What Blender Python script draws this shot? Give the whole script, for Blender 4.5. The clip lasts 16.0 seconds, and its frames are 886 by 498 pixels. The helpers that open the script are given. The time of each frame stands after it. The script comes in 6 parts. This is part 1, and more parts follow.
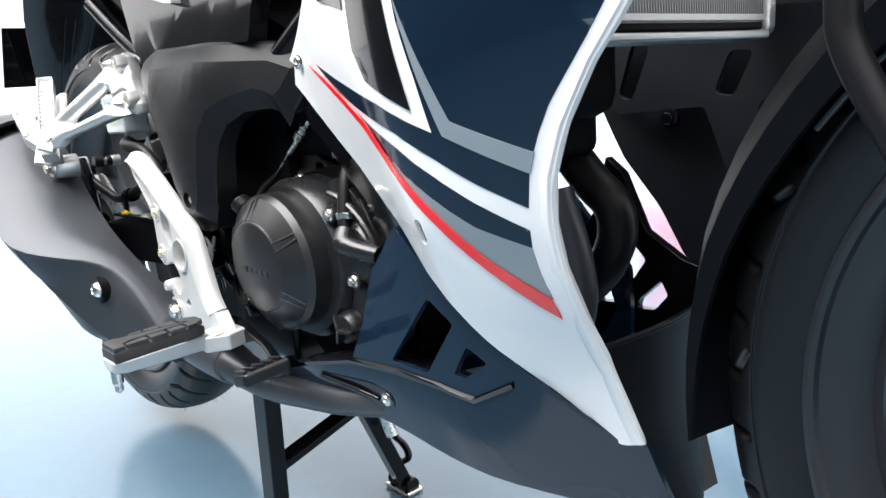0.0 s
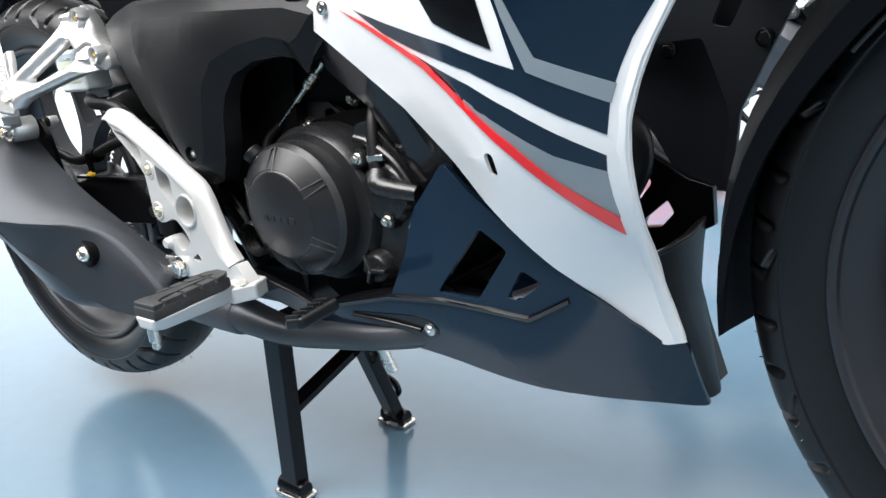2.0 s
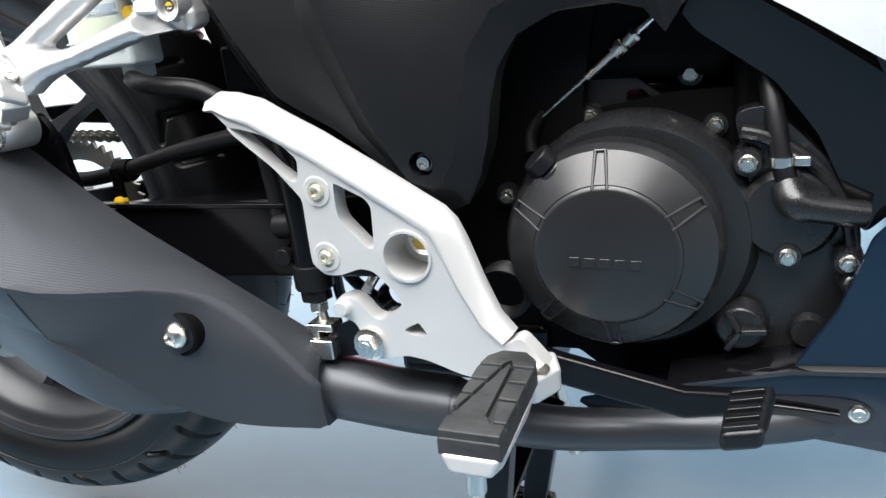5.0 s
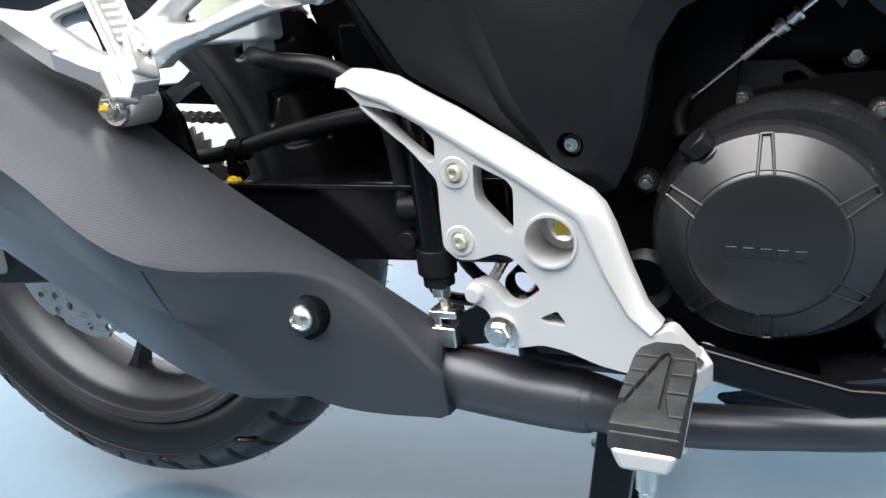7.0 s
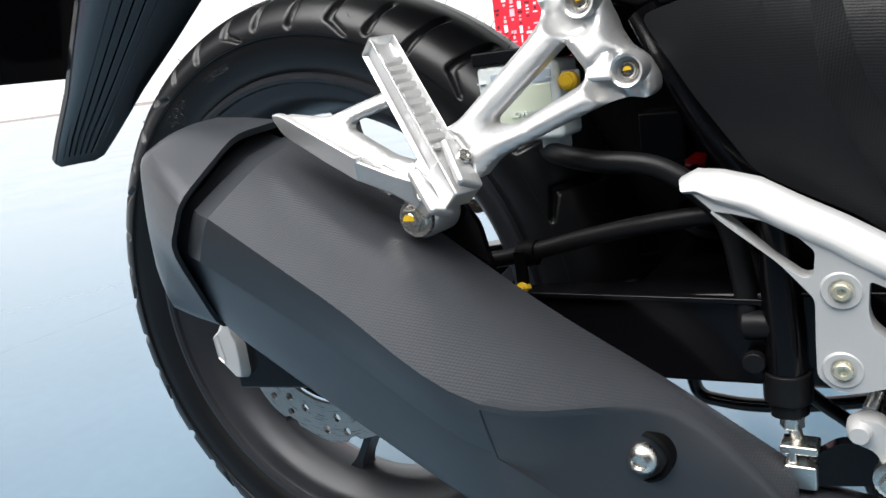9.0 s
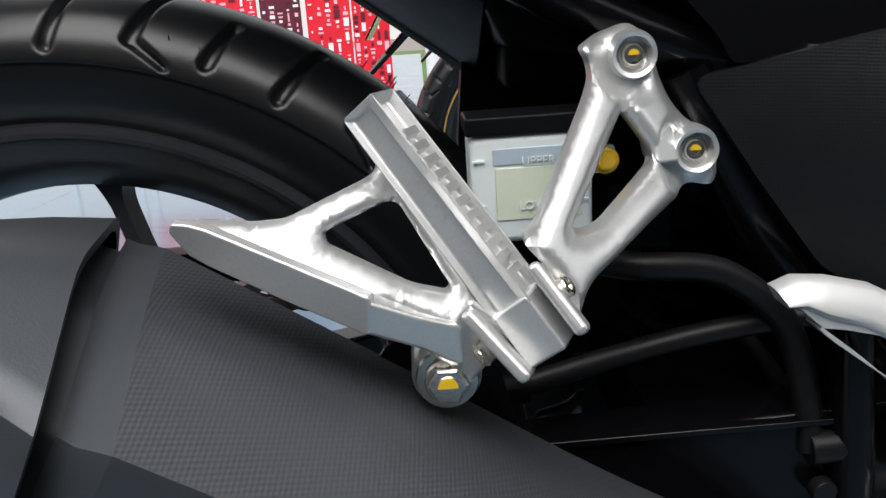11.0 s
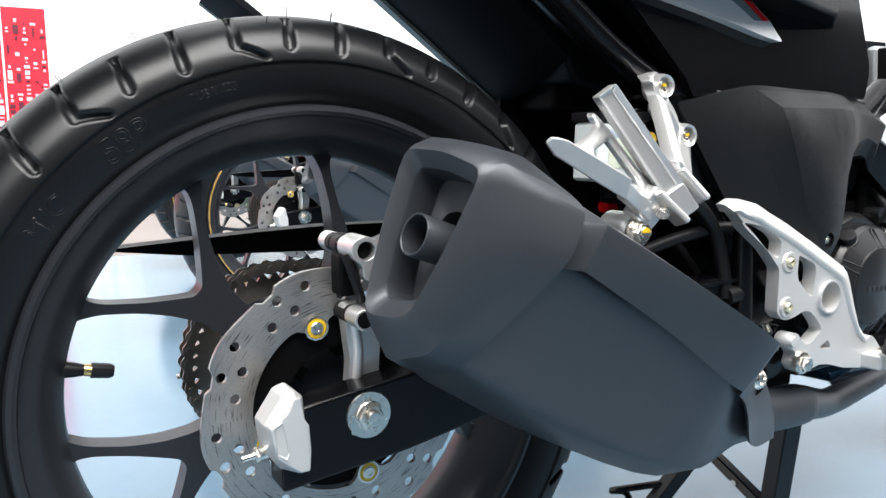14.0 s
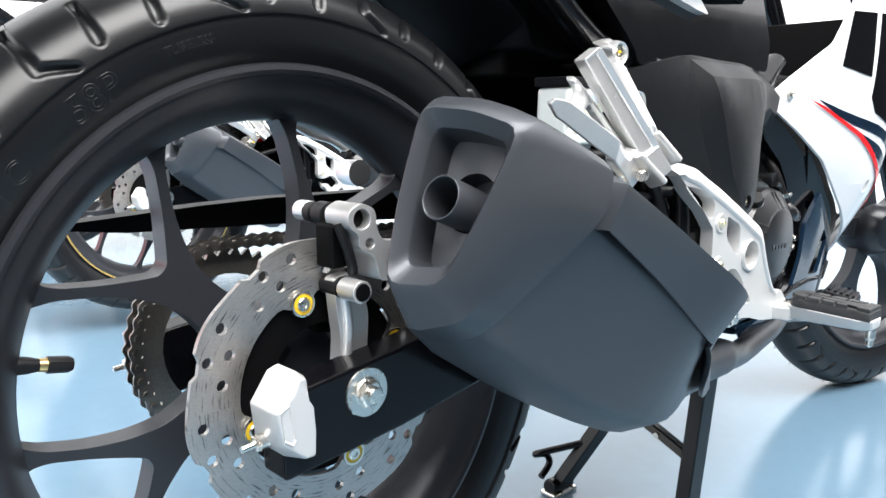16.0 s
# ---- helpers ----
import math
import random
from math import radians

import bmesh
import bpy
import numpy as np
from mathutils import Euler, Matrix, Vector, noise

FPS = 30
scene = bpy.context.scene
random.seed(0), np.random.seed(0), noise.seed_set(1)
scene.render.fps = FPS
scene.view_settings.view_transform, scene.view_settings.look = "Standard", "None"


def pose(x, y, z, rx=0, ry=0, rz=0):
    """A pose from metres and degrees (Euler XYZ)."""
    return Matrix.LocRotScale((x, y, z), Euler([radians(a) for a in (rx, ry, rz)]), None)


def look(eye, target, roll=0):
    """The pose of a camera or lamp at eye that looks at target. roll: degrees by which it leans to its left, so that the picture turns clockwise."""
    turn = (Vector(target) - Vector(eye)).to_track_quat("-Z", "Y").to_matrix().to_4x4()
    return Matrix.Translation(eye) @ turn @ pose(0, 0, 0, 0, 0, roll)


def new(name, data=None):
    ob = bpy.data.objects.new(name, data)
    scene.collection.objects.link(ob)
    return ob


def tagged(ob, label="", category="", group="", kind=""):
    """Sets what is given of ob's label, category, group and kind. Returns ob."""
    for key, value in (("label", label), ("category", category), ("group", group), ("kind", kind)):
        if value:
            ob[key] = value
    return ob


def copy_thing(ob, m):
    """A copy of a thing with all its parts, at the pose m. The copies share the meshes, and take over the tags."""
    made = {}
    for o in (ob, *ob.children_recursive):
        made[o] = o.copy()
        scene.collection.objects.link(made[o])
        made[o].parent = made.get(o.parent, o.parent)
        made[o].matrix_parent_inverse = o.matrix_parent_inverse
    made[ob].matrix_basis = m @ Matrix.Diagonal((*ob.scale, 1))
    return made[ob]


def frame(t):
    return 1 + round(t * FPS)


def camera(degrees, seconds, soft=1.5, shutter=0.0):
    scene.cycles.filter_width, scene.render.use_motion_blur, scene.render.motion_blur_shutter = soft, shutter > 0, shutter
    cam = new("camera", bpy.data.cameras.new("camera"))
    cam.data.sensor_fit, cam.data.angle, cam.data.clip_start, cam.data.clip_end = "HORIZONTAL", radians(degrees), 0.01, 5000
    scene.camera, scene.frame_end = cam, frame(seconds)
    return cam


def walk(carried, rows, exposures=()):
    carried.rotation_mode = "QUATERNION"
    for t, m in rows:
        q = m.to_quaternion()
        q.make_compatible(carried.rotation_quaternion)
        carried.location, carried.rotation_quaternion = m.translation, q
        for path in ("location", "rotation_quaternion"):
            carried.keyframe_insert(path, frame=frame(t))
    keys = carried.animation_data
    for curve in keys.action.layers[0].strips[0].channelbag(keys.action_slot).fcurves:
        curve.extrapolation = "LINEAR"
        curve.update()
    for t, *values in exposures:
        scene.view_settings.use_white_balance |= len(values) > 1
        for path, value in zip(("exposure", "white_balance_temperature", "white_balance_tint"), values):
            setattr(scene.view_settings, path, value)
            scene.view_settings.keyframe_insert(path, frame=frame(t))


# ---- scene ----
cam = camera(59.3, 16.0)
PATH = [
    (0, (1.357, -0.479, 0.536), (-0.143, 0.785, 0.146), -4.8),
    (0.5, (1.358, -0.485, 0.53), (-0.119, 0.802, 0.127), -4.9),
    (1, (1.349, -0.514, 0.522), (-0.087, 0.788, 0.027), -7.4),
    (1.5, (1.356, -0.56, 0.545), (-0.058, 0.759, 0.036), -7.4),
    (2, (1.281, -0.609, 0.547), (0.025, 0.847, -0.003), -6.9),
    (2.5, (1.076, -0.604, 0.565), (-0.038, 0.953, -0.013), -6.5),
    (3, (0.966, -0.59, 0.566), (0.047, 1.081, -0.036), -5.6),
    (3.5, (0.884, -0.582, 0.57), (0.106, 1.146, -0.069), -5.1),
    (3.7, (0.864, -0.58, 0.57), (0.104, 1.155, -0.071), -4.8),
    (5.8, (0.716, -0.611, 0.535), (-0.035, 1.145, -0.058), -5.5),
    (6, (0.711, -0.611, 0.536), (-0.051, 1.137, -0.068), -5.3),
    (6.5, (0.703, -0.607, 0.535), (-0.079, 1.128, -0.08), -4.8),
    (7, (0.681, -0.614, 0.54), (-0.133, 1.107, -0.073), -4.6),
    (7.5, (0.595, -0.633, 0.562), (-0.391, 1.016, 0.006), -6.4),
    (8, (0.56, -0.633, 0.57), (-0.561, 0.956, 0.105), -7.8),
    (8.2, (0.554, -0.633, 0.57), (-0.573, 0.958, 0.126), -7.8),
    (10.3, (0.349, -0.504, 0.615), (-0.199, 1.338, 0.061), -6.1),
    (10.5, (0.308, -0.489, 0.619), (-0.099, 1.392, 0.076), -5.6),
    (11, (0.229, -0.494, 0.621), (0.253, 1.434, 0.089), -3.8),
    (11.5, (0.177, -0.518, 0.632), (0.444, 1.396, 0.119), -3.5),
    (12, (0.141, -0.532, 0.638), (0.544, 1.368, 0.163), -3.0),
    (12.5, (0.093, -0.543, 0.636), (0.568, 1.348, 0.191), -2.4),
    (13, (-0.012, -0.603, 0.624), (0.566, 1.249, 0.138), -0.6),
    (13.5, (-0.146, -0.689, 0.593), (0.577, 1.151, 0.29), -1.0),
    (14, (-0.222, -0.664, 0.559), (0.764, 1.053, 0.278), -0.4),
    (14.5, (-0.276, -0.632, 0.543), (0.881, 0.976, 0.269), -0.2),
    (15, (-0.295, -0.629, 0.544), (0.923, 0.933, 0.268), -0.3),
    (15.5, (-0.304, -0.618, 0.546), (0.96, 0.907, 0.274), 0.1),
    (16, (-0.313, -0.573, 0.546), (1.019, 0.881, 0.213), -0.3),
]
walk(cam, [(t, look(eye, target, roll)) for t, eye, target, roll in PATH],
     exposures=[(0, 0.60), (1.2, 0.56), (2.2, 0.36), (3.5, 0.44), (6, 0.48), (8.2, 0.12), (10.3, -0.48), (11.5, -0.66), (12.5, -0.4), (13.5, 0.10), (14.5, 0.54), (16, 0.78)])

# overcast daylight under an open-sided white canopy
world = bpy.data.worlds.new("overcast_sky")
scene.world = world
world.use_nodes = True
wn, wl = world.node_tree.nodes, world.node_tree.links
sky = wn.new("ShaderNodeTexSky")
sky.sky_type = "NISHITA"
sky.sun_disc = False
sky.sun_elevation = radians(58)
sky.sun_rotation = radians(200)
sky.air_density, sky.dust_density, sky.ozone_density = 1.0, 4.0, 1.0
soften = wn.new("ShaderNodeMix")
soften.data_type = "RGBA"
soften.inputs[0].default_value = 0.85
soften.inputs[7].default_value = (8.85, 8.8, 8.75, 1)
wl.new(sky.outputs[0], soften.inputs[6])
wl.new(soften.outputs[2], wn["Background"].inputs[0])
wn["Background"].inputs[1].default_value = 0.18
sun_data = bpy.data.lights.new("sun", "SUN")
sun_data.energy, sun_data.angle, sun_data.color = 6.2, radians(60), (1.0, 0.990, 0.980)
sun = new("sun", sun_data)
sun.matrix_world = look((0.10, -1.9, 3.4), (0.4, 0, 0.3))


# ---------------------------------------------------------------- materials
def material(name, color, rough=0.5, metal=0.0, bump=0.0, scale=200.0, vary=0.08, coat=0.0, spec=0.5,
             big=12.0, detail=4.0, stretch=(1, 1, 1), rough_vary=0.08):
    m = bpy.data.materials.new(name)
    m.use_nodes = True
    n, l = m.node_tree.nodes, m.node_tree.links
    b = n["Principled BSDF"]
    tc, mp = n.new("ShaderNodeTexCoord"), n.new("ShaderNodeMapping")
    mp.inputs["Scale"].default_value = stretch
    l.new(tc.outputs["Object"], mp.inputs[0])
    fine, broad = n.new("ShaderNodeTexNoise"), n.new("ShaderNodeTexNoise")
    fine.inputs["Scale"].default_value, fine.inputs["Detail"].default_value = scale, detail
    broad.inputs["Scale"].default_value, broad.inputs["Detail"].default_value = big, 3
    l.new(mp.outputs[0], fine.inputs[0])
    l.new(tc.outputs["Object"], broad.inputs[0])
    mix = n.new("ShaderNodeMath")
    mix.operation = "MULTIPLY_ADD"
    l.new(fine.outputs[0], mix.inputs[0])
    mix.inputs[1].default_value = 0.5
    l.new(broad.outputs[0], mix.inputs[2])
    ramp = n.new("ShaderNodeValToRGB")
    lo, hi = [c * (1 - vary) for c in color], [min(1, c * (1 + vary)) for c in color]
    ramp.color_ramp.elements[0].position, ramp.color_ramp.elements[1].position = 0.45, 1.05
    ramp.color_ramp.elements[0].color, ramp.color_ramp.elements[1].color = (*lo, 1), (*hi, 1)
    l.new(mix.outputs[0], ramp.inputs[0])
    l.new(ramp.outputs[0], b.inputs["Base Color"])
    rr = n.new("ShaderNodeMapRange")
    rr.inputs[1].default_value, rr.inputs[2].default_value = 0.4, 1.1
    rr.inputs[3].default_value, rr.inputs[4].default_value = max(0.02, rough - rough_vary), min(1, rough + rough_vary)
    l.new(mix.outputs[0], rr.inputs[0])
    l.new(rr.outputs[0], b.inputs["Roughness"])
    b.inputs["Metallic"].default_value = metal
    b.inputs["Specular IOR Level"].default_value = spec
    b.inputs["Coat Weight"].default_value = coat
    b.inputs["Coat Roughness"].default_value = 0.03
    if bump:
        bp = n.new("ShaderNodeBump")
        bp.inputs["Strength"].default_value, bp.inputs["Distance"].default_value = bump, 0.001
        l.new(fine.outputs[0], bp.inputs["Height"])
        l.new(bp.outputs[0], b.inputs["Normal"])
    return m


def weave(m, scale, strength, distance=0.0008):
    """A fine moulded weave of raised dots on top of a material."""
    n, l = m.node_tree.nodes, m.node_tree.links
    tc, sep = n.new("ShaderNodeTexCoord"), n.new("ShaderNodeSeparateXYZ")
    l.new(tc.outputs["Object"], sep.inputs[0])

    def lin(a, b, c):
        s1, s2, s3 = (n.new("ShaderNodeMath") for _ in range(3))
        for s, out, k in ((s1, 0, a), (s2, 1, b), (s3, 2, c)):
            s.operation = "MULTIPLY"
            l.new(sep.outputs[out], s.inputs[0])
            s.inputs[1].default_value = k * scale
        a1, a2 = n.new("ShaderNodeMath"), n.new("ShaderNodeMath")
        l.new(s1.outputs[0], a1.inputs[0])
        l.new(s2.outputs[0], a1.inputs[1])
        l.new(a1.outputs[0], a2.inputs[0])
        l.new(s3.outputs[0], a2.inputs[1])
        w = n.new("ShaderNodeMath")
        w.operation = "SINE"
        l.new(a2.outputs[0], w.inputs[0])
        return w

    u, v = lin(1, 0.35, 0.75), lin(-0.75, 0.35, 1)
    p = n.new("ShaderNodeMath")
    p.operation = "MULTIPLY"
    l.new(u.outputs[0], p.inputs[0])
    l.new(v.outputs[0], p.inputs[1])
    bp = n.new("ShaderNodeBump")
    bp.inputs["Strength"].default_value, bp.inputs["Distance"].default_value = strength, distance
    l.new(p.outputs[0], bp.inputs["Height"])
    l.new(bp.outputs[0], n["Principled BSDF"].inputs["Normal"])
    return m


WHITE = material("white_paint", (0.86, 0.865, 0.87), 0.18, coat=0.6, vary=0.015, scale=60, rough_vary=0.03)
NAVY = material("navy_gloss_paint", (0.0062, 0.0160, 0.032), 0.09, spec=0.4, coat=0.12, vary=0.1, scale=40, rough_vary=0.03)
BLACK_GLOSS = material("black_gloss_paint", (0.004, 0.004, 0.005), 0.10, spec=0.35, coat=0.2, vary=0.1, scale=40, rough_vary=0.03)
RED = material("red_decal", (0.85, 0.010, 0.012), 0.2, coat=0.5, vary=0.03, scale=60, rough_vary=0.03)
GREY_DECAL = material("grey_decal", (0.22, 0.26, 0.29), 0.2, coat=0.5, vary=0.03, scale=60, rough_vary=0.03)
PLASTIC = material("black_moulded_plastic", (0.0045, 0.005, 0.0065), 0.42, spec=0.12, bump=0.2, scale=900, vary=0.12)
PLASTIC_WEAVE = weave(material("black_plastic_with_weave", (0.0085, 0.0092, 0.0104), 0.42, spec=0.24, scale=900, vary=0.12), 2000, 0.16, 0.0004)
RUBBER = material("tyre_rubber", (0.0048, 0.0052, 0.0062), 0.36, spec=0.45, bump=0.06, scale=700, vary=0.2, rough_vary=0.05)
BRASS = material("brass", (0.75, 0.55, 0.25), 0.3, metal=1.0, vary=0.05)
INNER = material("dark_slate_inner_plastic", (0.0100, 0.0120, 0.0150), 0.42, spec=0.25, bump=0.15, scale=900, vary=0.12)
PAD = material("worn_pad_rubber", (0.026, 0.027, 0.028), 0.55, bump=0.4, scale=300, vary=0.5, big=60)
HOSE = material("hose_rubber", (0.007, 0.007, 0.008), 0.42, spec=0.25, bump=0.15, scale=600, vary=0.2)
SILVER = material("cast_silver_paint", (0.61, 0.61, 0.605), 0.36, metal=0.35, bump=0.12, scale=1400, vary=0.04)
CAST = material("bare_cast_aluminium", (0.74, 0.74, 0.735), 0.33, metal=0.75, bump=0.06, scale=700, vary=0.10, detail=8)
WHEEL = material("dark_grey_wheel_paint", (0.024, 0.026, 0.031), 0.33, metal=0.25, bump=0.1, scale=900, vary=0.1)
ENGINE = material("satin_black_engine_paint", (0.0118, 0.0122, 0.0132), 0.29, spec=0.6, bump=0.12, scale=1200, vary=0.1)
# for dark parts; also carries the shade of recesses in its near-black colour
DARK_AND_SHADE = material("dark_crankcase", (0.0022, 0.0022, 0.0025), 0.6, spec=0.10, bump=0.3, scale=500, vary=0.2)
STEEL = material("brushed_disc_steel", (0.46, 0.44, 0.42), 0.36, metal=0.9, bump=0.3, scale=90, vary=0.25, detail=9, stretch=(3, 1, 12), rough_vary=0.15)


def scored(m, centre):
    """Dark scored arcs round a centre on a turned face."""
    n, l = m.node_tree.nodes, m.node_tree.links
    b = n["Principled BSDF"]
    tc, off, cut = n.new("ShaderNodeTexCoord"), n.new("ShaderNodeVectorMath"), n.new("ShaderNodeSeparateXYZ")
    off.operation = "SUBTRACT"
    off.inputs[1].default_value = (centre[0], 0, centre[1])
    l.new(tc.outputs["Object"], off.inputs[0])
    l.new(off.outputs[0], cut.inputs[0])
    turn, sx, sz, add, root = (n.new("ShaderNodeMath") for _ in range(5))
    turn.operation, sx.operation, sz.operation, root.operation = "ARCTAN2", "MULTIPLY", "MULTIPLY", "SQRT"
    for k in (0, 1):
        l.new(cut.outputs[0], sx.inputs[k])
        l.new(cut.outputs[2], sz.inputs[k])
    l.new(cut.outputs[2], turn.inputs[0])
    l.new(cut.outputs[0], turn.inputs[1])
    l.new(sx.outputs[0], add.inputs[0])
    l.new(sz.outputs[0], add.inputs[1])
    l.new(add.outputs[0], root.inputs[0])
    join, mp, noise, ramp, mix = n.new("ShaderNodeCombineXYZ"), n.new("ShaderNodeMapping"), n.new("ShaderNodeTexNoise"), n.new("ShaderNodeValToRGB"), n.new("ShaderNodeMix")
    l.new(root.outputs[0], join.inputs[0])
    l.new(turn.outputs[0], join.inputs[1])
    mp.inputs["Scale"].default_value = (700, 5, 1)
    l.new(join.outputs[0], mp.inputs[0])
    noise.inputs["Scale"].default_value, noise.inputs["Detail"].default_value = 1.0, 5
    l.new(mp.outputs[0], noise.inputs[0])
    ramp.color_ramp.elements[0].position, ramp.color_ramp.elements[1].position = 0.57, 0.68
    ramp.color_ramp.elements[0].color, ramp.color_ramp.elements[1].color = (0, 0, 0, 1), (0.85, 0.85, 0.85, 1)
    l.new(noise.outputs[0], ramp.inputs[0])
    mix.data_type = "RGBA"
    old = b.inputs["Base Color"].links[0].from_socket
    l.new(ramp.outputs[0], mix.inputs[0])
    l.new(old, mix.inputs[6])
    mix.inputs[7].default_value = (0.09, 0.085, 0.08, 1)
    l.new(mix.outputs[2], b.inputs["Base Color"])
    return m


scored(STEEL, (0.0155, 0.3425))
ZINC = material("zinc_plated_steel", (0.80, 0.77, 0.71), 0.27, metal=1.0, scale=120, vary=0.03, rough_vary=0.04)
PALE_ZINC = material("yellowish_zinc", (0.74, 0.71, 0.56), 0.3, metal=0.7, scale=120, vary=0.05)
CHAIN = material("oiled_chain_steel", (0.26, 0.245, 0.225), 0.32, metal=0.9, bump=0.2, scale=400, vary=0.3)
YELLOW = material("yellow_check_paint", (0.75, 0.48, 0.02), 0.4, vary=0.1)
SHIELD = weave(material("grey_heat_shield", (0.064, 0.069, 0.078), 0.34, metal=0.35, scale=800, vary=0.06), 2000, 0.24, 0.0004)
MUFFLER = material("dark_grey_muffler_coat", (0.049, 0.054, 0.062), 0.36, metal=0.35, bump=0.1, scale=1200, vary=0.08)
FRAME = material("black_frame_paint", (0.003, 0.003, 0.004), 0.2, spec=0.28, coat=0.0, vary=0.1)
TANKPLASTIC = material("translucent_reservoir", (0.72, 0.78, 0.78), 0.35, vary=0.04)
FLUID = material("brake_fluid", (0.66, 0.72, 0.58), 0.35, vary=0.04)
# shaded copy of the milky reservoir plastic
AIR_SHADE = material("milky_plastic_in_shade", (0.42, 0.50, 0.58), 0.35, vary=0.05)
RADIATOR = material("radiator_aluminium", (0.45, 0.46, 0.47), 0.35, metal=0.9, bump=0.2, scale=500, vary=0.1)


# ---------------------------------------------------------------- mesh helpers
def finish(bm, angle=32):
    bmesh.ops.recalc_face_normals(bm, faces=bm.faces)
    for f in bm.faces:
        f.smooth = True
    for e in bm.edges:
        if len(e.link_faces) == 2:
            e.smooth = e.calc_face_angle(0) < radians(angle)
        else:
            e.smooth = False
    return bm


def part(name, bm, mat, parent=None, label="", bevel=0.0, angle=32):
    finish(bm, angle)
    me = bpy.data.meshes.new(name)
    bm.to_mesh(me)
    bm.free()
    me.materials.append(mat)
    ob = new(name, me)
    if parent:
        ob.parent = parent
        ob.matrix_parent_inverse = parent_matrix(parent).inverted()
    if bevel:
        b = ob.modifiers.new("bevel", "BEVEL")
        b.width, b.segments, b.limit_method, b.angle_limit = bevel, 2, "ANGLE", radians(35)
        b.harden_normals = True
    return tagged(ob, label)


def parent_matrix(ob):
    m = ob.matrix_basis.copy()
    while ob.parent:
        m = ob.parent.matrix_basis @ ob.matrix_parent_inverse @ m
        ob = ob.parent
    return m


def flat(v):
    return (lambda x, z: v) if not callable(v) else v


def fill(outer, holes=()):
    """A flat filled outline with holes in the x-z plane."""
    bm = bmesh.new()
    for loop in (outer, *holes):
        vs = [bm.verts.new((x, 0, z)) for x, z in loop]
        for a, b in zip(vs, vs[1:] + vs[:1]):
            bm.edges.new((a, b))
    bmesh.ops.triangle_fill(bm, use_beauty=True, use_dissolve=False, edges=bm.edges)
    return bm


def rounded(poly, r=0.006, n=4):
    """The outline with its corners rounded."""
    out, k = [], len(poly)
    for i in range(k):
        p, a, b = Vector(poly[i]), Vector(poly[i - 1]), Vector(poly[(i + 1) % k])
        u, v = a - p, b - p
        d = min(r, u.length * 0.45, v.length * 0.45)
        s, e = p + u.normalized() * d, p + v.normalized() * d
        for j in range(n + 1):
            t = j / n
            q = s * (1 - t) ** 2 + p * 2 * t * (1 - t) + e * t * t
            out.append((q.x, q.y))
    return out


def disc_loop(x, z, r, n=20, squash=1.0, turn=0.0):
    return [(x + r * math.cos(2 * math.pi * i / n + turn), z + r * squash * math.sin(2 * math.pi * i / n + turn)) for i in range(n)]


def plate(outer, y, thick, holes=(), cell=0.0):
    """A plate whose outer face lies on y(x, z) and whose thickness goes inward (+y)."""
    f = flat(y)
    bm = fill(outer, holes)
    if cell:
        xs, zs = [p[0] for p in outer], [p[1] for p in outer]
        for axis, lo, hi in ((0, min(xs), max(xs)), (2, min(zs), max(zs))):
            k = lo + cell
            while k < hi:
                co, no = [0, 0, 0], [0, 0, 0]
                co[axis], no[axis] = k, 1
                bmesh.ops.bisect_plane(bm, geom=bm.verts[:] + bm.edges[:] + bm.faces[:], plane_co=co, plane_no=no)
                k += cell
    front = bm.verts[:]
    ret = bmesh.ops.extrude_face_region(bm, geom=bm.faces[:])
    back = [g for g in ret["geom"] if isinstance(g, bmesh.types.BMVert)]
    for v in back:
        v.co.y = f(v.co.x, v.co.z)
    bk = set(back)
    for v in front:
        if v not in bk:
            v.co.y = f(v.co.x, v.co.z) + thick
    return bm


def rings(loops, closed=True, caps=True, bm=None):
    """Skin a row of loops of equal length."""
    bm = bm or bmesh.new()
    vs = [[bm.verts.new(p) for p in loop] for loop in loops]
    n = len(vs[0])
    for a, b in zip(vs, vs[1:]):
        for i in range(n if closed else n - 1):
            j = (i + 1) % n
            bm.faces.new((a[i], a[j], b[j], b[i]))
    if caps and closed:
        bm.faces.new(vs[0])
        bm.faces.new(vs[-1][::-1])
    return bm


def lathe(profile, center, n=64, closed=False, bm=None, axis="y", turn=0.0, span=2 * math.pi, caps=True):
    """Turn (radius, height) points round an axis through center."""
    bm = bm or bmesh.new()
    cx, cy, cz = center
    full = abs(span - 2 * math.pi) < 1e-6
    vs = []
    for i in range(n if full else n + 1):
        a = turn + span * i / n
        c, s = math.cos(a), math.sin(a)
        row = []
        for r, h in profile:
            p = {"y": (cx + r * c, cy + h, cz + r * s), "x": (cx + h, cy + r * c, cz + r * s), "z": (cx + r * c, cy + r * s, cz + h)}[axis]
            row.append(bm.verts.new(p))
        vs.append(row)
    k = len(profile)
    for i in range(len(vs) if full else len(vs) - 1):
        a, b = vs[i], vs[(i + 1) % len(vs)]
        for j in range(k if closed else k - 1):
            q = (j + 1) % k
            bm.faces.new((a[j], a[q], b[q], b[j]))
    if not closed and full and caps:
        for j in (0, k - 1):
            if profile[j][0] > 1e-5:
                bm.faces.new([row[j] for row in vs])
    return bm


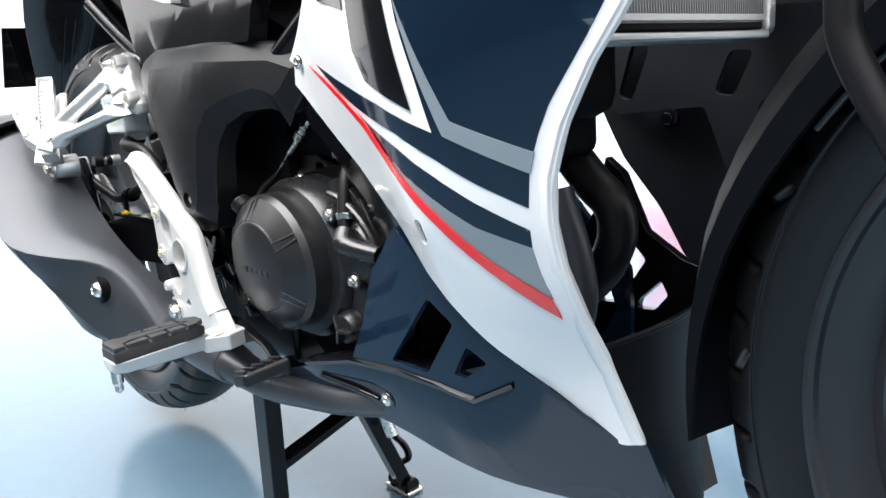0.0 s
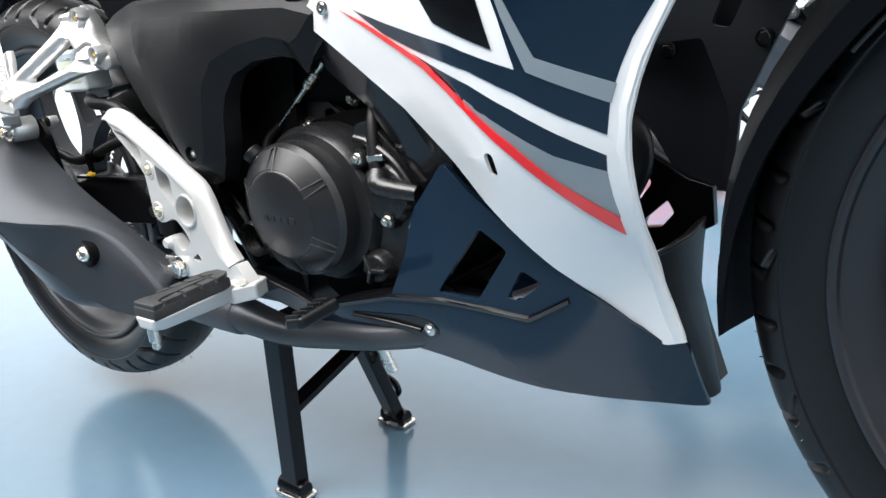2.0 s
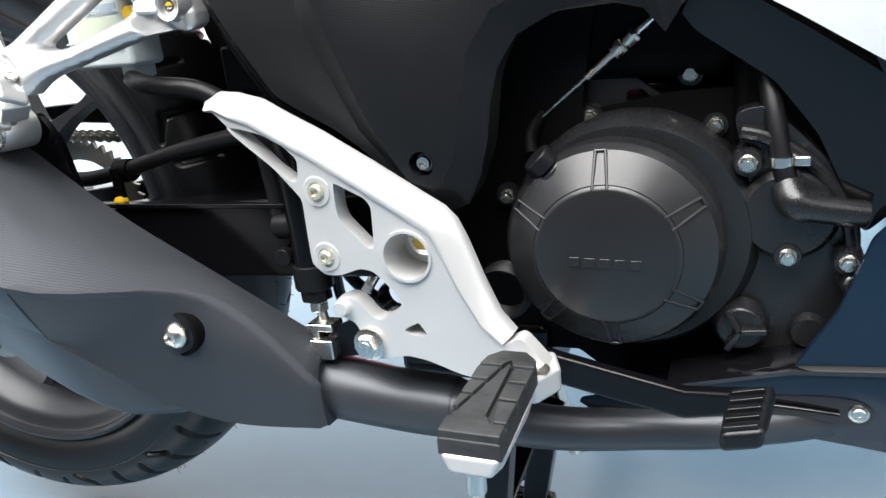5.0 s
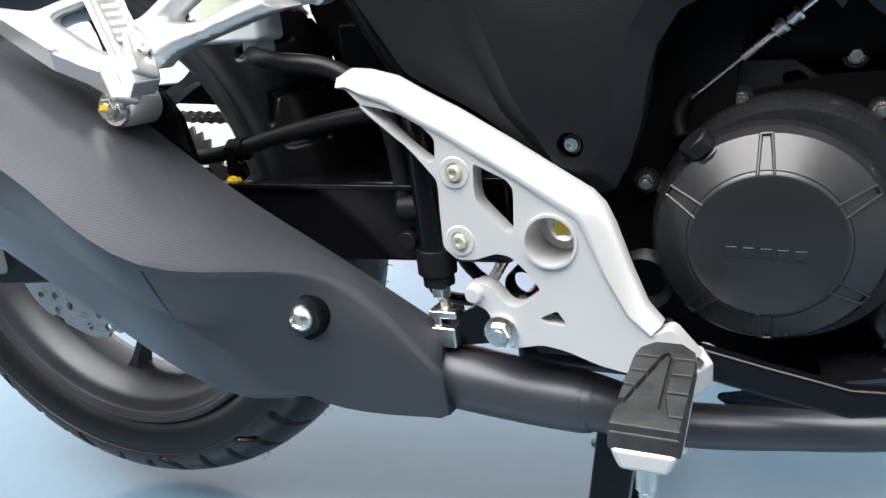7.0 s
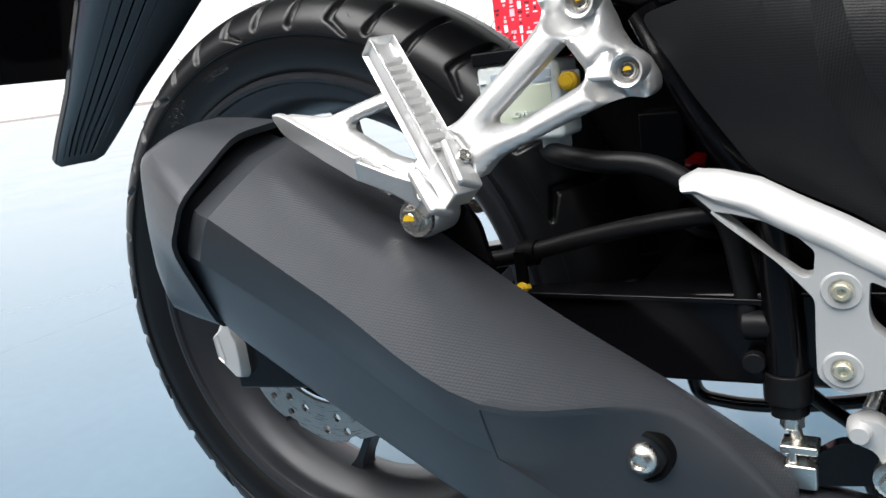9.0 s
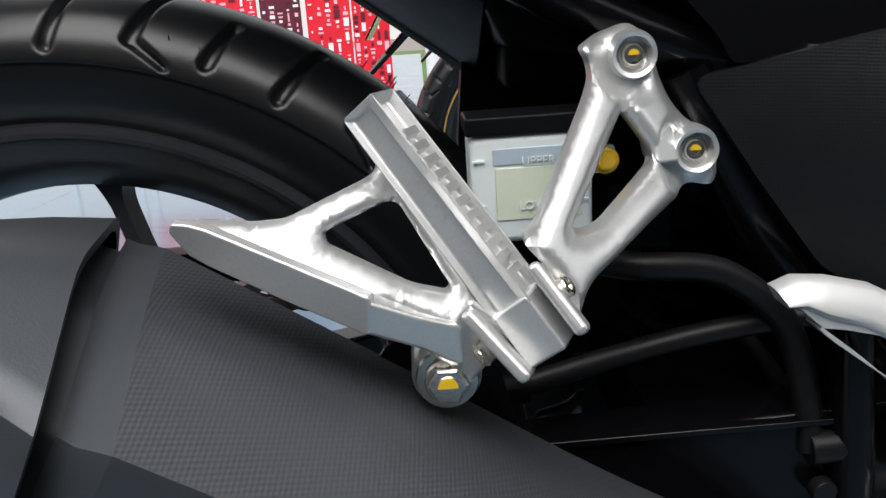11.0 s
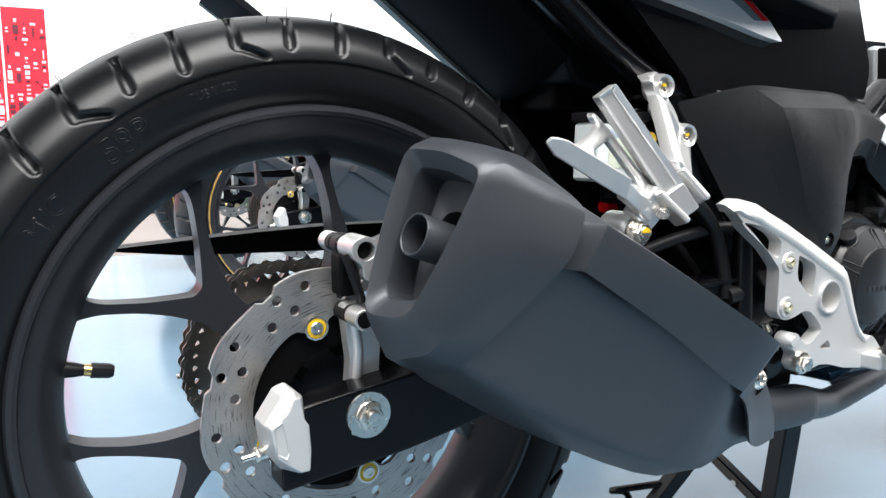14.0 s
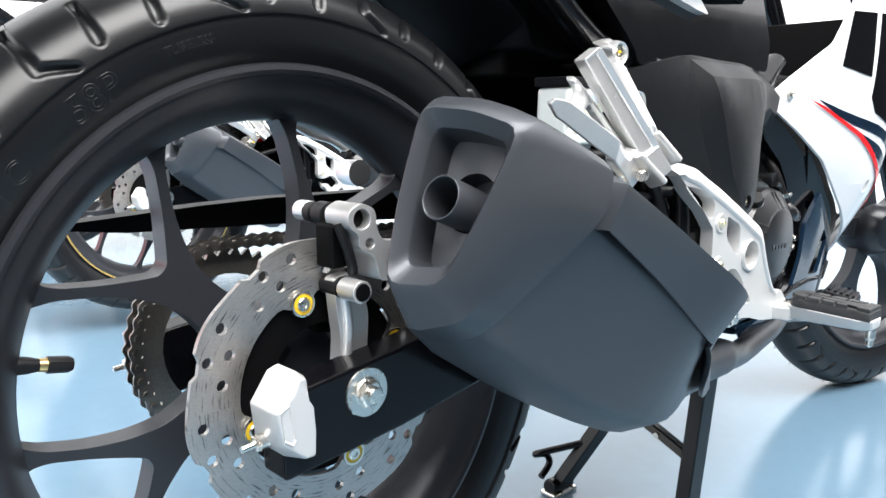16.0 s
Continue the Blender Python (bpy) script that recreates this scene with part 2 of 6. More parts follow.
def path_points(pts, per=8):
    pts = [Vector(p) for p in pts]
    out = []
    for i in range(len(pts) - 1):
        p0, p1, p2, p3 = pts[max(i - 1, 0)], pts[i], pts[i + 1], pts[min(i + 2, len(pts) - 1)]
        for j in range(per):
            t = j / per
            out.append(0.5 * (2 * p1 + (p2 - p0) * t + (2 * p0 - 5 * p1 + 4 * p2 - p3) * t * t + (3 * p1 - p0 - 3 * p2 + p3) * t ** 3))
    return out + [pts[-1]]


def tube(pts, r, n=14, per=8, bm=None, smooth_path=True, squash=1.0):
    """A round bar along a smooth path; r a number or one radius a point."""
    line = path_points(pts, per) if smooth_path else [Vector(p) for p in pts]
    rs = r if isinstance(r, (list, tuple)) else [r] * len(pts)
    loops, up = [], Vector((0.13, 0.21, 1)).normalized()
    for i, p in enumerate(line):
        d = (line[min(i + 1, len(line) - 1)] - line[max(i - 1, 0)]).normalized()
        u = up - d * up.dot(d)
        if u.length < 1e-3:
            u = Vector((1, 0, 0)) - d * d.x
        u.normalize()
        up = u
        w = d.cross(u)
        t = i / max(1, len(line) - 1) * (len(rs) - 1)
        k = min(int(t), len(rs) - 2) if len(rs) > 1 else 0
        rad = rs[k] * (1 - (t - k)) + rs[min(k + 1, len(rs) - 1)] * (t - k)
        loops.append([p + rad * (math.cos(2 * math.pi * j / n) * u + squash * math.sin(2 * math.pi * j / n) * w) for j in range(n)])
    return rings(loops, bm=bm)


def box(cx, cy, cz, sx, sy, sz, bm=None, m=None):
    bm = bm or bmesh.new()
    g = bmesh.ops.create_cube(bm, size=1, matrix=(m or Matrix()) @ Matrix.Translation((cx, cy, cz)) @ Matrix.Diagonal((sx, sy, sz, 1)))
    return bm


def bar(a, b, w, h, bm=None, taper=1.0):
    """A square bar from a to b, w wide across y and h high."""
    a, b = Vector(a), Vector(b)
    d = (b - a).normalized()
    side = Vector((0, 1, 0)) - d * d.y
    side.normalize()
    up = d.cross(side)
    loops = []
    for p, k in ((a, 1.0), (b, taper)):
        loops.append([p + side * (sx * w / 2 * k) + up * (sz * h / 2 * k) for sx, sz in ((-1, -1), (1, -1), (1, 1), (-1, 1))])
    return rings(loops, bm=bm)


def bolt(parent, at, r=0.006, h=0.005, axis=(0, -1, 0), flange=1.45, mat=None, socket=False, name="bolt", mark=False, label=""):
    """A hexagon flange bolt, or a round socket screw, that sticks out along axis."""
    bm = bmesh.new()
    lathe([(0.0001, -0.004), (r * flange, -0.004), (r * flange, 0.0012), (r * 1.05, 0.0022)], (0, 0, 0), 24, axis="z", bm=bm)
    if socket:
        lathe([(r, 0), (r, h * 0.75), (r * 0.85, h), (r * 0.5, h), (r * 0.45, h * 0.35), (0.0001, h * 0.3)], (0, 0, 0), 18, axis="z", bm=bm)
    else:
        lathe([(r, 0), (r, h * 0.82), (r * 0.88, h)], (0, 0, 0), 6, axis="z", bm=bm)
        lathe([(r * 0.6, h * 0.9), (r * 0.55, h * 1.12), (0.0001, h * 1.12)], (0, 0, 0), 14, axis="z", bm=bm)
    turn = Vector(axis).to_track_quat("Z", "Y").to_matrix().to_4x4()
    bmesh.ops.transform(bm, matrix=Matrix.Translation(at) @ turn, verts=bm.verts)
    ob = part(name, bm, mat or ZINC, parent, label)
    if mark:
        bm = bmesh.new()
        lathe([(0.0001, h * 1.13), (r * 0.5, h * 1.13), (r * 0.5, h * 1.2), (0.0001, h * 1.22)], (0, 0, 0), 12, axis="z", bm=bm, span=math.pi)
        bmesh.ops.transform(bm, matrix=Matrix.Translation(at) @ turn, verts=bm.verts)
        part("check_mark", bm, YELLOW, ob if ob.parent is None or ob.parent.parent is None else ob.parent, "yellow paint mark")
    return ob


# ---------------------------------------------------------------- setting
def floor_material():
    m = material("glossy_blue_floor_film", (0.108, 0.180, 0.244), 0.16, vary=0.05, scale=30, big=2.0, rough_vary=0.05)
    b = m.node_tree.nodes["Principled BSDF"]
    b.inputs["IOR"].default_value = 1.5
    b.inputs["Coat Weight"].default_value = 0.12
    b.inputs["Coat IOR"].default_value = 1.7
    b.inputs["Coat Roughness"].default_value = 0.14
    return m


FLOOR = floor_material()
bm = bmesh.new()
box(14.375, -4.3, -0.02, 28.25, 15.4, 0.04, bm=bm)
box(-0.625, 8.0, -0.02, 1.75, 40.0, 0.04, bm=bm)
tagged(part("floor", bm, FLOOR), "glossy pale blue display floor", "floor", kind="structure")
bm = bmesh.new()
box(-76.503, 28.0, -0.0215, 149.994, 80.0, 0.04, bm=bm)
tagged(part("floor_2", bm, FLOOR), "glossy pale blue display floor beyond the seam", "floor", kind="structure")
ASPHALT = material("brown_grey_paving", (0.20, 0.175, 0.165), 0.8, bump=0.6, scale=60, vary=0.25, big=0.6)
bm = bmesh.new()
bmesh.ops.create_grid(bm, x_segments=10, y_segments=10, size=300, matrix=Matrix.Translation((0, 0, -0.06)))
tagged(part("ground", bm, ASPHALT), "brown-grey paving round the display floor", "ground", kind="structure")
# unseen wall, added to block low light and keep reflections dark on this side
BLOCKER = material("dark_booth_wall", (0.012, 0.013, 0.015), 0.7, vary=0.2, big=1.0)
bm = bmesh.new()
box(0.8, -2.3, 1.15, 14.0, 0.10, 2.3, bm=bm)
tagged(part("wall_south", bm, BLOCKER), "added unseen dark wall that darkens the motorcycle's reflections", "wall", kind="structure")


def surface(pts, lam=2e-4):
    """A smooth sheet y(x, z) over control points (x, y, z)."""
    a = np.array(pts)
    p, n = a[:, [0, 2]], len(pts)

    def kernel(d):
        return np.where(d > 1e-9, d * d * np.log(np.maximum(d, 1e-9)), 0)

    q = np.c_[np.ones(n), p]
    k = kernel(np.linalg.norm(p[:, None] - p[None], axis=-1)) + lam * np.eye(n)
    w = np.linalg.solve(np.block([[k, q], [q.T, np.zeros((3, 3))]]), np.r_[a[:, 1], np.zeros(3)])
    return lambda x, z: float(kernel(np.hypot(p[:, 0] - x, p[:, 1] - z)) @ w[:n] + w[n] + w[n + 1] * x + w[n + 2] * z)


# ---------------------------------------------------------------- the motorcycle
bike = new("motorcycle")
bike.empty_display_size = 0.1
bike.location = (0.55, 0, 0)
tagged(bike, "white, navy and black sport underbone motorcycle standing on its centre stand", "motorcycle")
RX, RZ = 0.009, 0.348  # rear axle
FX, FZ, STEER = 1.375, 0.319, -12.7  # front axle, handlebar turned


# wheels -----------------------------------------------------------
def tyre(cx, cz, ro, half, n=1008):
    """A tubeless tyre round y; short steep grooves, every third with a hooked foot, end at a stepped shoulder."""
    rb = 0.2265
    k = ro - rb
    ctrl = [(rb - 0.006, 0.70), (rb, 0.77), (rb + 0.14 * k, 0.885), (rb + 0.28 * k, 0.945), (rb + 0.38 * k, 0.965), (rb + 0.455 * k, 0.968), (rb + 0.475 * k, 1.0), (rb + 0.64 * k, 0.955),
            (rb + 0.80 * k, 0.80), (rb + 0.92 * k, 0.54), (rb + 0.98 * k, 0.27), (ro, 0)]
    side = [(p.x, p.y) for p in path_points([(r, y * half, 0) for r, y in ctrl], 8)]
    length = [0.0]
    for (r0, y0), (r1, y1) in zip(side, side[1:]):
        length.append(length[-1] + math.hypot(r1 - r0, y1 - y0))
    reach = [length[-1] - v for v in length]  # metres from the centre line
    edge = reach[48]
    prof = [(r, -y, u) for (r, y), u in zip(side, reach)] + [(r, y, u) for (r, y), u in list(zip(side, reach))[::-1][1:]]
    out = []
    for q in range(len(prof)):
        a, b = prof[max(0, q - 1)], prof[min(len(prof) - 1, q + 1)]
        tr, ty = b[0] - a[0], b[1] - a[1]
        size = math.hypot(tr, ty)
        out.append((ty / size, -tr / size))
    per = n // 42
    cell = 2 * math.pi / n * ro
    bm = bmesh.new()
    rows = []

    def near(p, a, b):
        ax, ay, bx, by = a[0], a[1], b[0] - a[0], b[1] - a[1]
        t = max(0.0, min(1.0, ((p[0] - ax) * bx + (p[1] - ay) * by) / (bx * bx + by * by)))
        return math.hypot(p[0] - ax - t * bx, p[1] - ay - t * by), t

    depth = {}
    for kind in range(3):
        lo, hi = ((0.24, 0.81), (0.30, 0.90), (0.44, 0.86))[kind]
        for c in range(-20, 12):
            for q, (r, y, u) in enumerate(prof):
                s = c * cell
                d, t = near((s, u), (0.0, lo * edge), (0.0, hi * edge))
                w = 0.0030 + 0.0016 * t
                cut = max(0.0, min(1.0, (w - d) / 0.0015))
                if kind == 0:
                    d, t = near((s, u), (0.0, hi * edge), (-0.0225, 0.965 * edge))
                    cut = max(cut, max(0.0, min(1.0, (0.0038 - 0.0010 * t - d) / 0.0017)))
                if cut > 0:
                    depth[kind, c, q] = 0.0048 * cut
    for i in range(n):
        row = []
        for q, (r, y, u) in enumerate(prof):
            a = 2 * math.pi * i / n - 0.045 * max(0.0, 0.9 - u / edge) + (0.0 if y < 0 else 0.07)
            g, c = divmod(i, per)
            d = depth.get((g % 3, c, q), 0.0) or depth.get(((g + 1) % 3, c - per, q), 0.0)
            nr, ny = out[q]
            row.append(bm.verts.new((cx + (r - d * nr) * math.cos(a), y - d * ny, cz + (r - d * nr) * math.sin(a))))
        rows.append(row)
    for i in range(n):
        a, b = rows[i], rows[(i + 1) % n]
        for j in range(len(prof) - 1):
            bm.faces.new((a[j], a[j + 1], b[j + 1], b[j]))
    return bm


def arc_text(body, cx, cz, r, mid, size, parent, raise_by=0.0005):
    """Raised letters that follow the sidewall, read from the right side."""
    cu = bpy.data.curves.new("letters", "FONT")
    cu.body, cu.size, cu.align_x = body, size, "CENTER"
    cu.fill_mode, cu.bevel_depth, cu.bevel_resolution, cu.resolution_u = "NONE", raise_by, 1, 5
    tmp = bpy.data.objects.new("letters", cu)
    me = bpy.data.meshes.new_from_object(tmp)
    for v in me.vertices:
        a = radians(mid) - v.co.x / r
        rr = r + v.co.y - size * 0.35
        wall = 0.060 * float(np.interp((rr - 0.2265) / 0.0735, (0, 0.14, 0.28, 0.38, 0.455), (0.77, 0.885, 0.945, 0.965, 0.968)))
        v.co = (cx + rr * math.cos(a), -wall - v.co.z, cz + rr * math.sin(a))
    bpy.data.objects.remove(tmp)
    bpy.data.curves.remove(cu)
    me.materials.append(RUBBER)
    ob = new("sidewall_lettering", me)
    ob.parent = parent
    ob.matrix_parent_inverse = parent_matrix(parent).inverted()
    return ob


def rim(cx, cz, half):
    lip, h = 0.2285, half
    face = [(lip, -h), (lip - 0.002, -h - 0.0045), (lip - 0.0055, -h - 0.005), (lip - 0.0085, -h - 0.003), (lip - 0.0095, -h + 0.001), (lip - 0.013, -h + 0.004), (0.209, -h + 0.0065), (0.202, -h + 0.012), (0.196, -h + 0.022), (0.189, -0.016)]
    prof = face + [(0.187, 0)] + [(r, -y) for r, y in face[::-1]] + [(lip - 0.002, h - 0.006), (0.214, h - 0.014), (0.200, 0), (0.214, -h + 0.014), (lip - 0.002, -h + 0.006)]
    return lathe(prof, (cx, 0, cz), 160, closed=True)


def spoke_y(cx, cz, ang, spread=19.5, depth=0.022):
    """A forked spoke with soft fillets: hub, fork, two branches that flare into the rim."""
    def at(r, a, off=0.0):
        a = radians(ang + a)
        return cx + r * math.cos(a) - off * math.sin(a), cz + r * math.sin(a) + off * math.cos(a)

    half = []
    for r, a, off in ((0.042, 0, 0.021), (0.070, 0, 0.0160), (0.096, 0, 0.0160), (0.124, 9.5, 0.0056), (0.150, 14, 0.0042), (0.176, spread - 1.5, 0.0042), (0.188, spread, 0.0075), (0.194, spread, 0.0160)):
        half.append((r, a, off))
    inner_edge = [(0.194, spread, -0.0160), (0.188, spread, -0.0080), (0.176, spread - 1.5, -0.0044), (0.150, 14, -0.0044), (0.130, 9.5, -0.0064), (0.119, 3.5, -0.0030)]
    up = half + inner_edge
    pts = [at(*p) for p in up] + [at(r, -a, -off) for r, a, off in up[::-1]]
    return plate(rounded(pts, 0.010, 4), -depth / 2, depth)


def wheel(name, cx, cz, rim_half, tyre_r, tyre_half, first, label):
    hub = bmesh.new()
    lathe([(0.0001, -0.045), (0.034, -0.045), (0.040, -0.040), (0.050, -0.018), (0.050, 0.018), (0.040, 0.04), (0.034, 0.045), (0.0001, 0.045)], (cx, 0, cz), 48, bm=hub)
    w = part(name, hub, WHEEL, bike, label)
    part("tyre", tyre(cx, cz, tyre_r, tyre_half), RUBBER, w, "black tubeless tyre with slanted grooves and fine moulding hairs", angle=180)
    part("rim", rim(cx, cz, rim_half), WHEEL, w, "dark grey alloy rim")
    for i in range(5):
        part("spoke", spoke_y(cx, cz, first + 72 * i), WHEEL, w, bevel=0.0036)
    # valve stem on the rim
    a = radians(first + 33)
    d = Vector((math.cos(a), 0, math.sin(a)))
    p = Vector((cx, -0.012, cz))
    v = bmesh.new()
    tube([p + d * 0.192, p + d * 0.182, p + d * 0.176], [0.0065, 0.0055, 0.0042], bm=v, smooth_path=False)
    part("valve", v, HOSE, w, "black rubber valve stem")
    part("valve_ring", tube([p + d * 0.176, p + d * 0.171], 0.0046, smooth_path=False), BRASS, w, "brass ring of the valve")
    cap = bmesh.new()
    tube([p + d * 0.171, p + d * 0.158, p + d * 0.155], [0.0058, 0.0056, 0.0042], n=10, bm=cap, smooth_path=False)
    part("valve_cap", cap, HOSE, w, "black plastic valve cap")
    hairs = bmesh.new()
    rnd = random.Random(5)
    for _ in range(150):
        t, u = rnd.uniform(0, 2 * math.pi), rnd.uniform(-0.98, 0.98)
        r = tyre_r - (tyre_r - 0.2265) * 0.45 * abs(u) ** 2.6
        n = Vector((math.cos(t), u * 0.75, math.sin(t))).normalized()
        q = Vector((cx + r * math.cos(t), u * tyre_half * 0.96, cz + r * math.sin(t)))
        tube([q - n * 0.002, q + n * rnd.uniform(0.003, 0.008)], 0.00035, n=4, bm=hairs, smooth_path=False)
    tagged(part("moulding_hairs", hairs, RUBBER, w), kind="stuff")
    return w


rear_wheel = wheel("rear_wheel", RX, RZ, 0.047, 0.300, 0.060, 136.5, "dark grey forked-spoke alloy rear wheel")
front_wheel = wheel("front_wheel", FX, FZ, 0.036, 0.3035, 0.046, 100, "dark grey forked-spoke alloy front wheel, turned to one side")
arc_text("TUBELESS", RX, RZ, 0.2485, 108.5, 0.0085, rear_wheel, 0.0003)
arc_text("58P", RX, RZ, 0.2455, 124.8, 0.024, rear_wheel)
arc_text("M/C", RX, RZ, 0.2440, 142.0, 0.0190, rear_wheel)
front_pivot = Matrix.Translation((FX, 0, 0)) @ pose(0, 0, 0, 0, 0, STEER) @ Matrix.Translation((-FX, 0, 0))


def steer(ob):
    ob.matrix_parent_inverse = parent_matrix(bike).inverted() @ front_pivot
    return ob


steer(front_wheel)

# brake disc -------------------------------------------------------
DX, DZ = 0.0155, 0.3425


def disc_outline(r, waves=9, depth=0.004, n=144):
    out = []
    for i in range(n):
        a = 2 * math.pi * i / n
        w = (a * waves / (2 * math.pi)) % 1
        k = r - depth * (1 if w < 0.16 else 0) - (0.0015 * math.sin(2 * math.pi * w))
        out.append((DX + k * math.cos(a), DZ + k * math.sin(a)))
    return out


inner = []
for i in range(96):
    a = 2 * math.pi * i / 96
    lobe = max(0, math.cos(4 * (a - radians(108)))) ** 6
    inner.append((DX + (0.072 - 0.016 * lobe) * math.cos(a), DZ + (0.072 - 0.016 * lobe) * math.sin(a)))
holes = [inner]
for i in range(18):
    for r, da in ((0.100, 0), (0.086, 9)):
        a = radians(20 * i + da + (6 if i % 2 else 0))
        holes.append(disc_loop(DX + r * math.cos(a), DZ + r * math.sin(a), 0.0042, 10))
part("brake_disc", plate(disc_outline(0.110), -0.0755, 0.004, holes), STEEL, rear_wheel, "scuffed wavy steel brake disc with drilled holes")
for k in range(4):
    a = radians(108 + 90 * k)
    bolt(rear_wheel, (DX + 0.066 * math.cos(a), -0.0765, DZ + 0.066 * math.sin(a)), 0.0050, 0.003, socket=True, flange=1.0, name="disc_bolt", label="disc bolt ringed with yellow paint")
    part("yellow_ring", lathe([(0.0042, -0.0004), (0.0082, -0.0004), (0.0078, -0.0018), (0.0042, -0.0024)], (DX + 0.066 * math.cos(a), -0.0762, DZ + 0.066 * math.sin(a)), 20, closed=True), YELLOW, rear_wheel)
    part("bolt_head", lathe([(0.0080, -0.0002), (0.0096, -0.0002), (0.0096, -0.0020), (0.0080, -0.0022)], (DX + 0.066 * math.cos(a), -0.0762, DZ + 0.066 * math.sin(a)), 24, closed=True), ZINC, rear_wheel)
carrier = bmesh.new()
lathe([(0.045, -0.071), (0.070, -0.071), (0.070, -0.060), (0.045, -0.05)], (DX, 0, DZ), 48, bm=carrier, closed=True)
for k in range(6):
    a = radians(20 + 60 * k)
    spider = bar((DX + 0.035 * math.cos(a), -0.055, DZ + 0.035 * math.sin(a)), (DX + 0.07 * math.cos(a), -0.058, DZ + 0.07 * math.sin(a)), 0.016, 0.012)
    part("carrier_arm", spider, DARK_AND_SHADE, rear_wheel)
part("disc_carrier", carrier, DARK_AND_SHADE, rear_wheel)

# chain, sprocket --------------------------------------------------
SPR = 0.088
teeth = []
for i in range(84):
    a = 2 * math.pi * i / 84
    teeth.append((RX + (SPR - (0.001 if i % 2 else 0.009)) * math.cos(a), RZ + (SPR - (0.001 if i % 2 else 0.009)) * math.sin(a)))
part("sprocket", plate(teeth, 0.068, 0.004, [disc_loop(RX, RZ, 0.062, 32)]), CHAIN, bike, "dark steel rear sprocket")
link = bmesh.new()
for sy in (-0.0065, 0.0065):
    out = disc_loop(-0.0064, 0, 0.0060, 12)[3:10] + [(0.0, -0.0040)] + disc_loop(0.0064, 0, 0.0060, 12)[9:] + disc_loop(0.0064, 0, 0.0060, 12)[:4] + [(0.0, 0.0040)]
    p = plate(out, sy - 0.001, 0.002)
    me = bpy.data.meshes.new("tmp")
    p.to_mesh(me)
    link.from_mesh(me)
    bpy.data.meshes.remove(me)
    p.free()
for sx in (-0.0064, 0.0064):
    lathe([(0.0001, -0.010), (0.0028, -0.010), (0.0028, 0.010), (0.0001, 0.010)], (sx, 0, 0), 10, bm=link)
finish(link)
link_mesh = bpy.data.meshes.new("chain_link")
link.to_mesh(link_mesh)
link.free()
link_mesh.materials.append(CHAIN)
chain = part("chain", tube([(RX, 0.070, RZ + SPR), (0.30, 0.070, 0.43), (0.52, 0.070, 0.41)], 0.003), CHAIN, bike, "oiled steel drive chain")
fx, fz, fr = 0.53, 0.385, 0.035
path = []
for i in range(19):
    a = radians(90 + 180 * i / 18)
    path.append(Vector((RX + SPR * math.cos(a), 0.070, RZ + SPR * math.sin(a))))
top_run = [Vector((fx, 0.070, fz + fr)).lerp(path[0], k / 41) for k in range(41)]
low_run = [path[-1].lerp(Vector((fx, 0.070, fz - fr)), (k + 1) / 41) for k in range(41)]
line = top_run + path + low_run
acc, out, want = 0.0, [], 0.0
for a, b in zip(line, line[1:]):
    d = (b - a).length
    while want <= acc + d:
        t = (want - acc) / d
        out.append((a.lerp(b, t), (b - a).normalized()))
        want += 0.0127
    acc += d
for p, d in out:
    ob = new("chain_link", link_mesh)
    ob.parent = chain
    ob.matrix_parent_inverse = parent_matrix(chain).inverted()
    ob.matrix_basis = Matrix.Translation(p) @ Matrix.Rotation(-math.atan2(d.z, d.x), 4, "Y")
guard = plate(rounded([(-0.136, 0.4615), (0.0, 0.4685), (0.07, 0.4705), (0.22, 0.4685), (0.50, 0.466), (0.50, 0.430), (0.22, 0.436), (0.07, 0.4448), (-0.069, 0.4505), (-0.134, 0.4590)], 0.002), 0.092, 0.026)
part("chain_guard", guard, PLASTIC, bike, "long black wedge-shaped chain guard", bevel=0.0015)

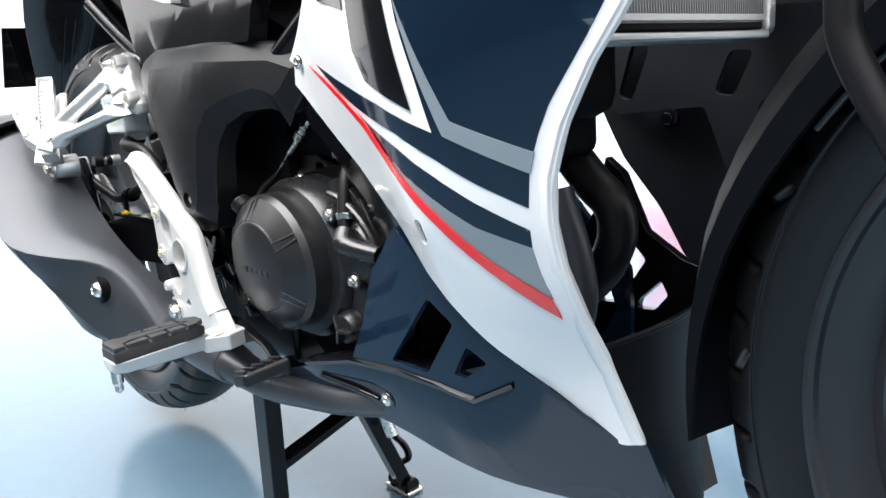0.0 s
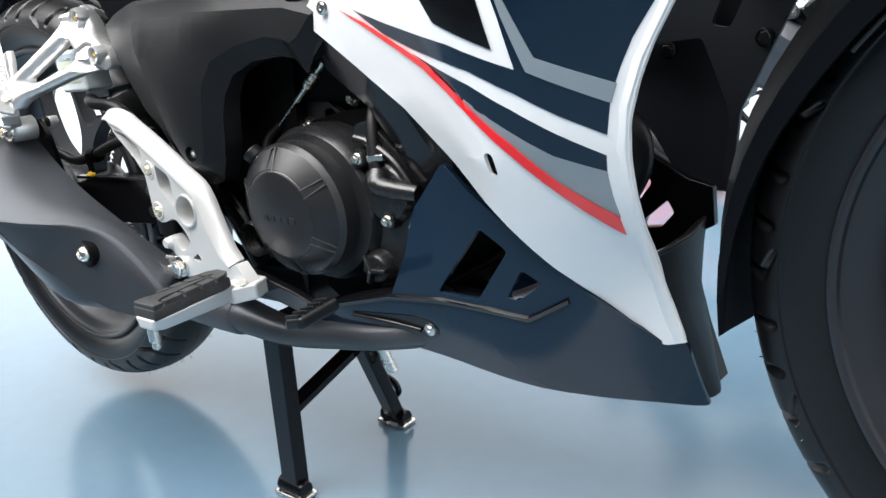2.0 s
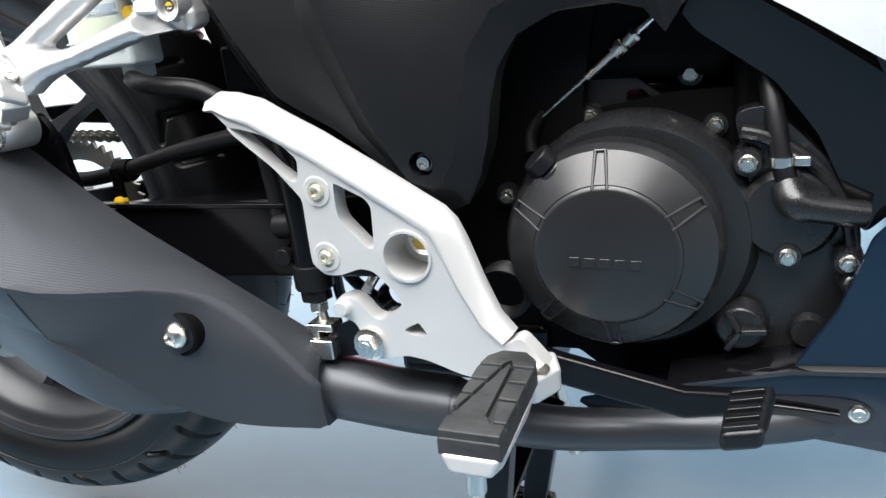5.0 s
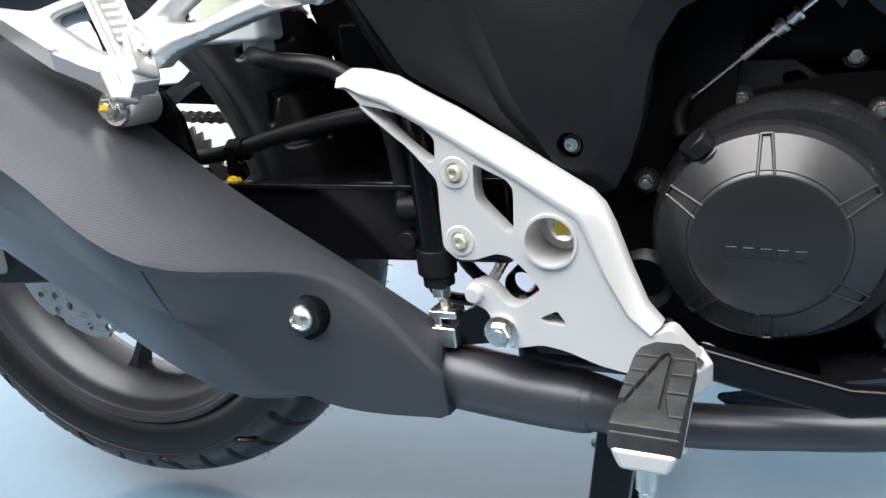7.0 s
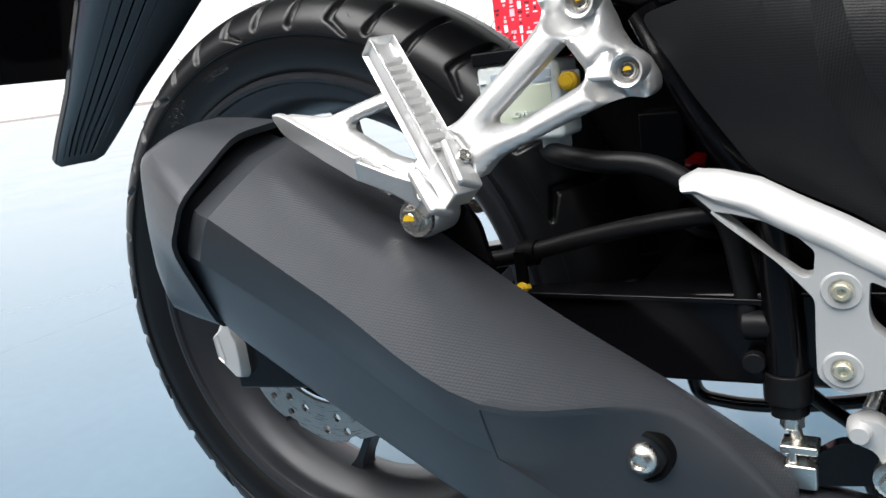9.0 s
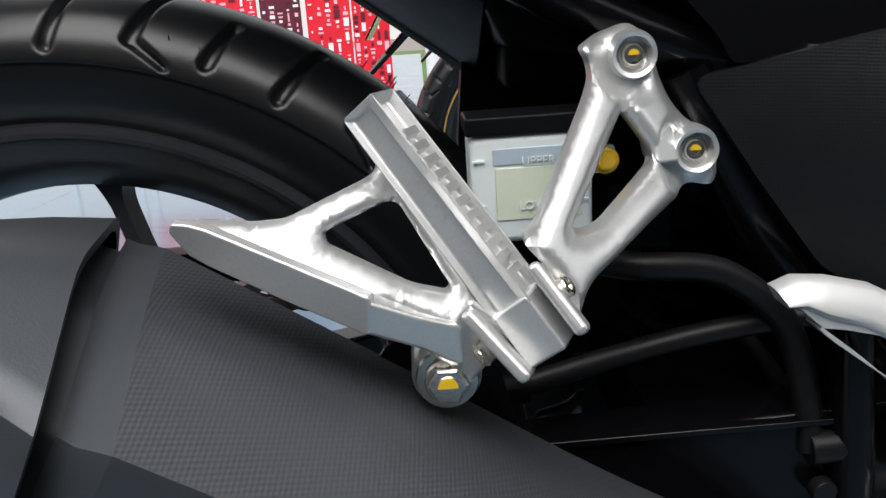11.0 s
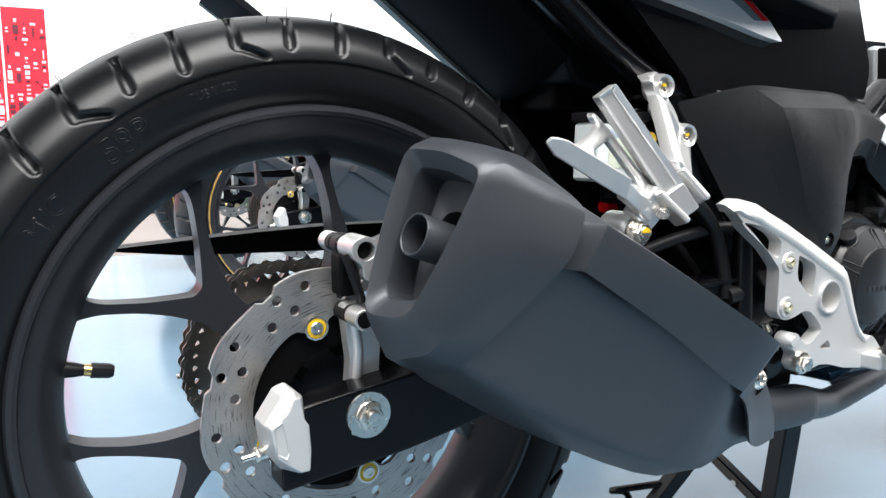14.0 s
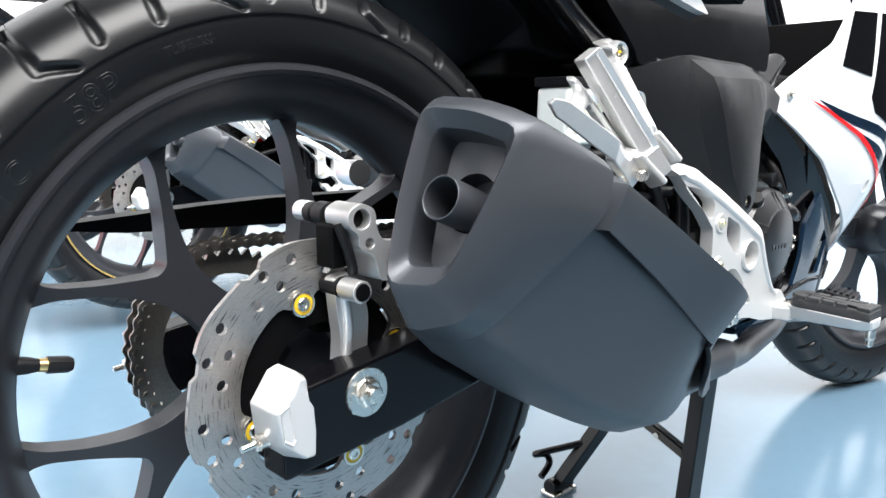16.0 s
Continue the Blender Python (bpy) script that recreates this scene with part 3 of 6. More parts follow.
# swingarm ---------------------------------------------------------
swing = bmesh.new()
for s in (-1, 1):
    y = s * 0.098
    loops = []
    for x, zb, zt in ((-0.055, 0.300, 0.362), (0.05, 0.312, 0.376), (0.27, 0.352, 0.412), (0.50, 0.362, 0.425)):
        loops.append([(x, y + sy * 0.016, z) for sy, z in ((-1, zb), (1, zb), (1, zt), (-1, zt))])
    rings(loops, bm=swing)
box(0.40, 0, 0.39, 0.12, 0.19, 0.05, bm=swing)
swingarm = part("swingarm", swing, FRAME, bike, "black box-section swingarm", bevel=0.003)
for s in (-1, 1):
    y0, y1 = s * 0.092, s * 0.116
    cap = bmesh.new()
    back_line = [(-0.066, 0.353), (-0.046, 0.375), (-0.034, 0.378), (-0.024, 0.372), (-0.022, 0.350), (-0.018, 0.344), (-0.018, 0.314), (-0.024, 0.308), (-0.050, 0.316), (-0.062, 0.328)]
    face = [(-0.062, 0.353), (-0.044, 0.362), (-0.037, 0.374), (-0.030, 0.374), (-0.027, 0.357), (-0.022, 0.351), (-0.020, 0.332), (-0.021, 0.313), (-0.031, 0.312), (-0.055, 0.328)]
    back_line, face = ([(-0.069 + (x + 0.066) * 0.72, 0.318 + (z - 0.312) * 0.94) for x, z in line] for line in (back_line, face))
    front = [(x, s * 0.125, z) for x, z in face]
    rings([[(x, y0, z) for x, z in back_line], [(x, y1, z) for x, z in back_line], front], bm=cap)
    c = part("chain_adjuster", cap, SILVER, swingarm, "silver cast chain adjuster cap", bevel=0.0016)
    pocket = [(-0.059, 0.353), (-0.050, 0.357), (-0.044, 0.330), (-0.047, 0.326), (-0.056, 0.331)]
    frame_in = [(-0.0555, 0.350), (-0.0505, 0.352), (-0.046, 0.332), (-0.0475, 0.330), (-0.0545, 0.333)]
    pocket, frame_in = ([(-0.069 + (x + 0.066) * 0.72, 0.318 + (z - 0.312) * 0.94) for x, z in line] for line in (pocket, frame_in))
    pk = bmesh.new()
    rings([[(x, s * 0.1245, z) for x, z in pocket], [(x, s * 0.1262, z) for x, z in pocket], [(x, s * 0.1238, z) for x, z in frame_in]], bm=pk, caps=False)
    pk.verts.ensure_lookup_table()
    pk.faces.new(pk.verts[-5:])
    part("adjuster_step", pk, SILVER, swingarm)
    stud = bmesh.new()
    tube([(-0.055, s * 0.105, 0.333), (-0.083, s * 0.105, 0.330)], 0.0026, bm=stud, smooth_path=False)
    part("adjuster_stud", stud, ZINC, swingarm)
    for k in (0.0, 0.006):
        bolt(swingarm, (-0.0625 - k, s * 0.105, 0.3325 - k * 0.1), 0.0058, 0.005, flange=1.0, axis=(-1, 0, -0.1), name="adjuster_nut")
washer = bmesh.new()
lathe([(0.0001, -0.1155), (0.0185, -0.1155), (0.0192, -0.1130), (0.0001, -0.1125)], (0.0156, 0, 0.3490), 32, bm=washer)
part("axle_washer", washer, ZINC, swingarm, "round zinc-plated washer")
bolt(swingarm, (0.0156, -0.1155, 0.3490), 0.0105, 0.006, flange=1.12, name="axle_nut", mark=True, label="large zinc-plated axle nut")
stud = bmesh.new()
tube([(0.0156, -0.118, 0.3490), (0.0156, -0.1265, 0.3490)], 0.0062, bm=stud, smooth_path=False)
part("axle", stud, ZINC, swingarm, bevel=0.001)
part("axle_tab", plate(rounded([(0.000, 0.336), (0.000, 0.352), (0.007, 0.351), (0.007, 0.334)], 0.002), -0.1165, 0.003), ZINC, swingarm, bevel=0.0008)

# brake caliper, seen beside the disc ------------------------------
eye = plate(rounded([(x + 0.006, z + 0.004) for x, z in ((0.001, 0.480), (0.013, 0.486), (0.026, 0.480), (0.027, 0.466), (0.032, 0.456), (0.060, 0.455), (0.070, 0.440), (0.060, 0.425), (0.030, 0.425), (0.024, 0.446), (0.010, 0.452), (0.011, 0.462), (0.002, 0.468))], 0.005, 3), -0.108, 0.030,
            [disc_loop(0.0195, 0.4775, 0.0075, 20), disc_loop(0.0265, 0.459, 0.0042, 16)])
caliper = part("brake_caliper", eye, CAST, bike, "cast aluminium rear brake caliper", bevel=0.003)
part("caliper_body", box(0.062, -0.094, 0.448, 0.036, 0.018, 0.032), DARK_AND_SHADE, caliper, bevel=0.006)
# the near-black plug here paints the dark of the open bore
for y, r, mat in ((-0.100, 0.0072, DARK_AND_SHADE), (-0.069, 0.0095, HOSE), (-0.057, 0.0060, ZINC), (-0.052, 0.0080, HOSE), (-0.045, 0.0085, CAST)):
    part("slide_pin", tube([(0.0195, y, 0.4775), (0.0195, y + 0.012, 0.4775)], r, 20, smooth_path=False), mat, caliper, bevel=0.0008)
# the near-black disc on the pin's end paints its dark bore
for y, r, mat in ((-0.113, 0.0100, CAST), (-0.114, 0.0078, DARK_AND_SHADE), (-0.089, 0.0095, HOSE), (-0.080, 0.0085, CAST)):
    part("slide_pin", tube([(0.0150, y, 0.4245), (0.0150, y + 0.022, 0.4245)], r * 0.85, 20, smooth_path=False), mat, caliper, bevel=0.0008)
arm = plate(rounded([(0.008, 0.432), (0.026, 0.434), (0.034, 0.424), (0.040, 0.400), (0.038, 0.372), (0.046, 0.352), (0.010, 0.352), (0.013, 0.385), (0.010, 0.410)], 0.005), -0.086, 0.012)
part("caliper_bracket", arm, CAST, caliper, "cast caliper bracket", bevel=0.003)
part("bracket_rib", tube([(0.016, -0.086, 0.425), (0.020, -0.087, 0.395), (0.017, -0.086, 0.360)], 0.004), CAST, caliper)
part("brake_pad", box(0.014, -0.078, 0.456, 0.017, 0.020, 0.034), DARK_AND_SHADE, caliper, bevel=0.003)
part("pad_spring", tube([(0.008, -0.094, 0.474), (0.012, -0.097, 0.460), (0.017, -0.097, 0.444), (0.020, -0.094, 0.436)], 0.004), HOSE, caliper)

# muffler ----------------------------------------------------------
def soft_ring(corners, soft=0.2, crisp=(), n=3):
    """A section with rounded corners, crisp at some of them, as a loop of points in space."""
    pts, out = [Vector(p) for p in corners], []
    for i, p in enumerate(pts):
        a, b = pts[i - 1], pts[(i + 1) % len(pts)]
        k = 0.06 if i in crisp else soft
        s, e = p.lerp(a, k), p.lerp(b, k)
        for j in range(n + 1):
            t = j / n
            out.append(s * (1 - t) ** 2 + p * 2 * t * (1 - t) + e * t * t)
    return out


def grown(loop, k):
    c = sum(loop, Vector()) / len(loop)
    return [c + (p - c) * k for p in loop]


# sections: top inner, top middle, upper crease, lower crease, bottom outer, bottom inner, inner side
S_SEAM = ((0.098, -0.152, 0.543), (0.108, -0.212, 0.534), (0.115, -0.276, 0.508), (0.097, -0.276, 0.479), (0.062, -0.216, 0.392), (0.046, -0.165, 0.377), (0.070, -0.130, 0.455))
S_MID = ((0.200, -0.158, 0.480), (0.207, -0.220, 0.476), (0.213, -0.278, 0.453), (0.199, -0.264, 0.417), (0.166, -0.206, 0.325), (0.160, -0.155, 0.306), (0.170, -0.120, 0.390))
S_BEND = ((0.300, -0.163, 0.416), (0.304, -0.220, 0.416), (0.309, -0.275, 0.396), (0.301, -0.249, 0.350), (0.290, -0.206, 0.268), (0.298, -0.155, 0.240), (0.275, -0.115, 0.335))
S_SCREW = ((0.382, -0.152, 0.362), (0.386, -0.173, 0.368), (0.391, -0.191, 0.361), (0.384, -0.200, 0.338), (0.376, -0.186, 0.265), (0.370, -0.135, 0.253), (0.370, -0.110, 0.310))
S_TIP = ((0.450, -0.122, 0.300), (0.452, -0.146, 0.298), (0.456, -0.165, 0.284), (0.456, -0.167, 0.274), (0.459, -0.158, 0.247), (0.459, -0.130, 0.245), (0.454, -0.112, 0.280))
SECTIONS = (S_SEAM, S_MID, S_BEND, S_SCREW, S_TIP)


def canister_ring(s):
    """The canister lies under the shield: its upper corners are drawn in."""
    v = [Vector(p) for p in s]
    v[0] += Vector((0, 0, -0.008))
    v[1] += Vector((0, 0.004, -0.010))
    v[2] += Vector((-0.002, 0.016, -0.012))
    v[3] += Vector((0, 0.008, -0.004))
    return soft_ring(v, 0.12)


S_IN = [Vector(a) + (Vector(a) - Vector(b)) * 0.26 for a, b in zip(S_SEAM, S_MID)]
can = rings([grown(canister_ring(S_IN), 0.93)] + [canister_ring(s) for s in zip(*(path_points(list(c), 4) for c in zip(*SECTIONS)))])
muffler = part("muffler", can, MUFFLER, bike, "angular dark grey exhaust muffler", angle=40)
C_SEAM = ((0.088, -0.140, 0.553), (0.098, -0.214, 0.549), (0.106, -0.280, 0.514), (0.091, -0.283, 0.482), (0.048, -0.220, 0.402), (0.032, -0.180, 0.388), (0.058, -0.130, 0.460))
C_BODY = ((0.046, -0.168, 0.561), (0.052, -0.217, 0.558), (0.060, -0.261, 0.543), (0.040, -0.257, 0.490), (0.018, -0.236, 0.420), (-0.004, -0.197, 0.409), (0.016, -0.168, 0.484))
C_RIM = ((0.025, -0.184, 0.555), (0.035, -0.222, 0.552), (0.044, -0.256, 0.541), (0.023, -0.245, 0.492), (0.001, -0.229, 0.442), (-0.014, -0.190, 0.440), (0.004, -0.185, 0.498))
R_SEAM, R_BODY, R_RIM = soft_ring(C_SEAM, 0.22), soft_ring(C_BODY, 0.26), soft_ring(C_RIM, 0.26)
IN = Vector((0.80, 0.10, -0.30)).normalized()
P0 = Vector((0.049, -0.208, 0.484))
R_EDGE = [p + IN * 0.0070 for p in grown(R_RIM, 0.77)]
R_WALL = [p + IN * 0.0090 for p in grown(R_RIM, 0.755)]
R_FLOOR = [p + IN * 0.0300 for p in grown(R_RIM, 0.735)]
hub = sum(R_FLOOR, Vector()) / len(R_FLOOR)
hole = P0 + IN * (hub - P0).dot(IN) + Vector((0.001, -0.003, 0.004))
R_HOLE = [hole + 0.0205 * ((p - hole) - IN * (p - hole).dot(IN)).normalized() for p in R_FLOOR]
shell = [grown(R_SEAM, 0.93), grown(R_SEAM, 0.985), R_SEAM, [a.lerp(b, 0.5) + (a.lerp(b, 0.5) - sum(R_SEAM, Vector()) / len(R_SEAM)) * 0.012 for a, b in zip(R_SEAM, R_BODY)],
         R_BODY, [a.lerp(b, 0.7) for a, b in zip(R_BODY, grown(R_RIM, 1.02))], R_RIM, [p - IN * 0.0008 for p in grown(R_RIM, 0.965)], [p + IN * 0.0005 for p in grown(R_RIM, 0.93)],
         R_EDGE, R_WALL, R_FLOOR, R_HOLE, [p + IN * 0.030 for p in R_HOLE]]
cap = rings(shell, caps=False)
cap.verts.ensure_lookup_table()
cap.faces.new(cap.verts[-28:])
part("end_cap", cap, MUFFLER, muffler, "satin dark grey end cap with a deep opening", angle=27)
pipe = lathe([(0.0150, -0.060), (0.0150, 0.036), (0.0145, 0.0368), (0.0133, 0.036), (0.0133, -0.060)], (0, 0, 0), 32, axis="z", closed=True)
turn = Vector((-0.80, -0.10, 0.30)).to_track_quat("Z", "Y").to_matrix().to_4x4()
bmesh.ops.transform(pipe, matrix=Matrix.Translation(P0) @ turn, verts=pipe.verts)
part("tail_pipe", pipe, MUFFLER, muffler, "round open tail pipe inside the end cap", bevel=0.0008)
# near-black disc stands for the dark depth of the pipe
back = lathe([(0.0001, 0), (0.0131, 0)], (0, 0, 0), 24, axis="z")
bmesh.ops.transform(back, matrix=Matrix.Translation((0.058, -0.207, 0.481)) @ turn, verts=back.verts)
part("pipe_core", back, DARK_AND_SHADE, muffler)

# heat shield: woven top, plain bevelled band below the crease, smooth side round the screw
def glide(points, per=6):
    return path_points(points, per)


ROWS_TI, ROWS_TM, ROWS_K, ROWS_L = (glide([s[i] for s in SECTIONS]) for i in range(4))
BEND = 12  # the station where the shield folds towards the footrest
top_loops, band_loops, side_loops = [], [], []
LOW = glide([(0.100, -0.270, 0.470), (0.190, -0.260, 0.405), (0.301, -0.247, 0.346), (0.379, -0.200, 0.270), (0.457, -0.166, 0.250)])
for n, (ti, tm, k, l, low) in enumerate(zip(ROWS_TI, ROWS_TM, ROWS_K, ROWS_L, LOW)):
    line = path_points([ti, tm, k], 6)
    line[-1] = k
    top_loops.append(line + [p + Vector((0, 0.002, -0.005)) for p in line[::-1]])
    if n <= BEND:
        edge = [k, k.lerp(l, 0.12) + Vector((0, -0.0012, 0)), k.lerp(l, 0.5) + Vector((0, -0.0015, 0)), l]
        band_loops.append(edge + [l + Vector((0.002, 0.005, 0.001)), k + Vector((0, 0.006, -0.004))])
    if n >= BEND:
        strip = path_points([k, l, low], 4)
        side_loops.append(strip + [p + Vector((0.003, 0.006, 0)) for p in strip[::-1]])
part("heat_shield", rings(top_loops[1:]), SHIELD, muffler, "dark grey heat shield with a fine woven texture", angle=40)
part("shield_band", rings(band_loops[1:]), MUFFLER, muffler, "smooth bevelled edge of the heat shield", angle=40)
nose = [top_loops[1][i] for i in (0, 3, 6, 9, 12)] + [band_loops[1][1], band_loops[1][2], band_loops[1][3]]
part("shield_nose", rings([nose, [p + Vector((-0.013, 0.004, 0.002)) for p in nose], [p + Vector((-0.020, 0.008, 0.004)) for p in nose]], closed=False), MUFFLER, muffler, "pale chamfered front edge of the heat shield", angle=20)
part("shield_side", rings(side_loops), MUFFLER, muffler, angle=60)
well = bmesh.new()
lathe([(0.0001, -0.196), (0.0125, -0.196), (0.0150, -0.2050), (0.0172, -0.2035), (0.0180, -0.194), (0.0001, -0.190)], (0.375, 0, 0.337), 28, bm=well)
part("screw_cup", well, DARK_AND_SHADE, muffler)
part("shield_screw", lathe([(0.0001, -0.2092), (0.0042, -0.2092), (0.0048, -0.2120), (0.0072, -0.2108), (0.0096, -0.2078), (0.0100, -0.2040), (0.0001, -0.2000)], (0.375, 0, 0.337), 28), ZINC, muffler, "bright round-head shield screw", angle=40)
hang = plate(rounded([(0.205, 0.486), (0.240, 0.492), (0.256, 0.470), (0.268, 0.418), (0.240, 0.428), (0.190, 0.462)], 0.005), -0.160, 0.006)
part("hanger", hang, FRAME, muffler, "black muffler hanger plate", bevel=0.001)
# exhaust pipe
ex = tube([(0.42, -0.128, 0.270), (0.50, -0.126, 0.260), (0.550, -0.125, 0.257), (0.562, -0.124, 0.256), (0.62, -0.115, 0.244), (0.69, -0.108, 0.2485), (0.75, -0.100, 0.255), (0.82, -0.080, 0.268), (0.92, -0.02, 0.30), (0.95, 0.0, 0.36), (0.93, 0.0, 0.45)],
          [0.0265, 0.0240, 0.0232, 0.0205, 0.0160, 0.0150, 0.0150, 0.0150, 0.018, 0.02, 0.02], 24)
part("exhaust_pipe", ex, MUFFLER, bike, "matt dark grey exhaust pipe under the engine")

# heel plate and rider footrest ------------------------------------
TOP_EDGE = [Vector(p) for p in ((0.390, 0.494), (0.400, 0.499), (0.415, 0.498), (0.436, 0.493), (0.457, 0.482), (0.480, 0.471), (0.518, 0.450), (0.554, 0.429), (0.568, 0.421), (0.576, 0.413), (0.582, 0.401), (0.592, 0.374), (0.602, 0.350), (0.612, 0.338))]


def heel_y(x, z):
    return -0.1176 - 0.0702 * x - 0.0159 * z


outline = rounded([(0.393, 0.489), (0.405, 0.485), (0.430, 0.480), (0.474, 0.458), (0.512, 0.436), (0.547, 0.416), (0.560, 0.408), (0.570, 0.394), (0.581, 0.367),
                   (0.592, 0.343), (0.605, 0.331), (0.618, 0.338), (0.631, 0.324), (0.639, 0.314), (0.638, 0.304), (0.622, 0.299), (0.595, 0.303), (0.573, 0.306), (0.550, 0.313), (0.534, 0.3148), (0.512, 0.309), (0.502, 0.310),
                   (0.494, 0.320), (0.498, 0.329), (0.494, 0.336), (0.484, 0.339), (0.480, 0.347), (0.486, 0.355), (0.497, 0.354), (0.510, 0.340), (0.518, 0.340), (0.535, 0.353), (0.529, 0.362), (0.523, 0.368), (0.514, 0.376),
                   (0.504, 0.377), (0.488, 0.371), (0.475, 0.370), (0.465, 0.378), (0.4645, 0.400), (0.4645, 0.425), (0.447, 0.444), (0.427, 0.462), (0.411, 0.475), (0.399, 0.486)], 0.004, 3)
wins = [rounded([(0.408, 0.4755), (0.421, 0.474), (0.438, 0.470), (0.455, 0.462), (0.465, 0.453), (0.4638, 0.438), (0.458, 0.437), (0.437, 0.452), (0.416, 0.468)], 0.003, 3),
        rounded([(0.4915, 0.4375), (0.515, 0.427), (0.5188, 0.421), (0.5175, 0.392), (0.512, 0.392), (0.493, 0.411), (0.491, 0.419)], 0.003, 3),
        disc_loop(0.5422, 0.3887, 0.0165, 28),
        rounded([(0.5351, 0.3355), (0.5451, 0.3409), (0.5506, 0.3336), (0.5497, 0.3311), (0.5381, 0.3311), (0.5334, 0.3337)], 0.002, 3)]
heel = part("heel_plate", plate(outline, heel_y, 0.015, wins), SILVER, bike, "silver cast footrest bracket with heel guard and openings", bevel=0.0022, angle=38)
ribbon, count = [], len(TOP_EDGE)
for k, p in enumerate(TOP_EDGE):
    run = (TOP_EDGE[min(k + 1, count - 1)] - TOP_EDGE[max(k - 1, 0)]).normalized()
    across = Vector((run.y, -run.x)) * -1 if run.x < 0 else Vector((-run.y, run.x)) * -1
    wide = 0.016 * min(1.0, 0.45 + 0.25 * k, 0.5 + 0.2 * (count - 1 - k))
    ring = []
    for u, back in ((0.0, 0.0135), (0.04, 0.0085), (0.15, 0.0045), (0.55, 0.0010), (0.85, -0.0022), (1.0, -0.0026), (1.15, -0.0012), (1.25, 0.0020), (1.2, 0.0150), (0.1, 0.0165)):
        q = p + across * wide * u
        ring.append((q.x, heel_y(q.x, q.y) + back, q.y))
    ribbon.append(ring)
part("heel_band", rings(ribbon), SILVER, heel, "broad bevelled upper edge", angle=40)
cup = bmesh.new()
lathe([(0.0185, 0.002), (0.0180, -0.0025), (0.0162, -0.0025), (0.0150, 0.030), (0.0001, 0.032)], (0.5422, heel_y(0.5422, 0.3887), 0.3887), 32, bm=cup, caps=False)
part("bolt_cup", cup, SILVER, heel)
bolt(heel, (0.5455, heel_y(0.5455, 0.3935) + 0.022, 0.3935), 0.0075, 0.005, name="pivot_bolt", mark=False)
part("yellow_mark", lathe([(0.0001, 0.0155), (0.0050, 0.0155), (0.0054, 0.0170), (0.0001, 0.0175)], (0.5455, heel_y(0.5455, 0.3935), 0.3935), 20), YELLOW, heel, "yellow check paint")
for x, z in ((0.478, 0.431), (0.4785, 0.384)):
    lug = bmesh.new()
    lathe([(0.0001, 0.001), (0.0062, 0.001), (0.0070, -0.0012), (0.0100, -0.0015), (0.0115, 0.001), (0.0120, 0.004), (0.0001, 0.004)], (x, heel_y(x, z), z), 24, bm=lug)
    part("bolt_boss", lug, SILVER, heel)
    bolt(heel, (x, heel_y(x, z) - 0.0005, z), 0.0050, 0.004, socket=True, flange=1.1, name="bracket_screw", mat=PALE_ZINC)
bolt(heel, (0.505, heel_y(0.505, 0.321) - 0.002, 0.321), 0.0088, 0.008, flange=1.35, name="pedal_pivot_bolt", label="bright flanged pedal pivot bolt")
pin = bmesh.new()
lathe([(0.0001, -0.006), (0.005, -0.006), (0.006, -0.004), (0.0075, 0.004), (0.0075, 0.01)], (0.4865, heel_y(0.4865, 0.347), 0.347), 18, bm=pin)
part("spring_pin", pin, SILVER, heel)
# clevis and footrest
fork = bmesh.new()
rings([[(0.598, -0.140, z), (0.634, -0.142, z), (0.643, -0.164, z), (0.632, -0.186, z), (0.606, -0.184, z)] for z in (0.302, 0.319)], bm=fork)
clevis = part("footrest_clevis", fork, SILVER, bike, "silver clevis of the footrest", bevel=0.0025)
bolt(clevis, (0.631, -0.172, 0.3185), 0.0065, 0.0015, axis=(0.05, -0.15, 1), flange=1.0, name="footrest_pin", label="footrest hinge pin")
peg_root, peg_end = Vector((0.6195, -0.188, 0.3262)), Vector((0.6205, -0.272, 0.3222))
metal = bmesh.new()
loops = []
for t, w, h0, h1 in ((-0.1, 0.024, -0.022, -0.004), (0.25, 0.036, -0.020, -0.003), (0.9, 0.038, -0.017, -0.003), (1.05, 0.034, -0.014, -0.002)):
    c = peg_root.lerp(peg_end, t)
    loops.append([c + Vector((sx * w / 2 * k, 0, h)) for sx, k, h in ((-1, 0.7, h0), (1, 0.7, h0), (1, 1, h1), (-1, 1, h1))])
rings(loops, bm=metal)
footrest = part("footrest", metal, SILVER, bike, "silver rider footrest with a ribbed black rubber pad", bevel=0.003)
rubber = bmesh.new()
loops = []
for t, w, h in ((-0.06, 0.020, 0.004), (0.0, 0.029, 0.0065), (0.10, 0.034, 0.0075), (0.5, 0.0345, 0.0078), (0.93, 0.036, 0.0078), (1.03, 0.036, 0.0065)):
    c = peg_root.lerp(peg_end, t)
    loops.append([c + Vector((sx * w / 2, 0, z)) for sx, z in ((-1.0, -0.004), (1.0, -0.004), (1.0, h * 0.7), (0.94, h), (-0.94, h), (-1.0, h * 0.7))])
rings(loops, bm=rubber)
part("rubber_pad", rubber, PAD, footrest, "worn black rubber pad with a raised arrow and side lugs", bevel=0.0012)


def lug(poly, high):
    """A raised block on the pad: points along and across it."""
    rows = []
    for h, k in ((0.0060, 1.0), (high - 0.0006, 1.0), (high, 0.95)):
        mu, mv = sum(p[0] for p in poly) / len(poly), sum(p[1] for p in poly) / len(poly)
        rows.append([peg_root.lerp(peg_end, mu + (u - mu) * k) + Vector(((mv + (v - mv) * k) * 0.0172, 0, h)) for u, v in poly])
    return rings(rows)


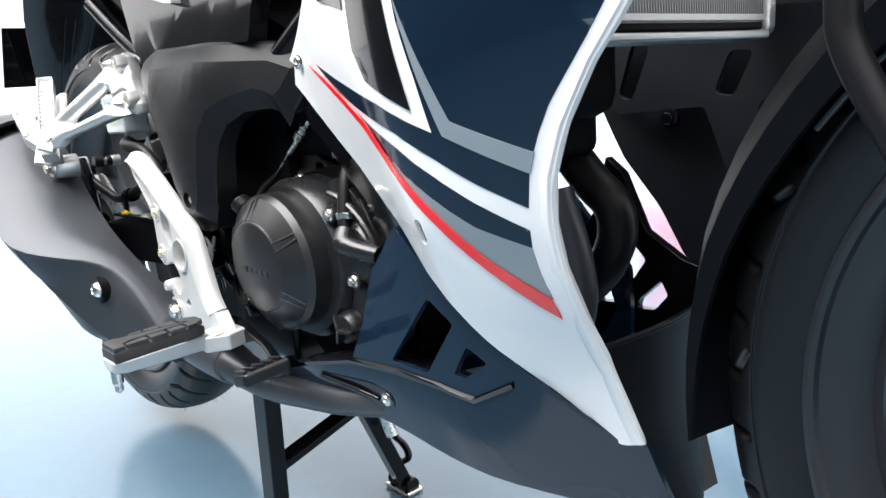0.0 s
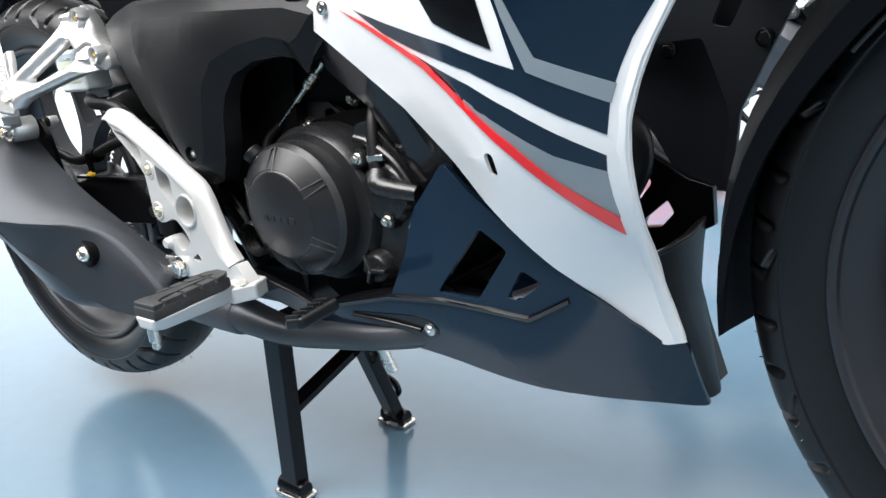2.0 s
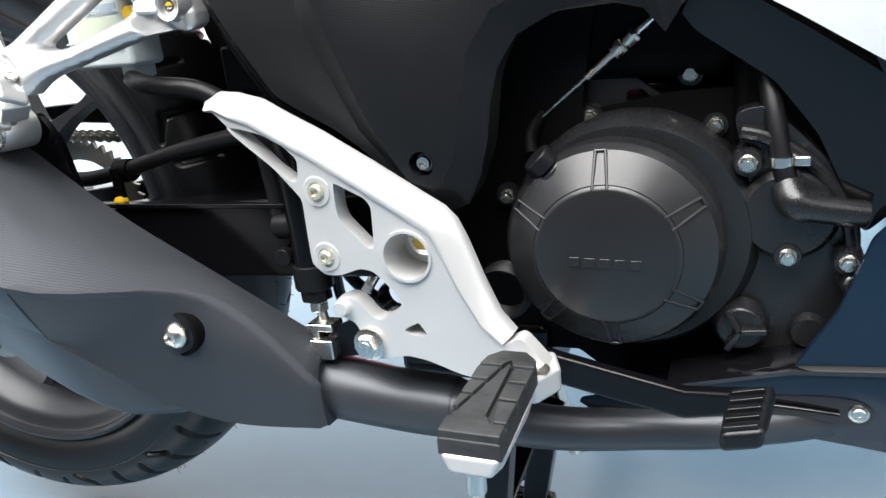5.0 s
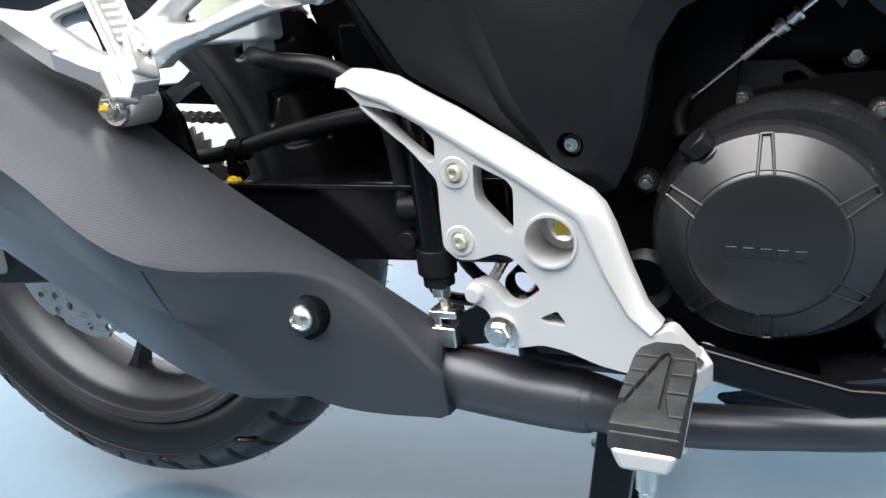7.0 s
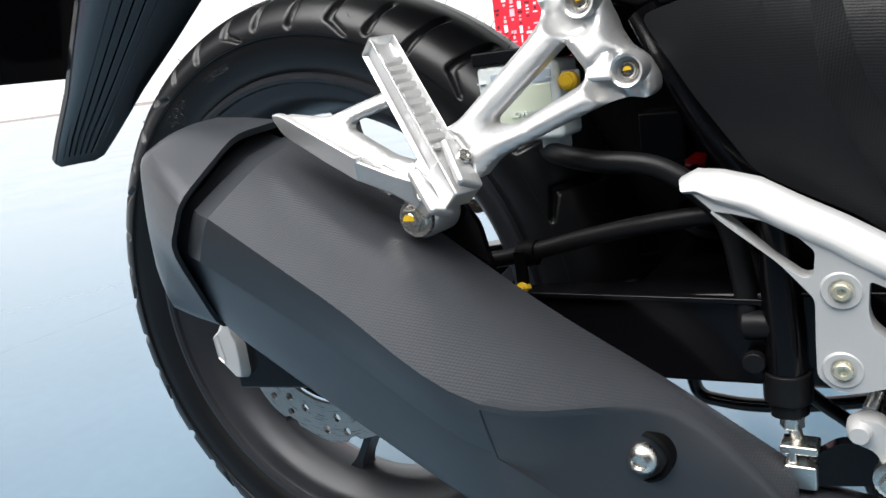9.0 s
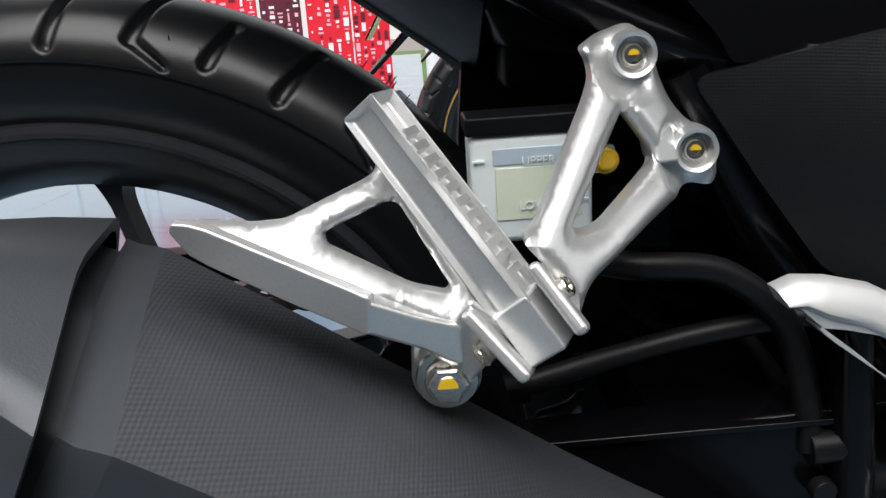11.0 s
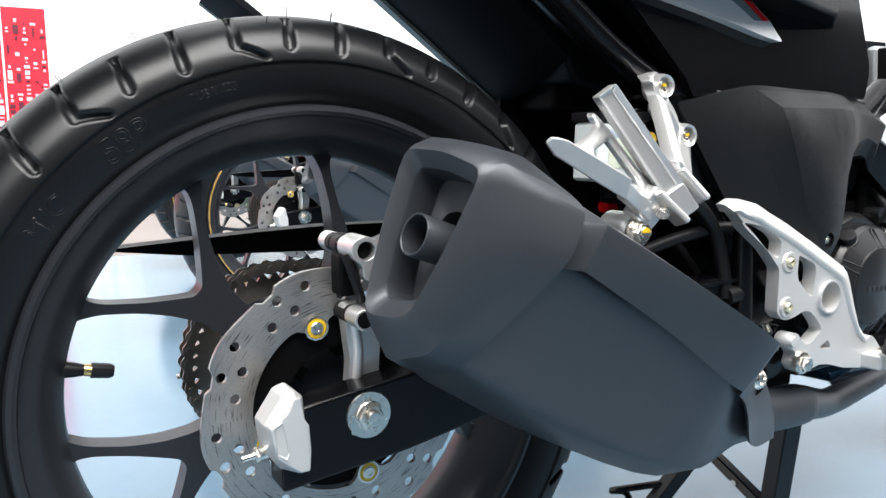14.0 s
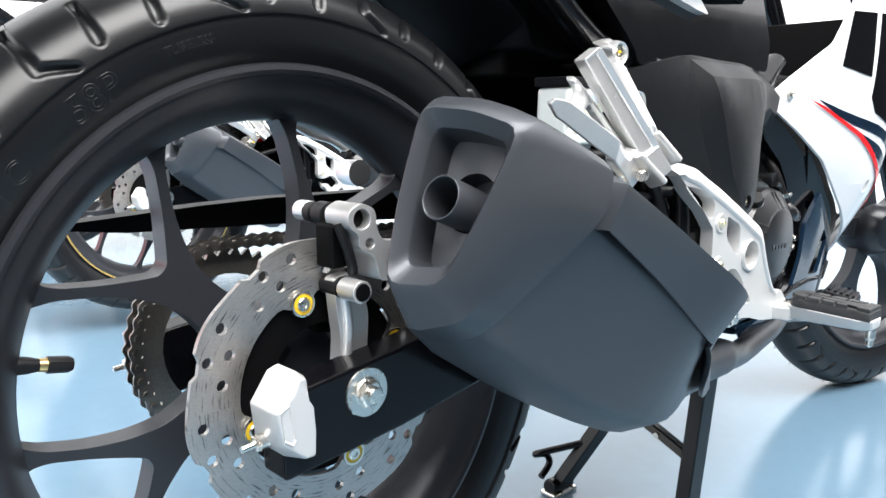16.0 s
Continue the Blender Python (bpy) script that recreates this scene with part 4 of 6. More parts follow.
LUGS = [[(-0.05, -0.45), (-0.05, 0.45), (0.05, 0.90), (0.165, 1.0), (0.165, 0.22), (0.085, 0.10), (0.105, -0.04), (0.165, -0.18), (0.165, -1.0), (0.05, -0.90)],
        [(0.12, 0.05), (0.17, 0.17), (0.80, 0.24), (0.90, 0.52), (0.90, 1.0), (1.02, 1.0), (1.02, -1.0), (0.86, -1.0), (0.86, -0.86)]]
for u0, u1 in ((0.195, 0.365), (0.395, 0.555), (0.585, 0.730)):
    LUGS.append([(u0, -1.0), (u0, -0.04 - 1.17 * (u0 - 0.12) - 0.06), (u1, -0.04 - 1.17 * (u1 - 0.12) - 0.06), (u1, -1.0)])
for u0, u1 in ((0.195, 0.375), (0.405, 0.600), (0.630, 0.870)):
    LUGS.append([(u0, 0.34), (u0, 1.0), (u1, 1.0), (u1, 0.34 if u1 < 0.8 else 0.58)])
for poly in LUGS:
    part("lug", lug(poly, 0.0112), PAD, footrest, bevel=0.0004)
feeler = lathe([(0.0055, 0.006), (0.0055, -0.010), (0.004, -0.012), (0.004, -0.018), (0.0001, -0.021)], (0.6215, -0.270, 0.306), 16, axis="z")
part("feeler_bolt", feeler, ZINC, footrest, "bright feeler bolt under the tip")
# brake pedal
ped = bmesh.new()
loops = []
for x, y, z, w, h in ((0.52, -0.128, 0.312, 0.012, 0.020), (0.60, -0.132, 0.316, 0.012, 0.022), (0.67, -0.140, 0.303, 0.011, 0.022), (0.715, -0.155, 0.302, 0.011, 0.020), (0.752, -0.168, 0.314, 0.012, 0.014)):
    loops.append([(x, y + sy * w / 2, z + sz * h / 2) for sy, sz in ((-1, -1), (1, -1), (1, 1), (-1, 1))])
rings(loops, bm=ped)
pedal = part("brake_pedal", ped, FRAME, bike, "black brake pedal lever with a stepped tip", bevel=0.003)
tip = bmesh.new()
rings([[(0.752 + a, -0.168, 0.309 + b) for a, b in ((-0.012, 0), (0.014, 0.005), (0.014, 0.018), (-0.012, 0.013))],
       [(0.748 + a, -0.212, 0.303 + b) for a, b in ((-0.011, 0), (0.012, 0.005), (0.012, 0.018), (-0.011, 0.013))]], bm=tip)
part("pedal_tip", tip, RUBBER, pedal, "rubber pedal tip with steps", bevel=0.004)
for i in range(5):
    y = -0.176 - 0.0080 * i
    part("step", bar((0.742 - 0.0008 * i, y, 0.3225 - 0.0012 * i), (0.760 - 0.0008 * i, y, 0.3265 - 0.0012 * i), 0.004, 0.003), RUBBER, pedal, bevel=0.0008)

# fairing ----------------------------------------------------------
fair_y = surface([(.746, -.105, .579), (.787, -.119, .572), (.874, -.143, .536), (.970, -.160, .522), (1.028, -.135, .486), (1.017, -.128, .437), (.933, -.148, .449), (1.017, -.104, .387), (1.03, -.070, .352),
                  (1.033, -.039, .273), (1.07, -.122, .54), (1.10, -.115, .60), (1.0, -.162, .60), (.76, -.11, .65), (.70, -.098, .575), (.80, -.115, .51), (.88, -.118, .43), (.95, -.108, .35)])
belly_y = surface([(.933, -.103, .327), (.82, -.11, .277), (.866, -.112, .367), (1.036, .020, .195), (1.029, .003, .199), (1.030, -.033, .275), (.98, -.088, .322), (.7, -.115, .29), (.81, -.105, .43), (.85, -.11, .43), (.65, -.105, .26), (.93, -.085, .22), (.82, -.10, .24)])


def lifted(f, k):
    return lambda x, z: f(x, z) - k


def tuck(bm):
    """The rear edge of the fairing bends in towards the side cover."""
    for v in bm.verts:
        k = max(0.0, min(1.0, (0.92 - v.co.x) / 0.20))
        v.co.x -= 0.014 * k
        v.co.y += 0.014 * k
    return bm


slot_hole = [(0.9335 + 0.0045 * math.cos(a) , 0.4465 + 0.0045 * math.sin(a) + (0.005 if math.sin(a) > 0 else -0.005)) for a in (2 * math.pi * (i + 0.5) / 20 for i in range(20))]
FAIR = [(0.890, 0.800), (0.836, 0.690), (0.815, 0.646), (0.757, 0.605), (0.708, 0.571), (0.779, 0.527), (0.837, 0.488), (0.880, 0.445), (0.936, 0.379), (0.980, 0.318), (1.016, 0.270), (1.034, 0.274),
        (1.026, 0.333), (1.028, 0.382), (1.031, 0.423), (1.033, 0.447), (1.037, 0.474), (1.046, 0.501), (1.056, 0.524), (1.071, 0.551), (1.085, 0.570), (1.105, 0.601), (1.140, 0.690), (1.180, 0.800)]
fairing = part("side_fairing", tuck(plate(rounded(FAIR, 0.005, 2), fair_y, 0.004, [slot_hole], cell=0.02)), WHITE, bike, "white painted side fairing with navy, grey and red stripes", bevel=0.0015, angle=50)


def decal(name, poly, mat, lift, label, holes=()):
    return part(name, tuck(plate(poly, lifted(fair_y, lift), 0.0008, holes, cell=0.012)), mat, fairing, label, angle=60)


NAVY_AREA = [(0.800, 0.572), (0.842, 0.558), (0.880, 0.547), (0.916, 0.537), (0.948, 0.525), (0.972, 0.516), (0.966, 0.551), (0.958, 0.586), (0.952, 0.640), (0.955, 0.690), (1.110, 0.690), (1.091, 0.598), (1.071, 0.566),
             (1.056, 0.544), (1.046, 0.529), (1.038, 0.513), (1.029, 0.492), (1.023, 0.466), (0.996, 0.482), (0.968, 0.500), (0.934, 0.517), (0.873, 0.536), (0.840, 0.549)]
decal("navy_panel", NAVY_AREA, NAVY, 0.0006, "glossy navy graphic")
decal("navy_stripe", [(0.873, 0.532), (0.900, 0.520), (0.931, 0.507), (0.964, 0.488), (0.992, 0.469), (1.020, 0.451), (1.018, 0.439), (0.987, 0.453), (0.950, 0.479), (0.915, 0.500), (0.890, 0.523)], NAVY, 0.0006, "navy stripe")
decal("grey_stripe", [(0.905, 0.509), (0.950, 0.479), (0.987, 0.453), (1.018, 0.439), (1.017, 0.419), (1.017, 0.400), (1.001, 0.411), (0.987, 0.429), (0.959, 0.461), (0.926, 0.491)], GREY_DECAL, 0.0006, "blue-grey stripe")
decal("red_stripe", [(0.782, 0.573), (0.815, 0.5605), (0.857, 0.540), (0.888, 0.5245), (0.909, 0.508), (0.926, 0.492), (0.959, 0.463), (0.987, 0.431), (1.017, 0.401), (1.0165, 0.384), (0.987, 0.419), (0.956, 0.455), (0.922, 0.488), (0.905, 0.5035), (0.884, 0.520), (0.855, 0.536), (0.812, 0.558)],
      RED, 0.0022, "thin bright red pinstripe")
decal("grey_flash", [(0.958, 0.600), (0.987, 0.523), (1.034, 0.501), (1.029, 0.488), (0.980, 0.514), (0.969, 0.552)], GREY_DECAL, 0.0014, "forked blue-grey flash")
decal("vent", [(0.897, 0.690), (0.893, 0.575), (0.906, 0.553), (0.933, 0.541), (0.957, 0.531), (0.950, 0.570), (0.943, 0.620), (0.943, 0.690)], BLACK_GLOSS, 0.0010, "black air vent inset")
decal("upper_panel", [(0.842, 0.690), (0.832, 0.617), (0.886, 0.603), (0.886, 0.690)], BLACK_GLOSS, 0.0012, "black upper panel")
back = part("slot_backing", plate(disc_loop(0.9335, 0.4465, 0.014, 16), lifted(fair_y, -0.012), 0.003), DARK_AND_SHADE, fairing)
gap = plate(rounded([(0.800, 0.520), (0.850, 0.480), (0.900, 0.430), (0.955, 0.365), (0.930, 0.355), (0.870, 0.400), (0.840, 0.440)], 0.005), lifted(fair_y, -0.014), 0.004, cell=0.02)
part("edge_infill", gap, BLACK_GLOSS, fairing, "glossy black strip between fairing and belly pan", angle=50)
# rolled white front lip
lip = bmesh.new()
edge = [(1.034, 0.274), (1.026, 0.333), (1.028, 0.382), (1.031, 0.423), (1.034, 0.455), (1.040, 0.485), (1.052, 0.516), (1.071, 0.551), (1.092, 0.582), (1.118, 0.640), (1.140, 0.690)]
strip = []
for x, z in edge:
    y = fair_y(x, z)
    w = 0.010
    strip.append([(x - 0.016, y - 0.0015, z + 0.002), (x - 0.008, y - 0.004, z), (x - 0.002, y - 0.003, z), (x, y + 0.002, z), (x - 0.004, y + 0.010, z), (x - 0.012, y + 0.008, z)])
rings(strip, bm=lip)
part("front_lip", lip, WHITE, fairing, "rolled white leading edge", angle=50)
bolt(fairing, (0.740, fair_y(0.753, 0.577) + 0.010, 0.578), 0.0048, 0.003, socket=True, name="fairing_screw")
upper = plate(rounded([(0.870, 0.797), (1.185, 0.797), (1.300, 0.930), (1.290, 1.080), (1.160, 1.110), (1.010, 1.000)], 0.02), lambda x, z: fair_y(0.55 * x + 0.45, 0.79) + 0.10 * (z - 0.797), 0.006, cell=0.04)
part("upper_fairing", upper, WHITE, fairing, "white upper fairing beside the tank", bevel=0.002, angle=50)
# black lower cheek between fairing and engine
cheek_y = surface([(.71, -.095, .56), (.77, -.104, .52), (.84, -.112, .47), (.80, -.100, .43), (.86, -.112, .44), (.75, -.095, .50), (.70, -.09, .535)])
cheek = plate(rounded([(0.690, 0.572), (0.715, 0.557), (0.779, 0.516), (0.842, 0.472), (0.846, 0.458), (0.856, 0.441), (0.813, 0.392), (0.800, 0.421), (0.784, 0.456), (0.759, 0.488), (0.713, 0.520), (0.700, 0.538)], 0.006), lifted(cheek_y, -0.012), 0.014, cell=0.02)
part("lower_cheek", cheek, BLACK_GLOSS, bike, "glossy black lower cheek panel", bevel=0.003, angle=50)
BELLY = [(0.636, 0.268), (0.660, 0.252), (0.730, 0.262), (0.786, 0.254), (0.836, 0.246), (0.899, 0.233), (0.949, 0.221), (1.004, 0.206), (1.028, 0.197), (1.036, 0.1945), (1.031, 0.272), (1.018, 0.272), (0.976, 0.322), (0.936, 0.372),
         (0.912, 0.388), (0.880, 0.416), (0.857, 0.440), (0.816, 0.396), (0.800, 0.350), (0.776, 0.309), (0.738, 0.300)]
duct = [(0.887, 0.383), (0.911, 0.364), (0.877, 0.317), (0.834, 0.320)]
duct_2 = [(0.921, 0.347), (0.938, 0.335), (0.915, 0.319), (0.905, 0.321)]
belly = part("belly_pan", plate(rounded(BELLY, 0.004, 2), belly_y, 0.006, [rounded(duct, 0.004, 2), rounded(duct_2, 0.003, 2)], cell=0.02), NAVY, bike, "glossy dark navy belly pan with a cut-out duct", bevel=0.0025, angle=50)
shelf = bmesh.new()
strip = []
for x, z in ((0.700, 0.292), (0.776, 0.309), (0.838, 0.312), (0.888, 0.308), (0.922, 0.302), (0.958, 0.321)):
    y = belly_y(x, z)
    strip.append([(x, y - 0.002, z - 0.003), (x, y - 0.004, z + 0.001), (x, y + 0.004, z + 0.005), (x, y + 0.030, z + 0.004), (x, y + 0.030, z - 0.001)])
rings(strip, bm=shelf)
part("duct_shelf", shelf, BLACK_GLOSS, belly, "glossy ledge under the duct")
slot_in = plate(rounded([(0.716, 0.286), (0.800, 0.291), (0.818, 0.288), (0.826, 0.279), (0.822, 0.270), (0.806, 0.268), (0.730, 0.280)], 0.006), lifted(belly_y, 0.0008), 0.002, cell=0.02)
part("screw_recess", slot_in, BLACK_GLOSS, belly, "tapered recess with a screw", angle=60)
part("recess_ridge", tube([(0.722, belly_y(0.722, 0.283) - 0.002, 0.283), (0.77, belly_y(0.77, 0.281) - 0.003, 0.281), (0.805, belly_y(0.805, 0.277) - 0.002, 0.277)], 0.002), BLACK_GLOSS, belly)
bolt(belly, (0.816, belly_y(0.816, 0.279) - 0.001, 0.279), 0.0042, 0.003, socket=True, name="belly_screw")
# far side of the fairing, seen from inside through the front
mirror = [(0.790, 0.720), (0.815, 0.610), (0.839, 0.555), (0.877, 0.478), (0.888, 0.458), (0.927, 0.412), (0.953, 0.366), (0.976, 0.354), (1.009, 0.352), (1.0134, 0.409), (1.017, 0.4425), (1.035, 0.490), (1.062, 0.533), (1.120, 0.620), (1.150, 0.720)]
far = part("far_fairing", plate(rounded(mirror, 0.006), lambda x, z: 0.165, -0.004, cell=0.04), INNER, bike, "inner face of the far side fairing, dark slate plastic", bevel=0.0015)
slots = [rounded([(0.919, 0.566), (0.938, 0.562), (0.917, 0.515), (0.902, 0.520)], 0.006), rounded([(1.015, 0.552), (1.036, 0.550), (1.018, 0.514), (1.000, 0.518)], 0.006)]
flange = [(0.850, 0.600), (0.857, 0.553), (0.903, 0.503), (0.991, 0.507), (1.009, 0.458), (1.017, 0.430), (1.008, 0.364), (1.018, 0.367), (1.026, 0.437), (1.064, 0.510), (1.100, 0.580)]
part("inner_flange", plate(rounded(flange, 0.005, 3), 0.135, 0.006, slots), INNER, far, "slotted inner flange of the fairing", bevel=0.0012)
for x, z in ((0.958, 0.498), (1.050, 0.503), (0.989, 0.359)):
    bolt(far, (x, 0.133, z), 0.006, 0.005, mat=FRAME, name="inner_screw")
gus = plate([(0.911, 0.467), (0.929, 0.453), (0.952, 0.401), (0.988, 0.379), (1.012, 0.372), (1.013, 0.334), (0.918, 0.285), (0.855, 0.277), (0.865, 0.374), (0.897, 0.419)], 0.100, 0.010,
            [rounded([(0.936, 0.390), (0.951, 0.3745), (0.918, 0.330), (0.895, 0.328), (0.921, 0.365)], 0.004), rounded([(0.9665, 0.3566), (0.973, 0.344), (0.959, 0.329), (0.939, 0.327), (0.942, 0.336)], 0.003)])
part("gusset", gus, FRAME, bike, "black bracket with two openings", bevel=0.002)
part("radiator_hose", tube([(0.900, 0.050, 0.490), (0.933, 0.050, 0.453), (0.955, 0.050, 0.433), (0.959, 0.050, 0.408), (0.948, 0.050, 0.383), (0.927, 0.050, 0.360), (0.890, 0.050, 0.330)], 0.017, 18), HOSE, bike, "fat black rubber radiator hose")
# chin cowl closing the front of the belly
chin = bmesh.new()
loops = []
for z, xl, yl, xr, yr in ((0.340, 1.009, -0.037, 1.004, 0.107), (0.318, 1.014, -0.035, 1.002, 0.102), (0.280, 1.026, -0.031, 1.001, 0.095), (0.235, 1.030, -0.006, 1.017, 0.076), (0.1905, 1.031, 0.022, 1.033, 0.055)):
    row = [(xl + (xr - xl) * k + 0.006 * math.sin(math.pi * k), yl + (yr - yl) * k, z) for k in (0, 0.3, 0.6, 0.92, 1)]
    loops.append(row + [(x - 0.008, y, z) for x, y, z in row[::-1]])
rings(loops, bm=chin)
chin_ob = part("chin_cowl", chin, PLASTIC, bike, "matt black chin cowl behind the front wheel", bevel=0.001, angle=30)
part("chin_edge", tube([(1.007, -0.037, 0.341), (1.011, 0.006, 0.341), (1.012, 0.050, 0.341), (1.002, 0.107, 0.341)], 0.0024), PLASTIC, chin_ob)
part("chin_back", rings([[(x0, y0, z), (x1, y1, z), (x1 - 0.006, y1, z), (x0 - 0.006, y0, z)] for z, x0, y0, x1, y1 in ((0.300, 0.996, 0.070, 0.990, 0.108), (0.240, 1.010, 0.060, 1.010, 0.094), (0.191, 1.029, 0.045, 1.031, 0.081))]), INNER, chin_ob, "recessed panel behind the cowl", bevel=0.001)
floor_loops = [[(x, -w, z), (x, 0, z - 0.006), (x, w, z), (x, w, z + 0.012), (x, -w, z + 0.012)] for x, w, z in ((0.66, 0.09, 0.258), (0.80, 0.088, 0.254), (0.90, 0.075, 0.236), (0.97, 0.045, 0.222), (1.00, 0.020, 0.214))]
part("belly_floor", rings(floor_loops), NAVY, bike, "underside of the belly pan", bevel=0.003)
belly_left = plate(rounded([p for p in BELLY if p[0] < 0.96], 0.004, 2), lambda x, z: -belly_y(x, z), -0.006, [rounded([(0.84, 0.40), (0.90, 0.37), (0.92, 0.33), (0.90, 0.300), (0.84, 0.300), (0.825, 0.35)], 0.004, 2)], cell=0.03)
part("far_belly_pan", belly_left, NAVY, bike, "far half of the navy belly pan", bevel=0.002, angle=50)

# radiator
rad = bmesh.new()
box(1.045, 0.0, 0.635, 0.030, 0.20, 0.135, bm=rad)
radiator = part("radiator", rad, DARK_AND_SHADE, bike, "aluminium radiator with fine fins", bevel=0.002)
for i in range(9):
    part("cooling_tube", box(1.061, 0.0, 0.576 + 0.0145 * i, 0.004, 0.196, 0.004), RADIATOR, radiator)
fins = bmesh.new()
for i in range(64):
    box(1.0605, -0.096 + 0.003 * i, 0.635, 0.002, 0.0008, 0.125, bm=fins)
tagged(part("fins", fins, RADIATOR, radiator), kind="stuff")
for s in (-1, 1):
    part("radiator_tank", box(1.045, s * 0.108, 0.635, 0.036, 0.022, 0.145), RADIATOR, radiator, bevel=0.008)
part("bottom_tray", box(1.045, 0, 0.564, 0.036, 0.21, 0.006), RADIATOR, radiator, bevel=0.002)

# front fork and mudguard
for s in (-1, 1):
    leg = bmesh.new()
    a = Vector((FX, s * 0.083, FZ - 0.01))
    d = Vector((-0.44, 0, 0.90)).normalized()
    tube([a, a + d * 0.30], 0.024, bm=leg, smooth_path=False, n=24)
    tube([a + d * 0.30, a + d * 0.62], 0.0165, bm=leg, smooth_path=False, n=24)
    steer(part("fork_leg", leg, BLACK_GLOSS, bike, "glossy black front fork leg", angle=40))
mud = bmesh.new()
loops = []
for i in range(25):
    a = radians(48 + 142 * i / 24)
    k = 1.12 if i < 20 else 1.12 - 0.03 * (i - 19)
    ring = []
    for y, r in ((-0.060, 0.268), (-0.064, 0.285), (-0.052, 0.304), (-0.025, 0.312), (0.025, 0.312), (0.052, 0.304), (0.064, 0.285), (0.060, 0.268), (0.056, 0.268), (0.058, 0.284), (0.048, 0.300), (0.024, 0.308), (-0.024, 0.308), (-0.048, 0.300), (-0.058, 0.284), (-0.056, 0.268)):
        tip = max(0.0, (i - 15) / 9) ** 1.6
        r += (0.309 - r) * 0.97 * tip
        ring.append((FX + r * math.cos(a), y * k, FZ + r * math.sin(a)))
    loops.append(ring)
rings(loops, bm=mud)
steer(part("front_mudguard", mud, PLASTIC, bike, "matt black front mudguard over the tyre", angle=40))
steer(part("mudguard_edge", tube([(FX + 0.266 * math.cos(radians(a)), -0.060 * (1 if a < 160 else 0.9), FZ + 0.266 * math.sin(radians(a))) for a in range(60, 141, 10)], 0.003), BLACK_GLOSS, bike))

part("front_brake_hose", tube([(1.196, -0.090, 0.579), (1.197, -0.090, 0.563), (1.198, -0.090, 0.548), (1.204, -0.090, 0.532), (1.217, -0.090, 0.507), (1.231, -0.090, 0.482)], 0.0085), HOSE, bike, "black front brake hose beside the mudguard")

# side cover -------------------------------------------------------
side_y = surface([(.362, -.080, .595), (.405, -.092, .600), (.43, -.098, .51), (.55, -.126, .45), (.568, -.122, .423), (.492, -.114, .578), (.517, -.097, .606), (.63, -.100, .545), (.700, -.084, .570), (.74, -.076, .585), (.60, -.110, .580), (.60, -.096, .608), (.47, -.098, .610), (.60, -.116, .50), (.47, -.110, .49)], 1e-4)
SIDE = [(0.358, 0.596), (0.405, 0.606), (0.454, 0.615), (0.580, 0.611), (0.680, 0.602), (0.748, 0.590), (0.723, 0.554), (0.703, 0.532), (0.682, 0.541), (0.628, 0.538), (0.607, 0.527), (0.596, 0.504), (0.590, 0.458), (0.578, 0.428), (0.569, 0.418),
        (0.544, 0.414), (0.522, 0.429), (0.507, 0.455), (0.480, 0.472), (0.450, 0.484), (0.425, 0.496), (0.390, 0.545)]
screw_hole = disc_loop(0.5505, 0.4515, 0.0090, 16)
side = part("side_cover", plate(rounded(SIDE, 0.008, 3), side_y, 0.022, [screw_hole], cell=0.018), PLASTIC_WEAVE, bike, "matt black side cover with a fine woven texture and an arched cut-out", bevel=0.005, angle=28)


def dense(loop, n=5):
    """The same loop with every side cut into n."""
    return [(a[0] + (b[0] - a[0]) * i / n, a[1] + (b[1] - a[1]) * i / n) for a, b in zip(loop, loop[1:] + loop[:1]) for i in range(n)]


G = dense([(0.455, 0.612), (0.580, 0.610), (0.690, 0.600), (0.742, 0.588), (0.712, 0.545), (0.697, 0.521), (0.684, 0.536), (0.664, 0.541), (0.633, 0.538), (0.611, 0.527), (0.599, 0.508), (0.592, 0.480), (0.585, 0.442), (0.575, 0.421), (0.560, 0.415), (0.545, 0.426), (0.500, 0.470), (0.462, 0.540)])
F = dense([(0.474, 0.592), (0.580, 0.592), (0.684, 0.584), (0.716, 0.574), (0.700, 0.557), (0.690, 0.551), (0.680, 0.556), (0.662, 0.560), (0.628, 0.555), (0.600, 0.543), (0.585, 0.520), (0.578, 0.485), (0.572, 0.455), (0.563, 0.440), (0.553, 0.436), (0.540, 0.440), (0.512, 0.485), (0.482, 0.560)])
facet = plate(F, lifted(side_y, 0.011), 0.012, [disc_loop(0.5505, 0.4515, 0.0085, 16)], cell=0.018)
rings([[(x, side_y(x, z) + 0.001, z) for x, z in G], [(x, side_y(x, z) - 0.0108, z) for x, z in F], [(x, side_y(x, z) - 0.006, z) for x, z in F]], caps=False, bm=facet)
part("raised_panel", facet, PLASTIC_WEAVE, side, "raised woven-textured facet", angle=22)
bolt(side, (0.5505, side_y(0.5505, 0.4515) - 0.003, 0.4515), 0.0050, 0.005, socket=True, flange=1.3, name="cover_screw", label="zinc socket screw in a recess")
part("far_side_cover", plate(rounded(SIDE, 0.008, 3), lambda x, z: -side_y(x, z), -0.02, cell=0.03), PLASTIC, bike, "far side cover, black plastic", bevel=0.004, angle=40)
# blocks fill the hollow behind the covers; its shade is in their colour
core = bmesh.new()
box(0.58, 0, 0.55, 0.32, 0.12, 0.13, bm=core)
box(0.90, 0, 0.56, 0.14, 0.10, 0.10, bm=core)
part("air_box", core, DARK_AND_SHADE, bike, "air box and frame behind the covers, recess shade in their colour", bevel=0.02)

